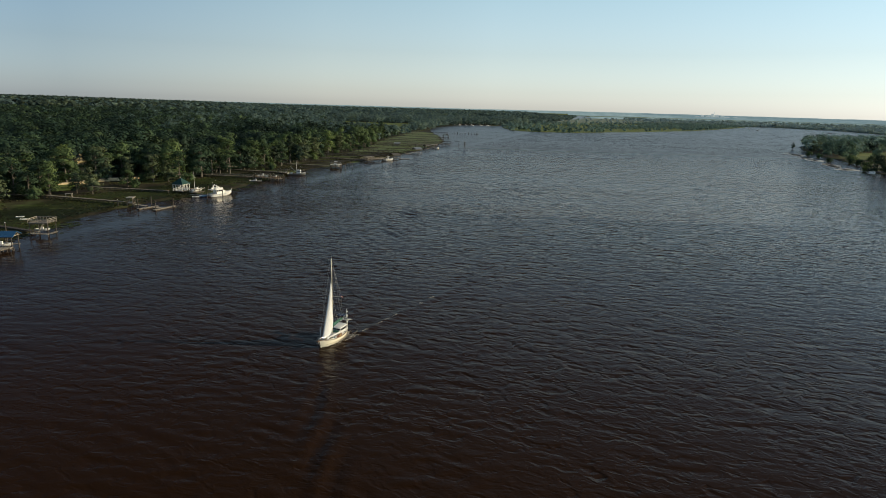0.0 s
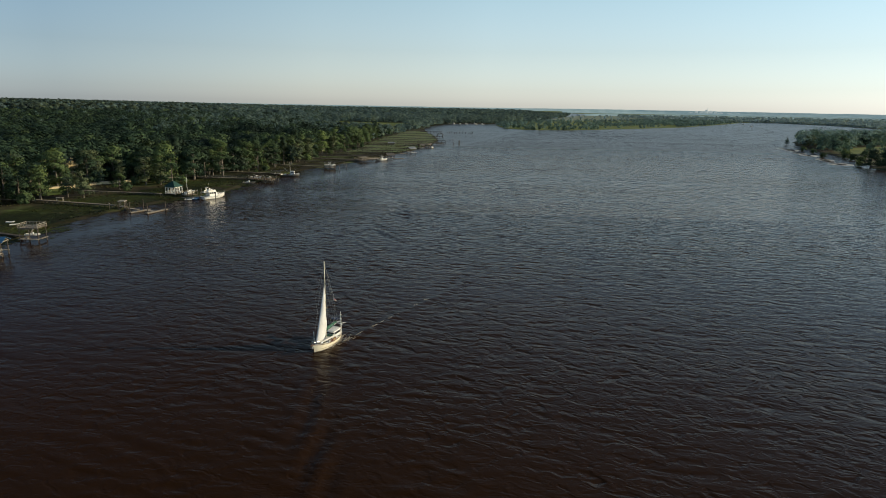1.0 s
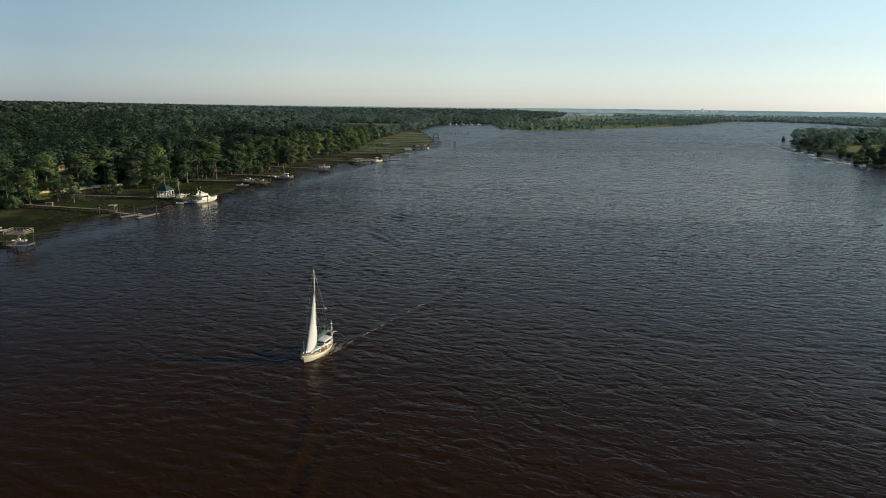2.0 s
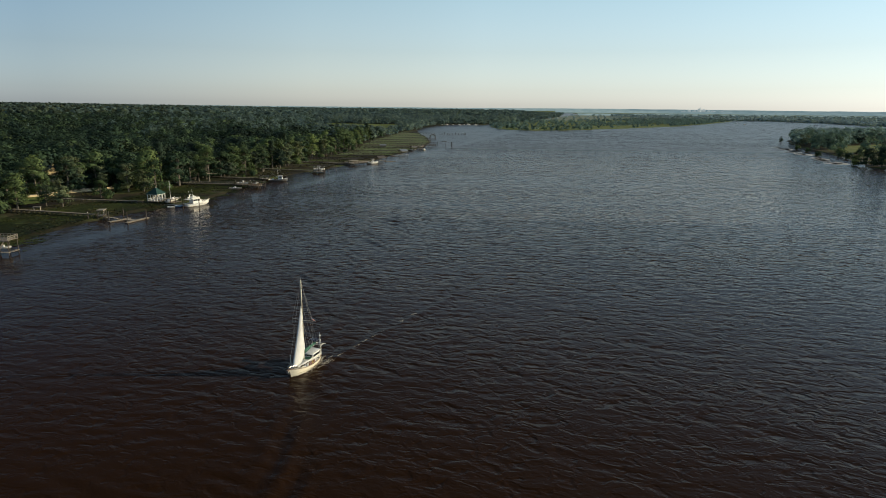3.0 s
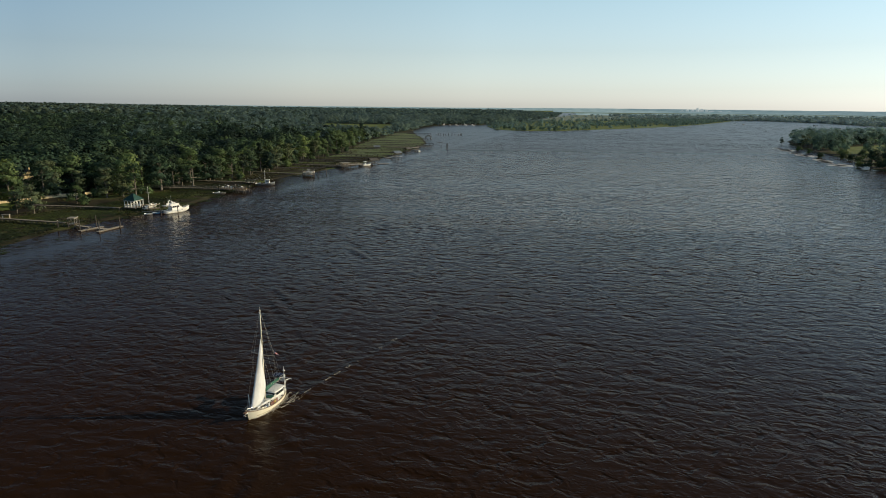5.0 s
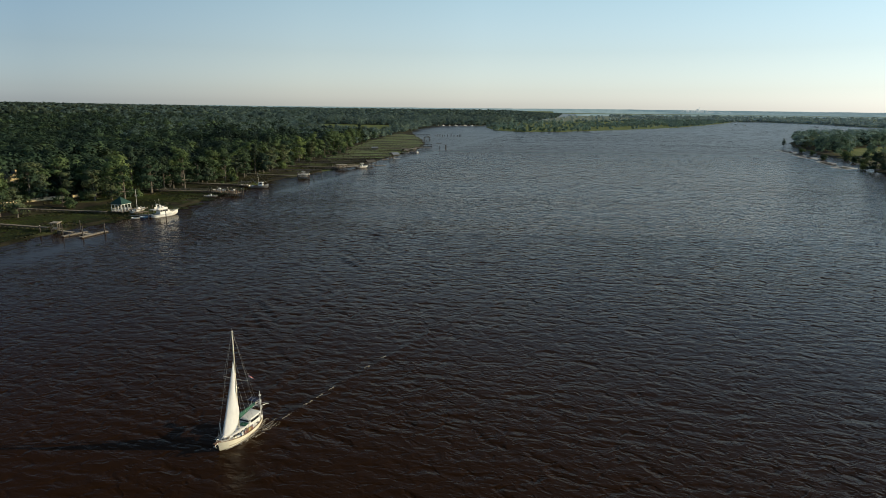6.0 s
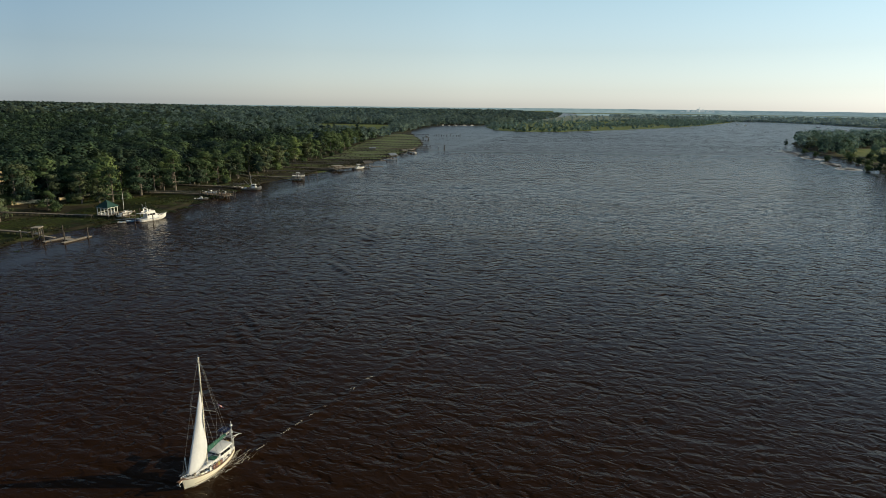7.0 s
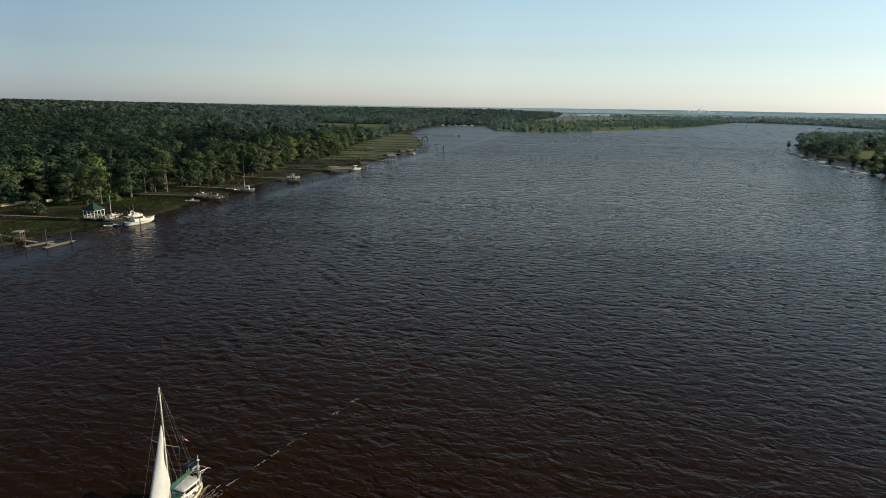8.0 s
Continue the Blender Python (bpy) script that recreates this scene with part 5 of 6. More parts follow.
def planks(e, ln, width, z, mat, pitch, x0=0.0, y0=0.0):
    """Cross planks of a deck, each an object on one mesh."""
    k = max(2, int(ln / pitch))
    bm = boxes(((0, 0, 0), (ln / k - 0.03, width, 0.07)), bevel=0.01)
    me = bpy.data.meshes.new("plank")
    bm.to_mesh(me)
    bm.free()
    me.materials.append(mat)
    for i in range(k):
        shared("plank", me, e, pose(x0 + ln * (i + 0.5) / k, y0 + 0.02 * math.sin(i * 2.7), z + 0.012 * math.sin(i * 1.7), 0, 0, 0.6 * math.sin(i * 3.1)))


def walkway(a, b, width, z, label, rail=False, gap=4.0, mat=None, brace=True):
    """A boardwalk on posts from a to b, with its deck at height z."""
    d = Vector((b[0] - a[0], b[1] - a[1], 0))
    n, ln = math.degrees(math.atan2(d.y, d.x)), d.length
    e = thing("boardwalk", a[0], a[1], 0, n, label, "boardwalk", "boardwalks over the marsh")
    mat = mat or TIMBER
    if a[1] < 345:
        planks(e, ln, width, z, mat, 0.62)
    else:
        part("deck", boxes(((ln / 2, 0, z), (ln, width, 0.09)), bevel=0.02), mat, e)
    for s in (1, -1):
        part("beam", boxes(((ln / 2, s * (width / 2 - 0.12), z - 0.16), (ln, 0.10, 0.22))), PILING, e)
    k = max(1, int(ln / gap))
    for i in range(k + 1):
        x = ln * i / k
        for s in (1, -1):
            o = shared("post", POST_LOW, e, pose(x, s * (width / 2 - 0.05), z - 1.05))
        if brace and i < k:
            bm = tubes(((x, -width / 2, z - 0.25), (x, width / 2, 0.2), 0.05), seg=5)
            part("brace", bm, PILING, e)
    if rail:
        for s in (1, -1):
            bm = bmesh.new()
            box(bm, (ln / 2, s * width / 2, z + 0.98), (ln, 0.12, 0.06))
            box(bm, (ln / 2, s * width / 2, z + 0.55), (ln, 0.05, 0.10))
            for i in range(int(ln / 1.8) + 1):
                box(bm, (min(ln - 0.05, i * 1.8 + 0.05), s * width / 2, z + 0.5), (0.09, 0.09, 1.0))
            part("railing", bm, mat, e)
    return e


def hip_roof(bm, sx, sy, z0, z1, top=0.15):
    rings = []
    for f, z in ((1.0, z0 - 0.10), (1.0, z0), (top, z1)):
        rings.append([(-sx / 2 * f, -sy / 2 * f, z), (sx / 2 * f, -sy / 2 * f, z), (sx / 2 * f, sy / 2 * f, z), (-sx / 2 * f, sy / 2 * f, z)])
    loft(bm, rings)


def gable_roof(bm, sx, sy, z0, z1, t=0.14):
    """Ridge along x."""
    for s in (1, -1):
        rings = [[(x, s * sy / 2, z0), (x, 0, z1), (x, 0, z1 + t), (x, s * (sy / 2 + 0.05), z0 + t)] for x in (-sx / 2, sx / 2)]
        loft(bm, rings)


def gazebo(x, y, rz):
    e = thing("gazebo", x, y, 0, rz, "white dock pavilion with a dark green hipped roof", "gazebo")
    part("platform", boxes(((0, 0, 1.12), (6.8, 6.8, 0.16)), bevel=0.03), TIMBER, e, "grey timber platform")
    for px in (-3.1, 0, 3.1):
        for py in (-3.1, 0, 3.1):
            shared("post", POST_LOW, e, pose(px, py, 0.02))
    for px in (-2.85, -0.95, 0.95, 2.85):
        for py in (-2.85, -0.95, 0.95, 2.85):
            if abs(px) > 2 or abs(py) > 2:
                part("column", boxes(((px, py, 2.55), (0.26, 0.26, 2.7)), bevel=0.03), WHITE, e)
    for s in (1, -1):
        part("railing", boxes(((0, s * 2.85, 2.05), (5.7, 0.10, 0.10)), ((0, s * 2.85, 1.42), (5.7, 0.08, 0.10)), *[((-2.6 + 0.4 * i, s * 2.85, 1.72), (0.07, 0.07, 0.6)) for i in range(14)]), WHITE, e)
    part("railing", boxes(((-2.85, 0, 2.05), (0.10, 5.7, 0.10)), ((-2.85, 0, 1.42), (0.08, 5.7, 0.10))), WHITE, e)
    part("eave_beam", boxes(((0, 2.9, 3.86), (6.2, 0.16, 0.24)), ((0, -2.9, 3.86), (6.2, 0.16, 0.24)), ((2.9, 0, 3.86), (0.16, 5.6, 0.24)), ((-2.9, 0, 3.86), (0.16, 5.6, 0.24))), WHITE, e)
    bm = bmesh.new()
    hip_roof(bm, 6.7, 6.7, 4.08, 6.4, 0.04)
    roof = part("roof", bm, GREEN_ROOF, e, "dark green shingled roof")
    bm = bmesh.new()
    for sx in (1, -1):
        for sy in (1, -1):
            tube(bm, (sx * 3.35, sy * 3.35, 4.12), (sx * 0.1, sy * 0.1, 6.44), 0.07, 0.06, seg=6)
    part("hip_ridge", bm, GREEN_ROOF, roof)
    part("finial", tubes(((0, 0, 6.35), (0, 0, 6.75), 0.08, 0.02)), WHITE, roof)
    part("bench", boxes(((0.4, 2.4, 1.65), (4.2, 0.5, 0.08)), ((0.4, 2.4, 1.42), (4.0, 0.3, 0.42))), WHITE, e)
    return e


def motor_yacht(x, y, rz, s=1.0):
    e = thing("motor_yacht", x, y, 0, rz, "white cabin cruiser with a flybridge moored at the dock", "motor yacht")
    e.scale = (s, s, s)
    bm = bmesh.new()
    rings = []
    for px, b, sh, rise in ((-5.5, 1.75, 1.15, 0.0), (-4, 1.85, 1.15, 0.0), (-1, 1.95, 1.3, 0), (1.5, 1.85, 1.55, 0.05), (3.4, 1.35, 1.8, 0.25), (4.8, 0.7, 2.0, 0.6), (5.9, 0.06, 2.15, 1.2)):
        half = [(px, b, sh), (px - 0.05, b * 0.94, sh * 0.5), (px - 0.1, b * 0.86, 0.05 + rise * 0.6), (px - 0.1, b * 0.5, -0.4 + rise), (px - 0.1, 0, -0.55 + rise)]
        rings.append(half + [(q, -r, t) for q, r, t in half[-2::-1]])
    loft(bm, rings, caps=False, closed=False)
    bm.verts.ensure_lookup_table()
    bm.faces.new([bm.verts[i] for i in range(9)])
    part("hull", bm, GELCOAT, e, "white glossy hull", True)
    bm = bmesh.new()
    rows = []
    for px, b, sh in ((-5.45, 1.7, 0.95), (-4, 1.8, 0.95), (-2.6, 1.86, 1.1), (-1, 1.9, 1.22), (1.5, 1.8, 1.47), (3.4, 1.3, 1.72), (4.8, 0.66, 1.92), (5.8, 0.05, 2.08)):
        rows.append([bm.verts.new((px, b * f, sh + 0.05 * (1 - f * f))) for f in (1, 0, -1)])
    for a, c in zip(rows, rows[1:]):
        for i in range(2):
            bm.faces.new((a[i], a[i + 1], c[i + 1], c[i]))
    part("deck", bm, DECK, e)
    bm = bmesh.new()
    rings = []
    for px, wd, z in ((3.0, 0.9, 1.85), (2.2, 1.15, 2.35), (1.3, 1.40, 2.45), (0.7, 1.5, 3.15), (-2.6, 1.55, 3.2)):
        rings.append([(px, wd, 1.2), (px, wd * 0.93, z), (px, -wd * 0.93, z), (px, -wd, 1.2)])
    loft(bm, rings)
    cab = part("deckhouse", bm, GELCOAT, e, "white deckhouse with dark windows")
    for sd in (1, -1):
        for wx, wl in ((0.1, 1.1), (-1.1, 1.0), (-2.1, 0.7)):
            part("window", boxes(((wx, sd * 1.47, 2.55), (wl, 0.10, 0.72)), rx=sd * 3, bevel=0.02), DARK_GLASS, cab)
        part("window", boxes(((2.2, sd * 1.13, 2.05), (1.0, 0.06, 0.25)), rz=-sd * 17, bevel=0.02), DARK_GLASS, cab)
    for wy in (-0.85, 0, 0.85):
        part("windscreen_pane", boxes(((1.03, wy, 2.80), (0.06, 0.75, 0.55)), ry=-40, bevel=0.02), DARK_GLASS, cab)
    bm = bmesh.new()
    rings = []
    for px, wd, z in ((1.1, 0.9, 3.3), (0.6, 1.35, 3.85), (-1.0, 1.5, 3.9), (-3.2, 1.5, 3.75)):
        rings.append([(px, wd, 3.18), (px, wd * 1.04, z), (px, wd * 0.92, z), (px, wd * 0.9, 3.26), (px, -wd * 0.9, 3.26), (px, -wd * 0.92, z), (px, -wd * 1.04, z), (px, -wd, 3.18)])
    loft(bm, rings)
    fly = part("flybridge", bm, GELCOAT, e, "white flybridge coaming")
    part("helm_seat", boxes(((-0.7, 0.4, 3.75), (0.6, 1.0, 0.9)), bevel=0.1), WHITE, fly)
    part("wind_deflector", boxes(((0.55, 0, 4.05), (0.04, 2.1, 0.4)), ry=-25), DARK_GLASS, fly)
    arch = part("radar_arch", boxes(((-2.3, 1.35, 4.2), (0.5, 0.12, 1.2)), ((-2.3, -1.35, 4.2), (0.5, 0.12, 1.2)), ((-2.4, 0, 4.82), (0.6, 2.8, 0.14)), bevel=0.03), GELCOAT, fly)
    bm = bmesh.new()
    bmesh.ops.create_uvsphere(bm, u_segments=12, v_segments=8, radius=0.32, matrix=Matrix.Translation((-2.4, 0.3, 5.05)) @ Matrix.Diagonal((1, 1, 0.6, 1)))
    part("radome", bm, WHITE, fly, "", True)
    part("aerial", tubes(((-2.4, -1.2, 4.8), (-2.7, -1.25, 7.4), 0.025), ((-2.4, 1.2, 4.8), (-2.8, 1.25, 6.6), 0.02)), WHITE, fly)
    bm = bmesh.new()
    for sd in (1, -1):
        line = [(0.9, sd * 1.9, 2.15), (2.4, sd * 1.62, 2.35), (3.8, sd * 1.12, 2.55), (5.0, sd * 0.55, 2.72), (6.05, sd * 0.04, 2.85)]
        for a, b in zip(line, line[1:]):
            tube(bm, a, b, 0.022, seg=5)
            tube(bm, b, (b[0], b[1], b[2] - 0.75), 0.016, seg=5)
    part("bow_rail", bm, STEEL, e)
    part("anchor", boxes(((5.95, 0, 2.1), (0.6, 0.25, 0.18)), bevel=0.03), GREY_METAL, e)
    part("cockpit_awning", boxes(((-4.0, 0, 3.12), (2.5, 2.9, 0.08)), bevel=0.02), GELCOAT, e)
    part("awning_post", tubes(((-5.1, 1.35, 1.0), (-5.1, 1.35, 3.1), 0.03), ((-5.1, -1.35, 1.0), (-5.1, -1.35, 3.1), 0.03)), STEEL, e)
    for sd in (1, -1):
        part("hull_stripe", boxes(((-1.6, sd * 1.86, 0.92), (7.0, 0.10, 0.10))), BLUE_HULL, e)
    part("swim_platform", boxes(((-5.9, 0, 0.25), (0.9, 3.0, 0.10)), bevel=0.03), TEAK, e)
    part("dinghy_motor", boxes(((-5.75, 0.7, 0.7), (0.3, 0.35, 0.8)), bevel=0.06), BLACK, e)
    return e


def small_boat(x, y, z, rz, ln, mat, label, console=True, top=False, group="small boats at the docks", name="small_boat"):
    e = thing(name, x, y, z, rz, label, "small boat", group)
    h = ln / 2
    bm = bmesh.new()
    rings = []
    for f, b, sh, rise in ((-1, 0.18, 0.12, 0), (-0.4, 0.20, 0.12, 0), (0.2, 0.19, 0.135, 0.01), (0.65, 0.13, 0.16, 0.04), (1.0, 0.008, 0.185, 0.12)):
        half = [(f * h, b * ln, sh * ln), (f * h, b * ln * 0.85, 0.03 * ln + rise * ln * 0.5), (f * h, 0, -0.05 * ln + rise * ln)]
        rings.append(half + [(q, -r, t) for q, r, t in half[-2::-1]])
    loft(bm, rings, caps=False, closed=False)
    bm.verts.ensure_lookup_table()
    bm.faces.new([bm.verts[i] for i in range(5)])
    part("hull", bm, mat, e, "", True)
    bm = bmesh.new()
    vs = [[bm.verts.new((f * h, s * b * ln * 0.95, 0.085 * ln)) for s in (1, -1)] for f, b in ((-0.97, 0.17), (-0.3, 0.19), (0.3, 0.17), (0.75, 0.09))]
    for a, c in zip(vs, vs[1:]):
        bm.faces.new((a[0], a[1], c[1], c[0]))
    part("sole", bm, DECK, e)
    if console:
        part("console", boxes(((0, 0, 0.17 * ln), (0.10 * ln, 0.12 * ln, 0.17 * ln)), bevel=0.03), WHITE, e)
        part("seat", boxes(((-0.14 * ln, 0, 0.13 * ln), (0.07 * ln, 0.14 * ln, 0.10 * ln)), bevel=0.03), WHITE, e)
    if top:
        part("canopy", boxes(((-0.02 * ln, 0, 0.36 * ln), (0.28 * ln, 0.24 * ln, 0.02 * ln)), bevel=0.02), WHITE, e)
        part("canopy_frame", tubes(*[((u * ln, v * ln, 0.09 * ln), (u * ln, v * ln, 0.36 * ln), 0.03) for u in (-0.12, 0.09) for v in (-0.09, 0.09)], seg=5), GREY_METAL, e)
    part("outboard_motor", boxes(((-1.05 * h, 0, 0.13 * ln), (0.06 * ln, 0.06 * ln, 0.16 * ln)), bevel=0.03), BLACK, e)
    return e


def piling(x, y, h, label="dark weathered mooring pile standing in the water", r=0.18):
    e = thing("mooring_pile", x, y, 0, 0, label, "mooring pile", "mooring piles")
    bm = bmesh.new()
    lean = 0.05 * math.sin(x * 7 + y)
    tube(bm, (0, 0, -2.5), (lean, -lean, h), r, r * 0.83, seg=9)
    part("shaft", bm, PILING, e)
    part("cap", tubes(((lean, -lean, h), (lean, -lean, h + 0.14), r * 1.05, r * 0.3), seg=9), WHITE if int(x * 3) % 3 == 0 else PILING, e)
    return e


def float_dock(a, b, width, label):
    d = Vector((b[0] - a[0], b[1] - a[1], 0))
    e = thing("floating_dock", a[0], a[1], 0, math.degrees(math.atan2(d.y, d.x)), label, "floating dock", "floating docks")
    ln = d.length
    planks(e, ln, width, 0.33, PALE_WOOD, 0.6)
    part("float", boxes(((ln / 2, 0, 0.08), (ln * 0.98, width * 0.9, 0.36)), bevel=0.05), PILING, e)
    for s in (1, -1):
        part("edge_board", boxes(((ln / 2, s * width / 2, 0.28), (ln, 0.06, 0.18))), TIMBER, e)
    return e


def boat_lift(x, y, rz, sx, sy, z, roof, label, mat_roof=None, height=3.4):
    """A posted platform with a flat or gabled cover."""
    e = thing("boat_lift", x, y, 0, rz, label, "boat lift", "boat lifts")
    for px in (-sx / 2, 0, sx / 2):
        for py in (-sy / 2, sy / 2):
            shared("post", POST_TALL, e, pose(px, py, height - 3.6))
    planks(e, sx, sy + 0.4, z, TIMBER, 0.7, -sx / 2)
    for s in (1, -1):
        part("beam", boxes(((0, s * sy / 2, height - 0.1), (sx + 0.4, 0.16, 0.26)), bevel=0.02), TIMBER, e)
    for px in (-sx / 4, sx / 4):
        part("cradle_beam", boxes(((px, 0, z + 0.22), (0.18, sy * 0.92, 0.2)), bevel=0.02), GREY_METAL, e)
        for s in (1, -1):
            part("hoist_cable", tubes(((px, s * sy * 0.45, z + 0.3), (px, s * sy * 0.45, height - 0.1), 0.02), seg=4), WIRE, e)
            part("hoist_motor", boxes(((px * 2, s * sy / 2, height + 0.16), (0.36, 0.22, 0.18)), bevel=0.03), GREY_METAL, e)
    for s in (1, -1):
        for px in (-sx / 4, sx / 4):
            part("brace", tubes(((px - sx / 4, s * sy / 2, -0.1), (px + sx / 4, s * sy / 2, z), 0.06), seg=5), PILING, e)
    if roof == "gable":
        bm = bmesh.new()
        gable_roof(bm, sx + 1.2, sy + 1.4, height, height + sy * 0.30)
        part("roof", bm, mat_roof or DARK_ROOF, e)
    elif roof == "flat":
        part("roof", boxes(((0, 0, height + 0.12), (sx + 0.6, sy + 0.6, 0.14)), bevel=0.03), mat_roof or WHITE, e)
    return e


# pavilion dock
walkway((-168, 253.6), (-129.3, 250.4), 1.3, 1.5, "long grey timber boardwalk over the marsh to a pavilion", False, 2.4)
gz = gazebo(-125.9, 254.4, -13)
gz.scale = (0.80, 0.80, 1.0)
motor_yacht(-107.9, 251.2, 57, 0.93)
float_dock((-121.6, 248.4), (-112.6, 252.0), 1.6, "narrow pale floating dock beside the moored yacht")
boat_lift(-118.7, 253.2, 70, 5.4, 3.4, 0.9, "none", "open timber boat lift beside the pavilion", height=2.4)
small_boat(-118.6, 253.0, 1.25, 72, 6.4, GELCOAT, "white centre-console boat raised on a timber lift")
small_boat(-112.4, 247.0, 0.0, 40, 5.0, BLUE_HULL, "blue open boat tied beside the yacht", False)
small_boat(-115.0, 244.8, 0.0, 25, 3.6, GELCOAT, "small pale dinghy tied beside the yacht", False)
for x, y, h in ((-103.6, 243.6, 3.4), (-112.8, 255.8, 3.4), (-115.6, 257.6, 3.0), (-109.8, 243.0, 2.4)):
    piling(x, y, h)


def flagpole(x, y, h):
    e = thing("flagpole", x, y, 0, 0, "tall white pole standing beside the pavilion", "flagpole")
    part("pole", tubes(((0, 0, -0.5), (0, 0, h), 0.09, 0.05)), WHITE, e)
    part("yard", tubes(((-0.7, 0, h * 0.72), (0.7, 0, h * 0.72), 0.035)), WHITE, e)


flagpole(-122.0, 258.4, 8.8)

# the dock with a small covered lift and floats
walkway((-184, 228.5), (-166, 227.0), 1.5, 1.2, "grey timber boardwalk leaving the wooded bank")
walkway((-166, 227.0), (-130.6, 219.4), 1.3, 1.6, "long grey timber boardwalk over the marsh", False, 2.2)
boat_lift(-128.0, 219.3, 100, 2.6, 1.9, 1.2, "flat", "small timber lift with a pale flat cover", PALE_WOOD, 3.2)
walkway((-126.2, 218.6), (-120.6, 216.4), 1.1, 0.8, "short timber ramp down to a floating dock", False, 3.0, PALE_WOOD, False)
float_dock((-121.8, 212.6), (-118.6, 220.2), 1.4, "pale floating dock lying low on the water")
float_dock((-118.0, 217.0), (-114.6, 216.2), 1.9, "short pale float joining two docks")
float_dock((-115.4, 211.8), (-112.9, 221.8), 1.3, "pale floating dock with tall mooring piles")
for x, y, h in ((-122.6, 214.2, 3.6), (-122.4, 223.0, 3.3), (-116.4, 214.6, 3.2), (-112.4, 219.9, 3.4), (-131.2, 216.2, 2.8)):
    piling(x, y, h)


def arbour(x, y, rz):
    e = thing("arbour", x, y, 0.4, rz, "small pale timber arch beside the boardwalk", "arbour")
    for s in (1, -1):
        part("post", boxes(((s * 1.6, 0, 1.0), (0.2, 0.8, 2.0)), bevel=0.03), PALE_WOOD, e)
    part("beam", boxes(((0, 0, 2.1), (3.9, 1.1, 0.28)), bevel=0.08), PALE_WOOD, e)
    return e


arch = arbour(-158.6, 229.6, 10)
arch.scale = (0.7, 0.7, 0.8)

# two-storey boat lift with an upper sun deck
def sun_deck(x, y, rz):
    e = thing("sun_deck_lift", x, y, 0, rz, "two-storey timber boat lift with a railed upper deck", "boat lift")
    for px in (-3.6, 0.4, 3.6):
        for py in (-2.7, 2.7):
            shared("post", POST_TALL, e, pose(px, py, 0.25))
    planks(e, 7.8, 1.5, 0.85, PALE_WOOD, 0.7, -3.9, -2.6)
    for px in (3.7, -3.7):
        part("lower_deck", boxes(((px, 0.4, 0.85), (1.3, 4.4, 0.12)), bevel=0.02), TIMBER, e)
    planks(e, 8.0, 6.0, 3.85, TIMBER, 0.7, -4.0)
    for s in (1, -1):
        part("beam", boxes(((0, s * 2.7, 3.66), (8.0, 0.16, 0.26)), bevel=0.02), TIMBER, e)
    for sx, sy, c in ((8.0, 0.1, (0, -2.95)), (8.0, 0.1, (0, 2.95)), (0.1, 5.8, (3.95, 0)), (0.1, 5.8, (-3.95, 0))):
        bm = boxes(((c[0], c[1], 4.88), (sx, sy, 0.10)), ((c[0], c[1], 4.45), (sx, sy * 0.9, 0.08)))
        k = 6
        for i in range(k + 1):
            u = -0.5 + i / k
            box(bm, (c[0] + (u * 7.8 if sx > 1 else 0), c[1] + (u * 5.6 if sy > 1 else 0), 4.38), (0.10, 0.10, 1.0))
        part("railing", bm, PALE_WOOD, e)
    for i in range(9):
        part("step", boxes(((2.4 - 0.30 * i, -3.35, 3.65 - 0.31 * i), (0.30, 0.9, 0.06))), PALE_WOOD, e)
    part("stringer", tubes(((2.6, -2.95, 3.8), (-0.3, -2.95, 0.95), 0.07), ((2.6, -3.75, 3.8), (-0.3, -3.75, 0.95), 0.07), seg=5), PALE_WOOD, e)
    return e


deck_lift = sun_deck(-124.4, 167.4, 4)
deck_lift.scale = (0.70, 0.72, 1.06)
small_boat(-124.6, 167.6, 1.5, 10, 4.0, GELCOAT, "white open boat hoisted under a timber sun deck")
walkway((-178, 186.0), (-128.8, 169.2), 1.3, 0.9, "long dark timber boardwalk to a two-storey lift", False, 4.0, DARK_TIMBER)


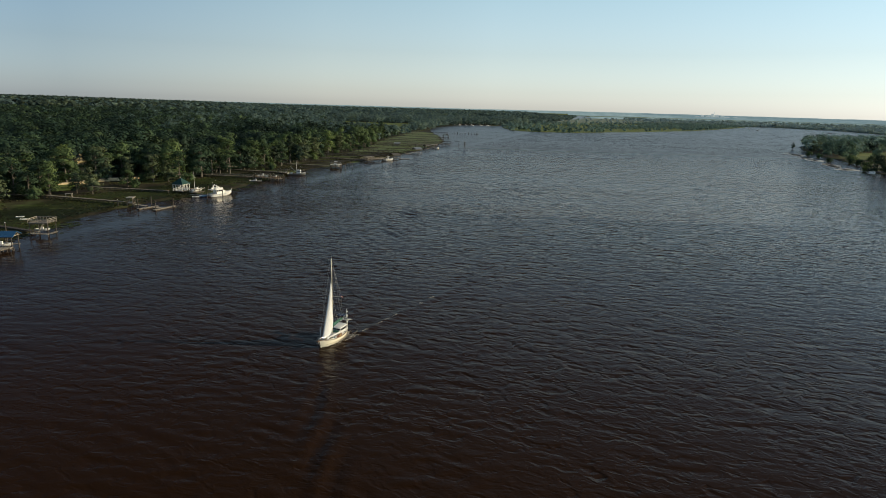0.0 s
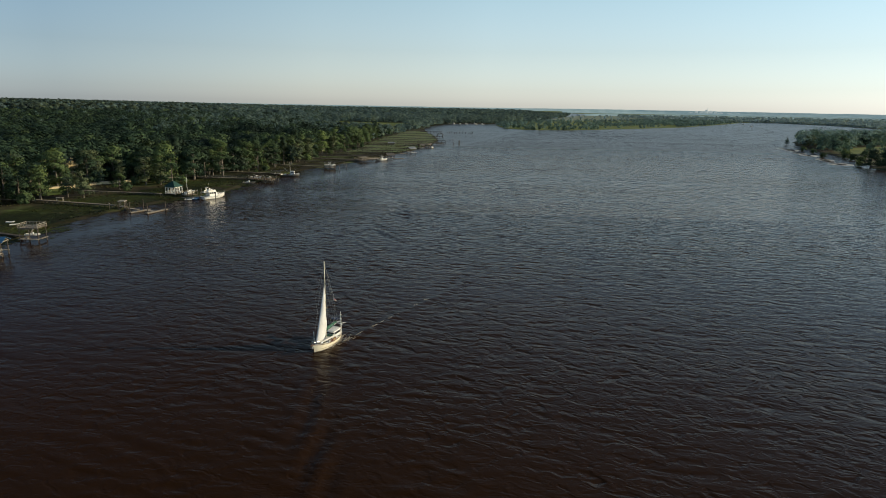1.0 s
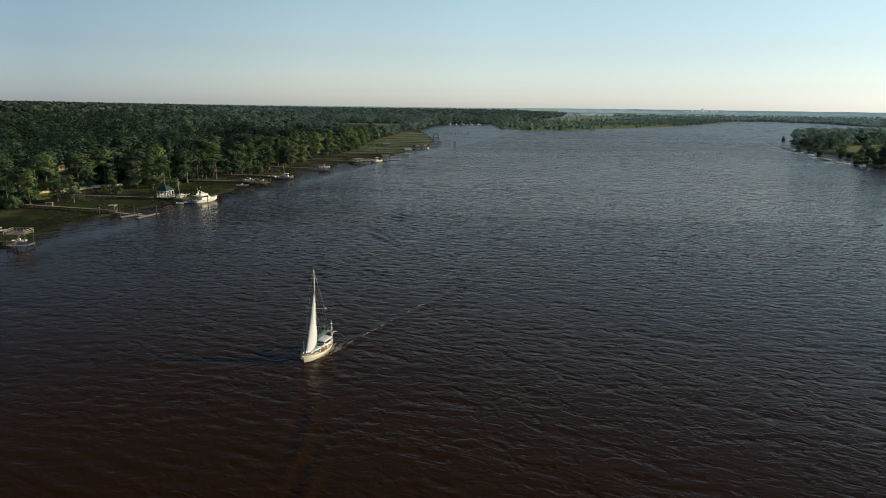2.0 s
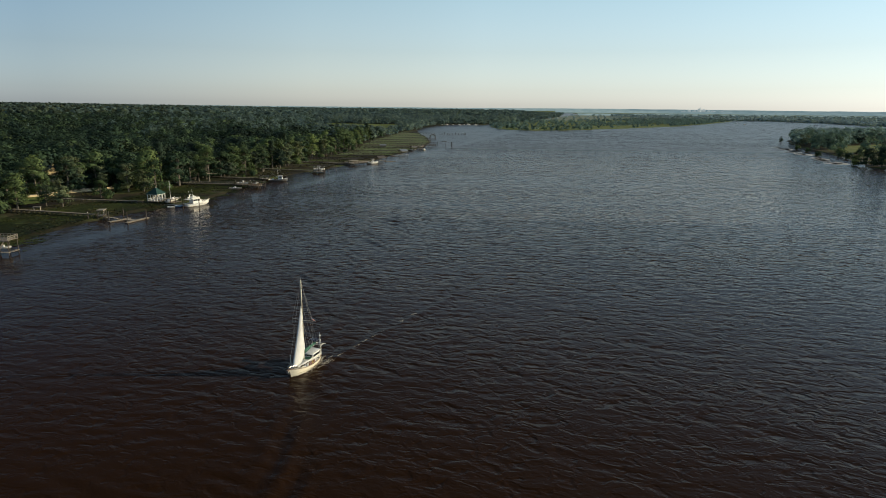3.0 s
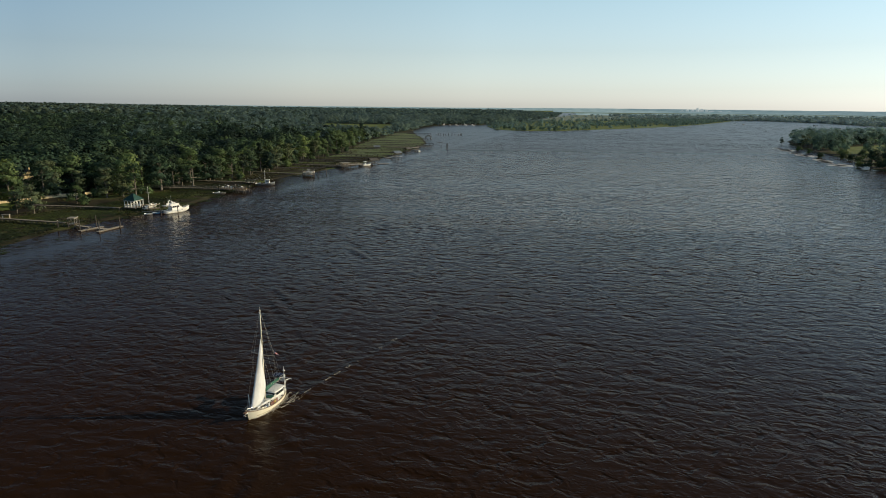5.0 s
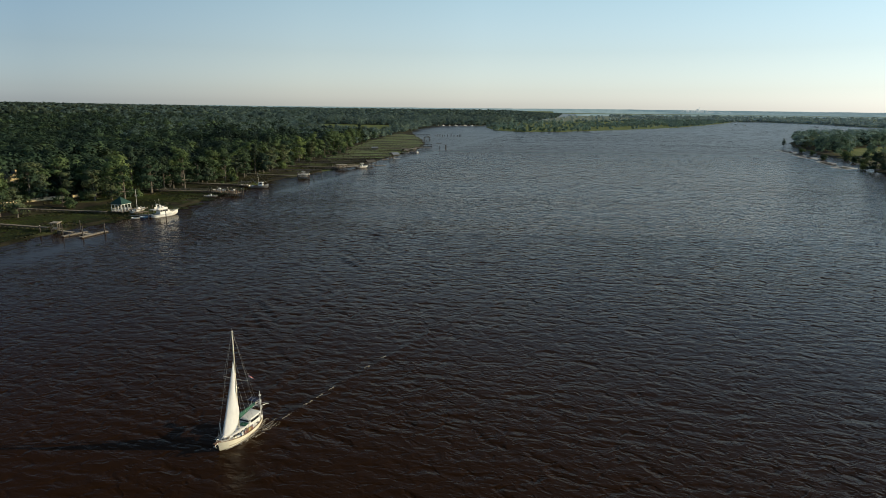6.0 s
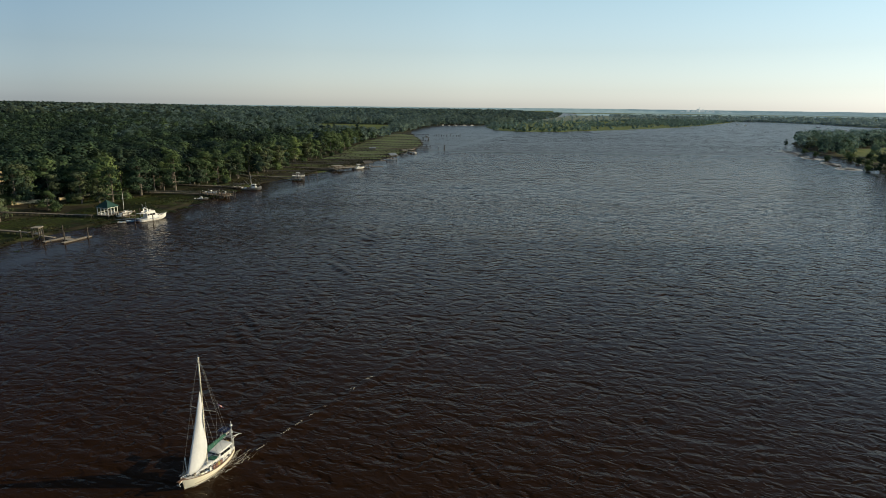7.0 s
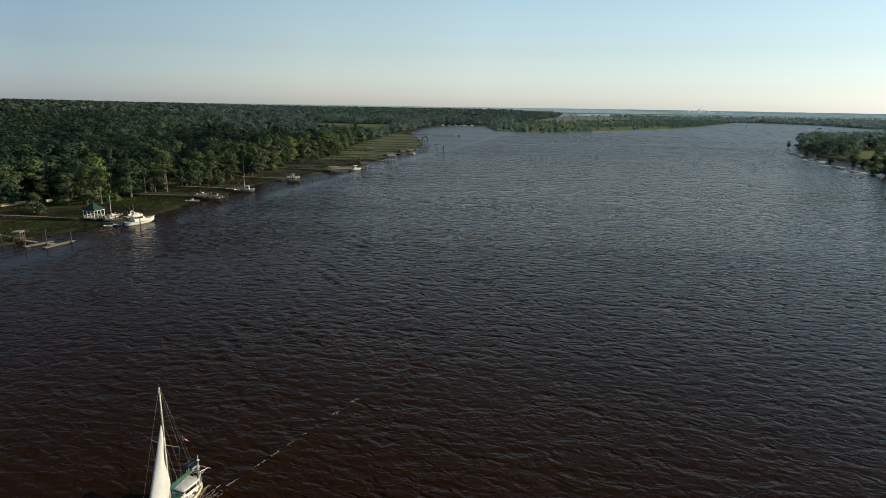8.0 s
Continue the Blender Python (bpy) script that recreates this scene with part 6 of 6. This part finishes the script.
def boathouse(x, y, rz, sx, sy, roof, label):
    e = thing("boathouse", x, y, 0, rz, label, "boathouse", "open boathouses")
    for px in (-sx / 2, 0, sx / 2):
        for py in (-sy / 2, sy / 2):
            shared("post", POST_TALL, e, pose(px, py, 0.2))
    for s in (1, -1):
        part("beam", boxes(((0, s * sy / 2, 3.62), (sx + 0.6, 0.18, 0.28)), bevel=0.02), PALE_WOOD, e)
    bm = bmesh.new()
    gable_roof(bm, sx + 1.4, sy + 1.4, 3.7, 3.7 + sy * 0.30)
    rf = part("roof", bm, roof, e)
    bm = bmesh.new()
    for i in range(int(sx / 0.8)):
        px = -sx / 2 + 0.8 * i
        for s in (1, -1):
            tube(bm, (px, s * (sy / 2 + 0.72), 3.86), (px, 0, 3.9 + sy * 0.30), 0.03, seg=4)
    part("roof_seam", bm, roof, rf)
    for px in (sx / 2 + 0.2, -sx / 2 - 0.2):
        bm = tubes(((px, -sy / 2, 3.7), (px, sy / 2, 3.7), 0.09), ((px, -sy / 2, 3.7), (px, 0, 3.65 + sy * 0.3), 0.08), ((px, sy / 2, 3.7), (px, 0, 3.65 + sy * 0.3), 0.08), ((px, 0, 3.7), (px, 0, 3.65 + sy * 0.3), 0.07), seg=5)
        part("gable_truss", bm, PALE_WOOD, e)
    part("deck", boxes(((0, -sy / 2 - 0.6, 0.95), (sx, 1.2, 0.12)), bevel=0.02), PALE_WOOD, e)
    part("deck", boxes(((0, sy / 2 + 0.4, 0.95), (sx, 0.9, 0.12)), bevel=0.02), PALE_WOOD, e)
    for s in (1, -1):
        part("cross_brace", tubes(((s * sx / 2, -sy / 2, 0.4), (s * sx / 2, -sy / 2 - 1.3, 1.0), 0.06), seg=5), PALE_WOOD, e)
    return e


boathouse(-123.0, 150.2, 14, 6.0, 3.6, BLUE_ROOF, "open boathouse with a blue metal roof on posts")
small_boat(-123.2, 150.2, 0.9, 14, 5.2, GELCOAT, "white open boat kept under a blue roof")
small_boat(-147.6, 189.0, 0.5, 15, 2.5, GELCOAT, "small white skiff drawn up on the marsh", False)
small_boat(-143.4, 185.4, 0.5, 30, 2.7, GELCOAT, "small white skiff drawn up on the marsh", False)
walkway((-120.2, 149.6), (-121.4, 142.0), 1.5, 1.0, "pale cross-braced timber landing in front of a boathouse", False, 1.9, PALE_WOOD)
piling(-125.0, 154.4, 6.2)

# the brown dock with two lifts
walkway((-158, 310.0), (-114.0, 308.6), 1.6, 1.3, "long dark timber boardwalk under the trees", True)
boat_lift(-109.4, 308.0, -20, 6.0, 4.0, 1.2, "none", "reddish timber boat lift frame", height=2.8)
boat_lift(-101.8, 305.0, -20, 6.0, 4.2, 1.2, "none", "reddish timber boat lift frame", height=2.9)
for x, y, a in ((-109.4, 308.0, -20), (-101.8, 305.0, -20)):
    e = thing("lift_rail", x, y, 0, a, "reddish new timber rails on a boat lift", "railing", "lift rails")
    part("rail", boxes(((0, 2.1, 1.9), (6.2, 0.12, 0.16)), ((0, -2.1, 1.9), (6.2, 0.12, 0.16)), ((0, -2.1, 1.5), (6.2, 0.10, 0.30))), RED_WOOD, e)
    for px in (-3.0, -1.5, 0.0, 1.5, 3.0):
        for py in (-2.1, 2.1):
            part("baluster", boxes(((px, py, 1.45), (0.14, 0.14, 1.1))), RED_WOOD, e)
small_boat(-109.2, 308.0, 1.4, -14, 6.2, GELCOAT, "white open boat raised on a reddish timber lift")
small_boat(-101.6, 305.2, 1.4, -22, 5.6, RED_WOOD, "tan open boat raised on a reddish timber lift")
small_boat(-109.5, 298.0, 0.0, 5, 6.0, GREY_METAL, "grey open boat lying off the dock", True)
for x, y in ((-113.4, 305.4), (-106.6, 311.5), (-97.8, 306.8), (-98.6, 301.6), (-103.2, 302.4)):
    piling(x, y, 2.9)


def trawler(x, y, rz):
    e = thing("fishing_boat", x, y, 0, rz, "old grey-green fishing boat with a mast and wheelhouse", "fishing boat")
    bm = bmesh.new()
    rings = []
    for px, b, sh, rise in ((-4.8, 1.3, 1.1, 0.1), (-3, 1.55, 0.95, 0), (0, 1.6, 1.0, 0), (2.5, 1.35, 1.35, 0.1), (4.0, 0.75, 1.7, 0.4), (5.0, 0.05, 2.0, 1.0)):
        half = [(px, b, sh), (px, b * 0.93, sh * 0.4 + 0.1), (px, b * 0.6, -0.3 + rise), (px, 0, -0.5 + rise)]
        rings.append(half + [(q, -r, t) for q, r, t in half[-2::-1]])
    loft(bm, rings, caps=False, closed=False)
    bm.verts.ensure_lookup_table()
    bm.faces.new([bm.verts[i] for i in range(7)])
    part("hull", bm, GREY_METAL, e, "", True)
    part("deck", boxes(((-0.6, 0, 0.80), (7.8, 2.6, 0.08))), TIMBER, e)
    house = part("wheelhouse", boxes(((1.4, 0, 1.9), (2.0, 1.9, 2.1)), bevel=0.06), WHITE, e)
    for s in (1, -1):
        part("window", boxes(((1.4, s * 0.96, 2.35), (1.4, 0.04, 0.5))), DARK_GLASS, house)
    part("windscreen_pane", boxes(((2.41, 0, 2.35), (0.04, 1.5, 0.5))), DARK_GLASS, house)
    part("mast", tubes(((0.1, 0, 0.8), (0.1, 0, 7.6), 0.12, 0.07)), WHITE, e)
    part("derrick", tubes(((0.1, 0, 1.6), (-3.2, 0, 4.6), 0.07, 0.05)), GREY_METAL, e)
    for a, b in (((0.1, 0, 7.3), (4.8, 0, 2.0)), ((0.1, 0, 7.3), (-4.6, 0, 1.1)), ((0.1, 0, 7.3), (-3.2, 0, 4.6))):
        part("stay", tubes((a, b, 0.02), seg=4), WIRE, e)
    part("winch", tubes(((-1.4, -0.5, 1.15), (-1.4, 0.5, 1.15), 0.28), seg=10), RUST, e)
    part("fish_box", boxes(((-2.8, 0.4, 1.1), (0.9, 0.7, 0.5)), bevel=0.03), GELCOAT, e)
    part("fish_box", boxes(((-3.0, -0.6, 1.05), (0.7, 0.6, 0.4)), bevel=0.03), GELCOAT, e)


trawler(-98.8, 331.0, 4)
boat_lift(-106.5, 333.5, 0, 5.0, 4.0, 1.1, "none", "old dark timber lift beside a fishing boat", height=2.6)
walkway((-140, 338.0), (-108.5, 334.5), 1.5, 1.2, "dark timber boardwalk over the marsh")

# next lift along the shore
boat_lift(-86.8, 373.0, 8, 6.0, 4.4, 1.0, "none", "timber boat lift holding a raised boat", height=3.4)
small_boat(-86.6, 373.0, 1.7, 10, 6.6, GELCOAT, "white open boat with a canopy raised on a lift", True, True)
walkway((-124, 383.0), (-90.0, 374.5), 1.5, 1.2, "dark timber boardwalk over the marsh")
piling(-80.4, 371.0, 3.0)
piling(-78.6, 383.0, 3.2)
piling(-82.2, 368.4, 2.6)

# white-decked dock with boats
walkway((-114, 430.0), (-78.0, 422.0), 1.5, 1.4, "dark timber boardwalk over the marsh")
walkway((-79.5, 420.5), (-65.5, 431.6), 4.0, 1.7, "wide pale-topped timber pier head on dark posts", True, 3.0, PALE_WOOD)
boat_lift(-74.5, 420.2, 38, 5.6, 4.0, 1.4, "flat", "timber boat lift with a pale flat roof", PALE_WOOD, 3.4)
small_boat(-63.6, 435.4, 0.0, 40, 8.6, GELCOAT, "white motor boat moored at a pier head", True, True)
boat_lift(-60.0, 447.0, 40, 5.6, 4.4, 1.2, "gable", "small timber boathouse with a dark roof", DARK_ROOF, 3.0)
float_dock((-57.5, 450.0), (-50.0, 453.0), 2.0, "dark floating dock at the marsh edge")
boathouse(-49.7, 504.0, 45, 5.6, 5.0, GREY_METAL, "open boathouse with a grey metal roof on posts")
for (x, y), (x2, y2) in (((-114, 400), (-84, 404)), ((-114, 444), (-72, 450)), ((-114, 458), (-67, 465.5)), ((-110, 482.6), (-60, 479.4)), ((-106, 504.5), (-52.5, 504.6)), ((-103, 534), (-50, 533)),
                         ((-100, 571.5), (-49, 572)), ((-109, 639), (-27, 629.6)), ((-110, 669), (-28.2, 657.2)), ((-109, 700), (-38, 694)), ((-109, 758), (-34.5, 738)), ((-112, 806), (-52, 800)), ((-110, 884), (-41.5, 867))):
    walkway((x, y), (x2, y2), 1.9, 1.9, "long narrow dark boardwalk over the marsh", False, 4.0, DARK_TIMBER)
float_dock((-58.5, 497.5), (-53.8, 500.5), 2.0, "dark floating dock at the marsh edge")
walkway((-112, 603.4), (-40.2, 594.3), 1.6, 1.5, "long narrow boardwalk over the marsh", True)
boat_lift(-41.0, 575.0, 70, 7.0, 4.4, 1.2, "flat", "timber boat lift with a pale flat roof", PALE_WOOD, 3.0)
boat_lift(-46.0, 556.0, 70, 6.0, 4.4, 1.2, "gable", "timber boathouse with a dark roof", DARK_ROOF, 3.0)
small_boat(-36.5, 566.0, 0.0, 75, 7.0, GELCOAT, "white motor boat moored beside a lift", True)
walkway((-42, 612.0), (-28.0, 611.0), 5.0, 1.8, "square dark timber pier head on posts", True, 3.5)
walkway((-41, 596.0), (-40.0, 612.0), 1.6, 1.6, "timber boardwalk joining two pier heads")
boathouse(-38.5, 752.0, 85, 7.0, 6.0, DARK_ROOF, "open boathouse with a dark roof on posts")


def marsh_shed(x, y, rz):
    e = thing("marsh_shed", x, y, 0.4, rz, "small pale-roofed shed standing in the marsh", "shed")
    part("wall", boxes(((0, 0, 0.9), (5.4, 3.0, 1.8)), bevel=0.03), TIMBER, e)
    bm = bmesh.new()
    gable_roof(bm, 6.2, 3.9, 1.75, 2.7)
    part("roof", bm, GREY_METAL, e)


marsh_shed(-77.5, 594.0, 10)
for i, (x, y) in enumerate([(-34, 862), (-31, 858), (-27.5, 859), (-23.8, 853), (-21, 858), (-17, 855), (-12.4, 857), (-8.5, 855), (-4, 858), (-1, 854), (0.6, 857)]):
    piling(x, y, 1.6 + 1.6 * abs(math.sin(i * 2.3)), "old broken pile of a ruined jetty", 0.45)
piling(-18.0, 597.7, 4.2, r=0.30)
piling(-12.3, 606.4, 5.6, r=0.30)
piling(-13.0, 607.4, 5.2, r=0.30)
float_dock((-26, 700.0), (-20, 701.0), 2.0, "small dark float lying off the piers")

# garden walls and the house among the trees
def garden_wall(pts, h, label):
    e = thing("garden_wall", *pts[0], 0, 0, label, "garden wall", "buff garden walls")
    o = Vector((*pts[0], 0))
    for a, b in zip(pts, pts[1:]):
        d = Vector((b[0] - a[0], b[1] - a[1], 0))
        mid, rz = (Vector((*a, 0)) + Vector((*b, 0))) / 2 - o, math.degrees(math.atan2(d.y, d.x))
        part("wall_panel", boxes(((mid.x, mid.y, 0.3 + h / 2), (d.length - 0.06, 0.35, h)), rz=rz, bevel=0.03), BUFF, e)
        part("coping", boxes(((mid.x, mid.y, 0.34 + h), (d.length, 0.5, 0.12)), rz=rz, bevel=0.02), PALE_WOOD, e)
        part("pier", boxes(((a[0] - o.x, a[1] - o.y, 0.45 + h / 2), (0.5, 0.5, h + 0.3)), rz=rz, bevel=0.03), BUFF, e)


garden_wall([(-183, 259), (-179.4, 263), (-177.6, 270)], 1.4, "low buff garden wall behind the marsh")
garden_wall([(-176.4, 274), (-172.3, 280.3), (-167.1, 284.5)], 1.4, "low buff garden wall behind the marsh")
garden_wall([(-165.5, 287), (-164.4, 294), (-161.0, 301)], 1.2, "low buff garden wall half hidden by trees")


def lawn():
    bm = bmesh.new()
    ring = [(-203, 300), (-198, 282), (-190, 262), (-181, 246), (-174, 240), (-168, 248), (-180, 265), (-177, 280), (-186, 296)]
    bm.faces.new([bm.verts.new((x, y, 0.80)) for x, y in ring])
    got = bmesh.ops.extrude_face_region(bm, geom=bm.faces[:])
    bmesh.ops.translate(bm, verts=[v for v in got["geom"] if isinstance(v, bmesh.types.BMVert)], vec=(0, 0, 0.06))
    bmesh.ops.recalc_face_normals(bm, faces=bm.faces)
    me = bpy.data.meshes.new("lawn")
    bm.to_mesh(me)
    bm.free()
    me.materials.append(MEADOW)
    tagged(new("lawn", me), "mown green lawn between the trees", "lawn", kind="structure")


lawn()


def house(x, y, rz):
    e = thing("house", x, y, 0.6, rz, "pale buff two-storey house half hidden by trees", "house")
    part("wall", boxes(((0, 0, 3.0), (12, 8, 6.0)), bevel=0.05), BUFF, e)
    bm = bmesh.new()
    gable_roof(bm, 13, 9.4, 5.9, 9.2, 0.2)
    roof = part("roof", bm, DARK_ROOF, e)
    part("chimney", boxes(((3.6, 0.6, 9.0), (0.9, 0.9, 2.2)), bevel=0.04), BUFF, roof)
    for ends in ((5.7, 5.98), (-5.98, -5.7)):
        bm = bmesh.new()
        loft(bm, [[(px, -3.95, 6.0), (px, 3.95, 6.0), (px, 0, 8.9)] for px in ends])
        part("gable", bm, BUFF, e)
    for wx in (-4, -1.4, 1.4, 4):
        for wz in (1.7, 4.4):
            for s in (1, -1):
                wdw = part("window", boxes(((wx, s * 4.02, wz), (1.1, 0.10, 1.5))), WHITE, e)
                part("pane", boxes(((wx, s * 4.06, wz), (0.9, 0.08, 1.3))), DARK_GLASS, wdw)
    for wy in (-2, 2):
        for wz in (1.7, 4.4):
            wdw = part("window", boxes(((6.02, wy, wz), (0.10, 1.1, 1.5))), WHITE, e)
            part("pane", boxes(((6.06, wy, wz), (0.08, 0.9, 1.3))), DARK_GLASS, wdw)
    part("porch", boxes(((0, -5.2, 0.3), (9, 2.4, 0.5)), ((0, -5.2, 2.9), (9.4, 2.7, 0.2))), WHITE, e)


house(-203, 303, -40)

# ---- far boats, marina and the far town ----
for i in range(12):
    x = -46 + 6.4 * i + 3.0 * math.sin(i * 2.7)
    small_boat(x, 1262 + 9 * math.sin(i * 1.9), 0.0, 80 + 60 * math.sin(i * 3), 6.5 + 2.5 * math.sin(i * 4.1), GELCOAT, "white boat moored in a far marina", True, i % 2 == 0, "marina boats", "moored_boat")
walkway((-40, 1271.0), (30.0, 1277.0), 2.4, 1.5, "far marina pier crowded with white boats", False, 9.0, PALE_WOOD, False)
for x, y, a, lab in ((706, 1658, 200, "white motor boat under way far off"), (664, 1514, 205, "white motor boat under way far off"), (823, 1499, 160, "dark motor boat under way far off")):
    small_boat(x, y, 0.0, a, 9.0, GELCOAT if a > 180 else PILING, lab, True, False, "motor boats under way", "motor_boat")


def far_wake(x, y, rz, ln):
    bm = bmesh.new()
    rng = np.random.default_rng(int(x))
    for i in range(40):
        u = rng.random()
        c = Vector((-6 - ln * u, rng.normal(0, 0.4 + 2.2 * u), 0.05))
        r = rng.uniform(0.6, 1.6)
        vs = [bm.verts.new(c + Vector((r * 2.4 * math.cos(q), r * 0.7 * math.sin(q), 0.0))) for q in (0.2, 1.3, 2.4, 3.5, 4.6, 5.7)]
        bm.faces.new(vs)
    me = bpy.data.meshes.new("boat_wake")
    bm.to_mesh(me)
    bm.free()
    me.materials.append(FOAM)
    ob = new("boat_wake", me)
    ob.matrix_world = pose(x, y, 0, 0, 0, rz)
    tagged(ob, "white foam behind a far motor boat", "foam", kind="stuff")


far_wake(706, 1658, 200, 50)
far_wake(664, 1514, 205, 40)


def far_block(x, y, wd, dp, h, label):
    e = thing("far_building", x, y, 0.5, -20, label, "tower block", "far town")
    part("wall", boxes(((0, 0, h / 2), (wd, dp, h)), bevel=0.4), FAR_CITY, e)
    part("roof_box", boxes(((wd * 0.1, 0, h + 1.2), (wd * 0.4, dp * 0.5, 2.4))), FAR_CITY, e)


for i, (dx, wd, h) in enumerate(((-110, 26, 13), (-78, 18, 20), (-48, 22, 16), (-22, 14, 29), (4, 24, 24), (34, 16, 18), (62, 30, 14), (110, 26, 13), (160, 22, 11))):
    far_block(1480 + dx * 0.94, 3960 - dx * 0.34, wd, 18, h, "tower block on the far horizon, paled by painted haze")
far_stack = thing("chimney_stack", 1472, 3975, 0.5, 0, "tall slim industrial stack on the far horizon", "chimney stack")
part("shaft", tubes(((0, 0, 0), (0, 0, 42), 2.2, 1.3), seg=10), FAR_CITY, far_stack)
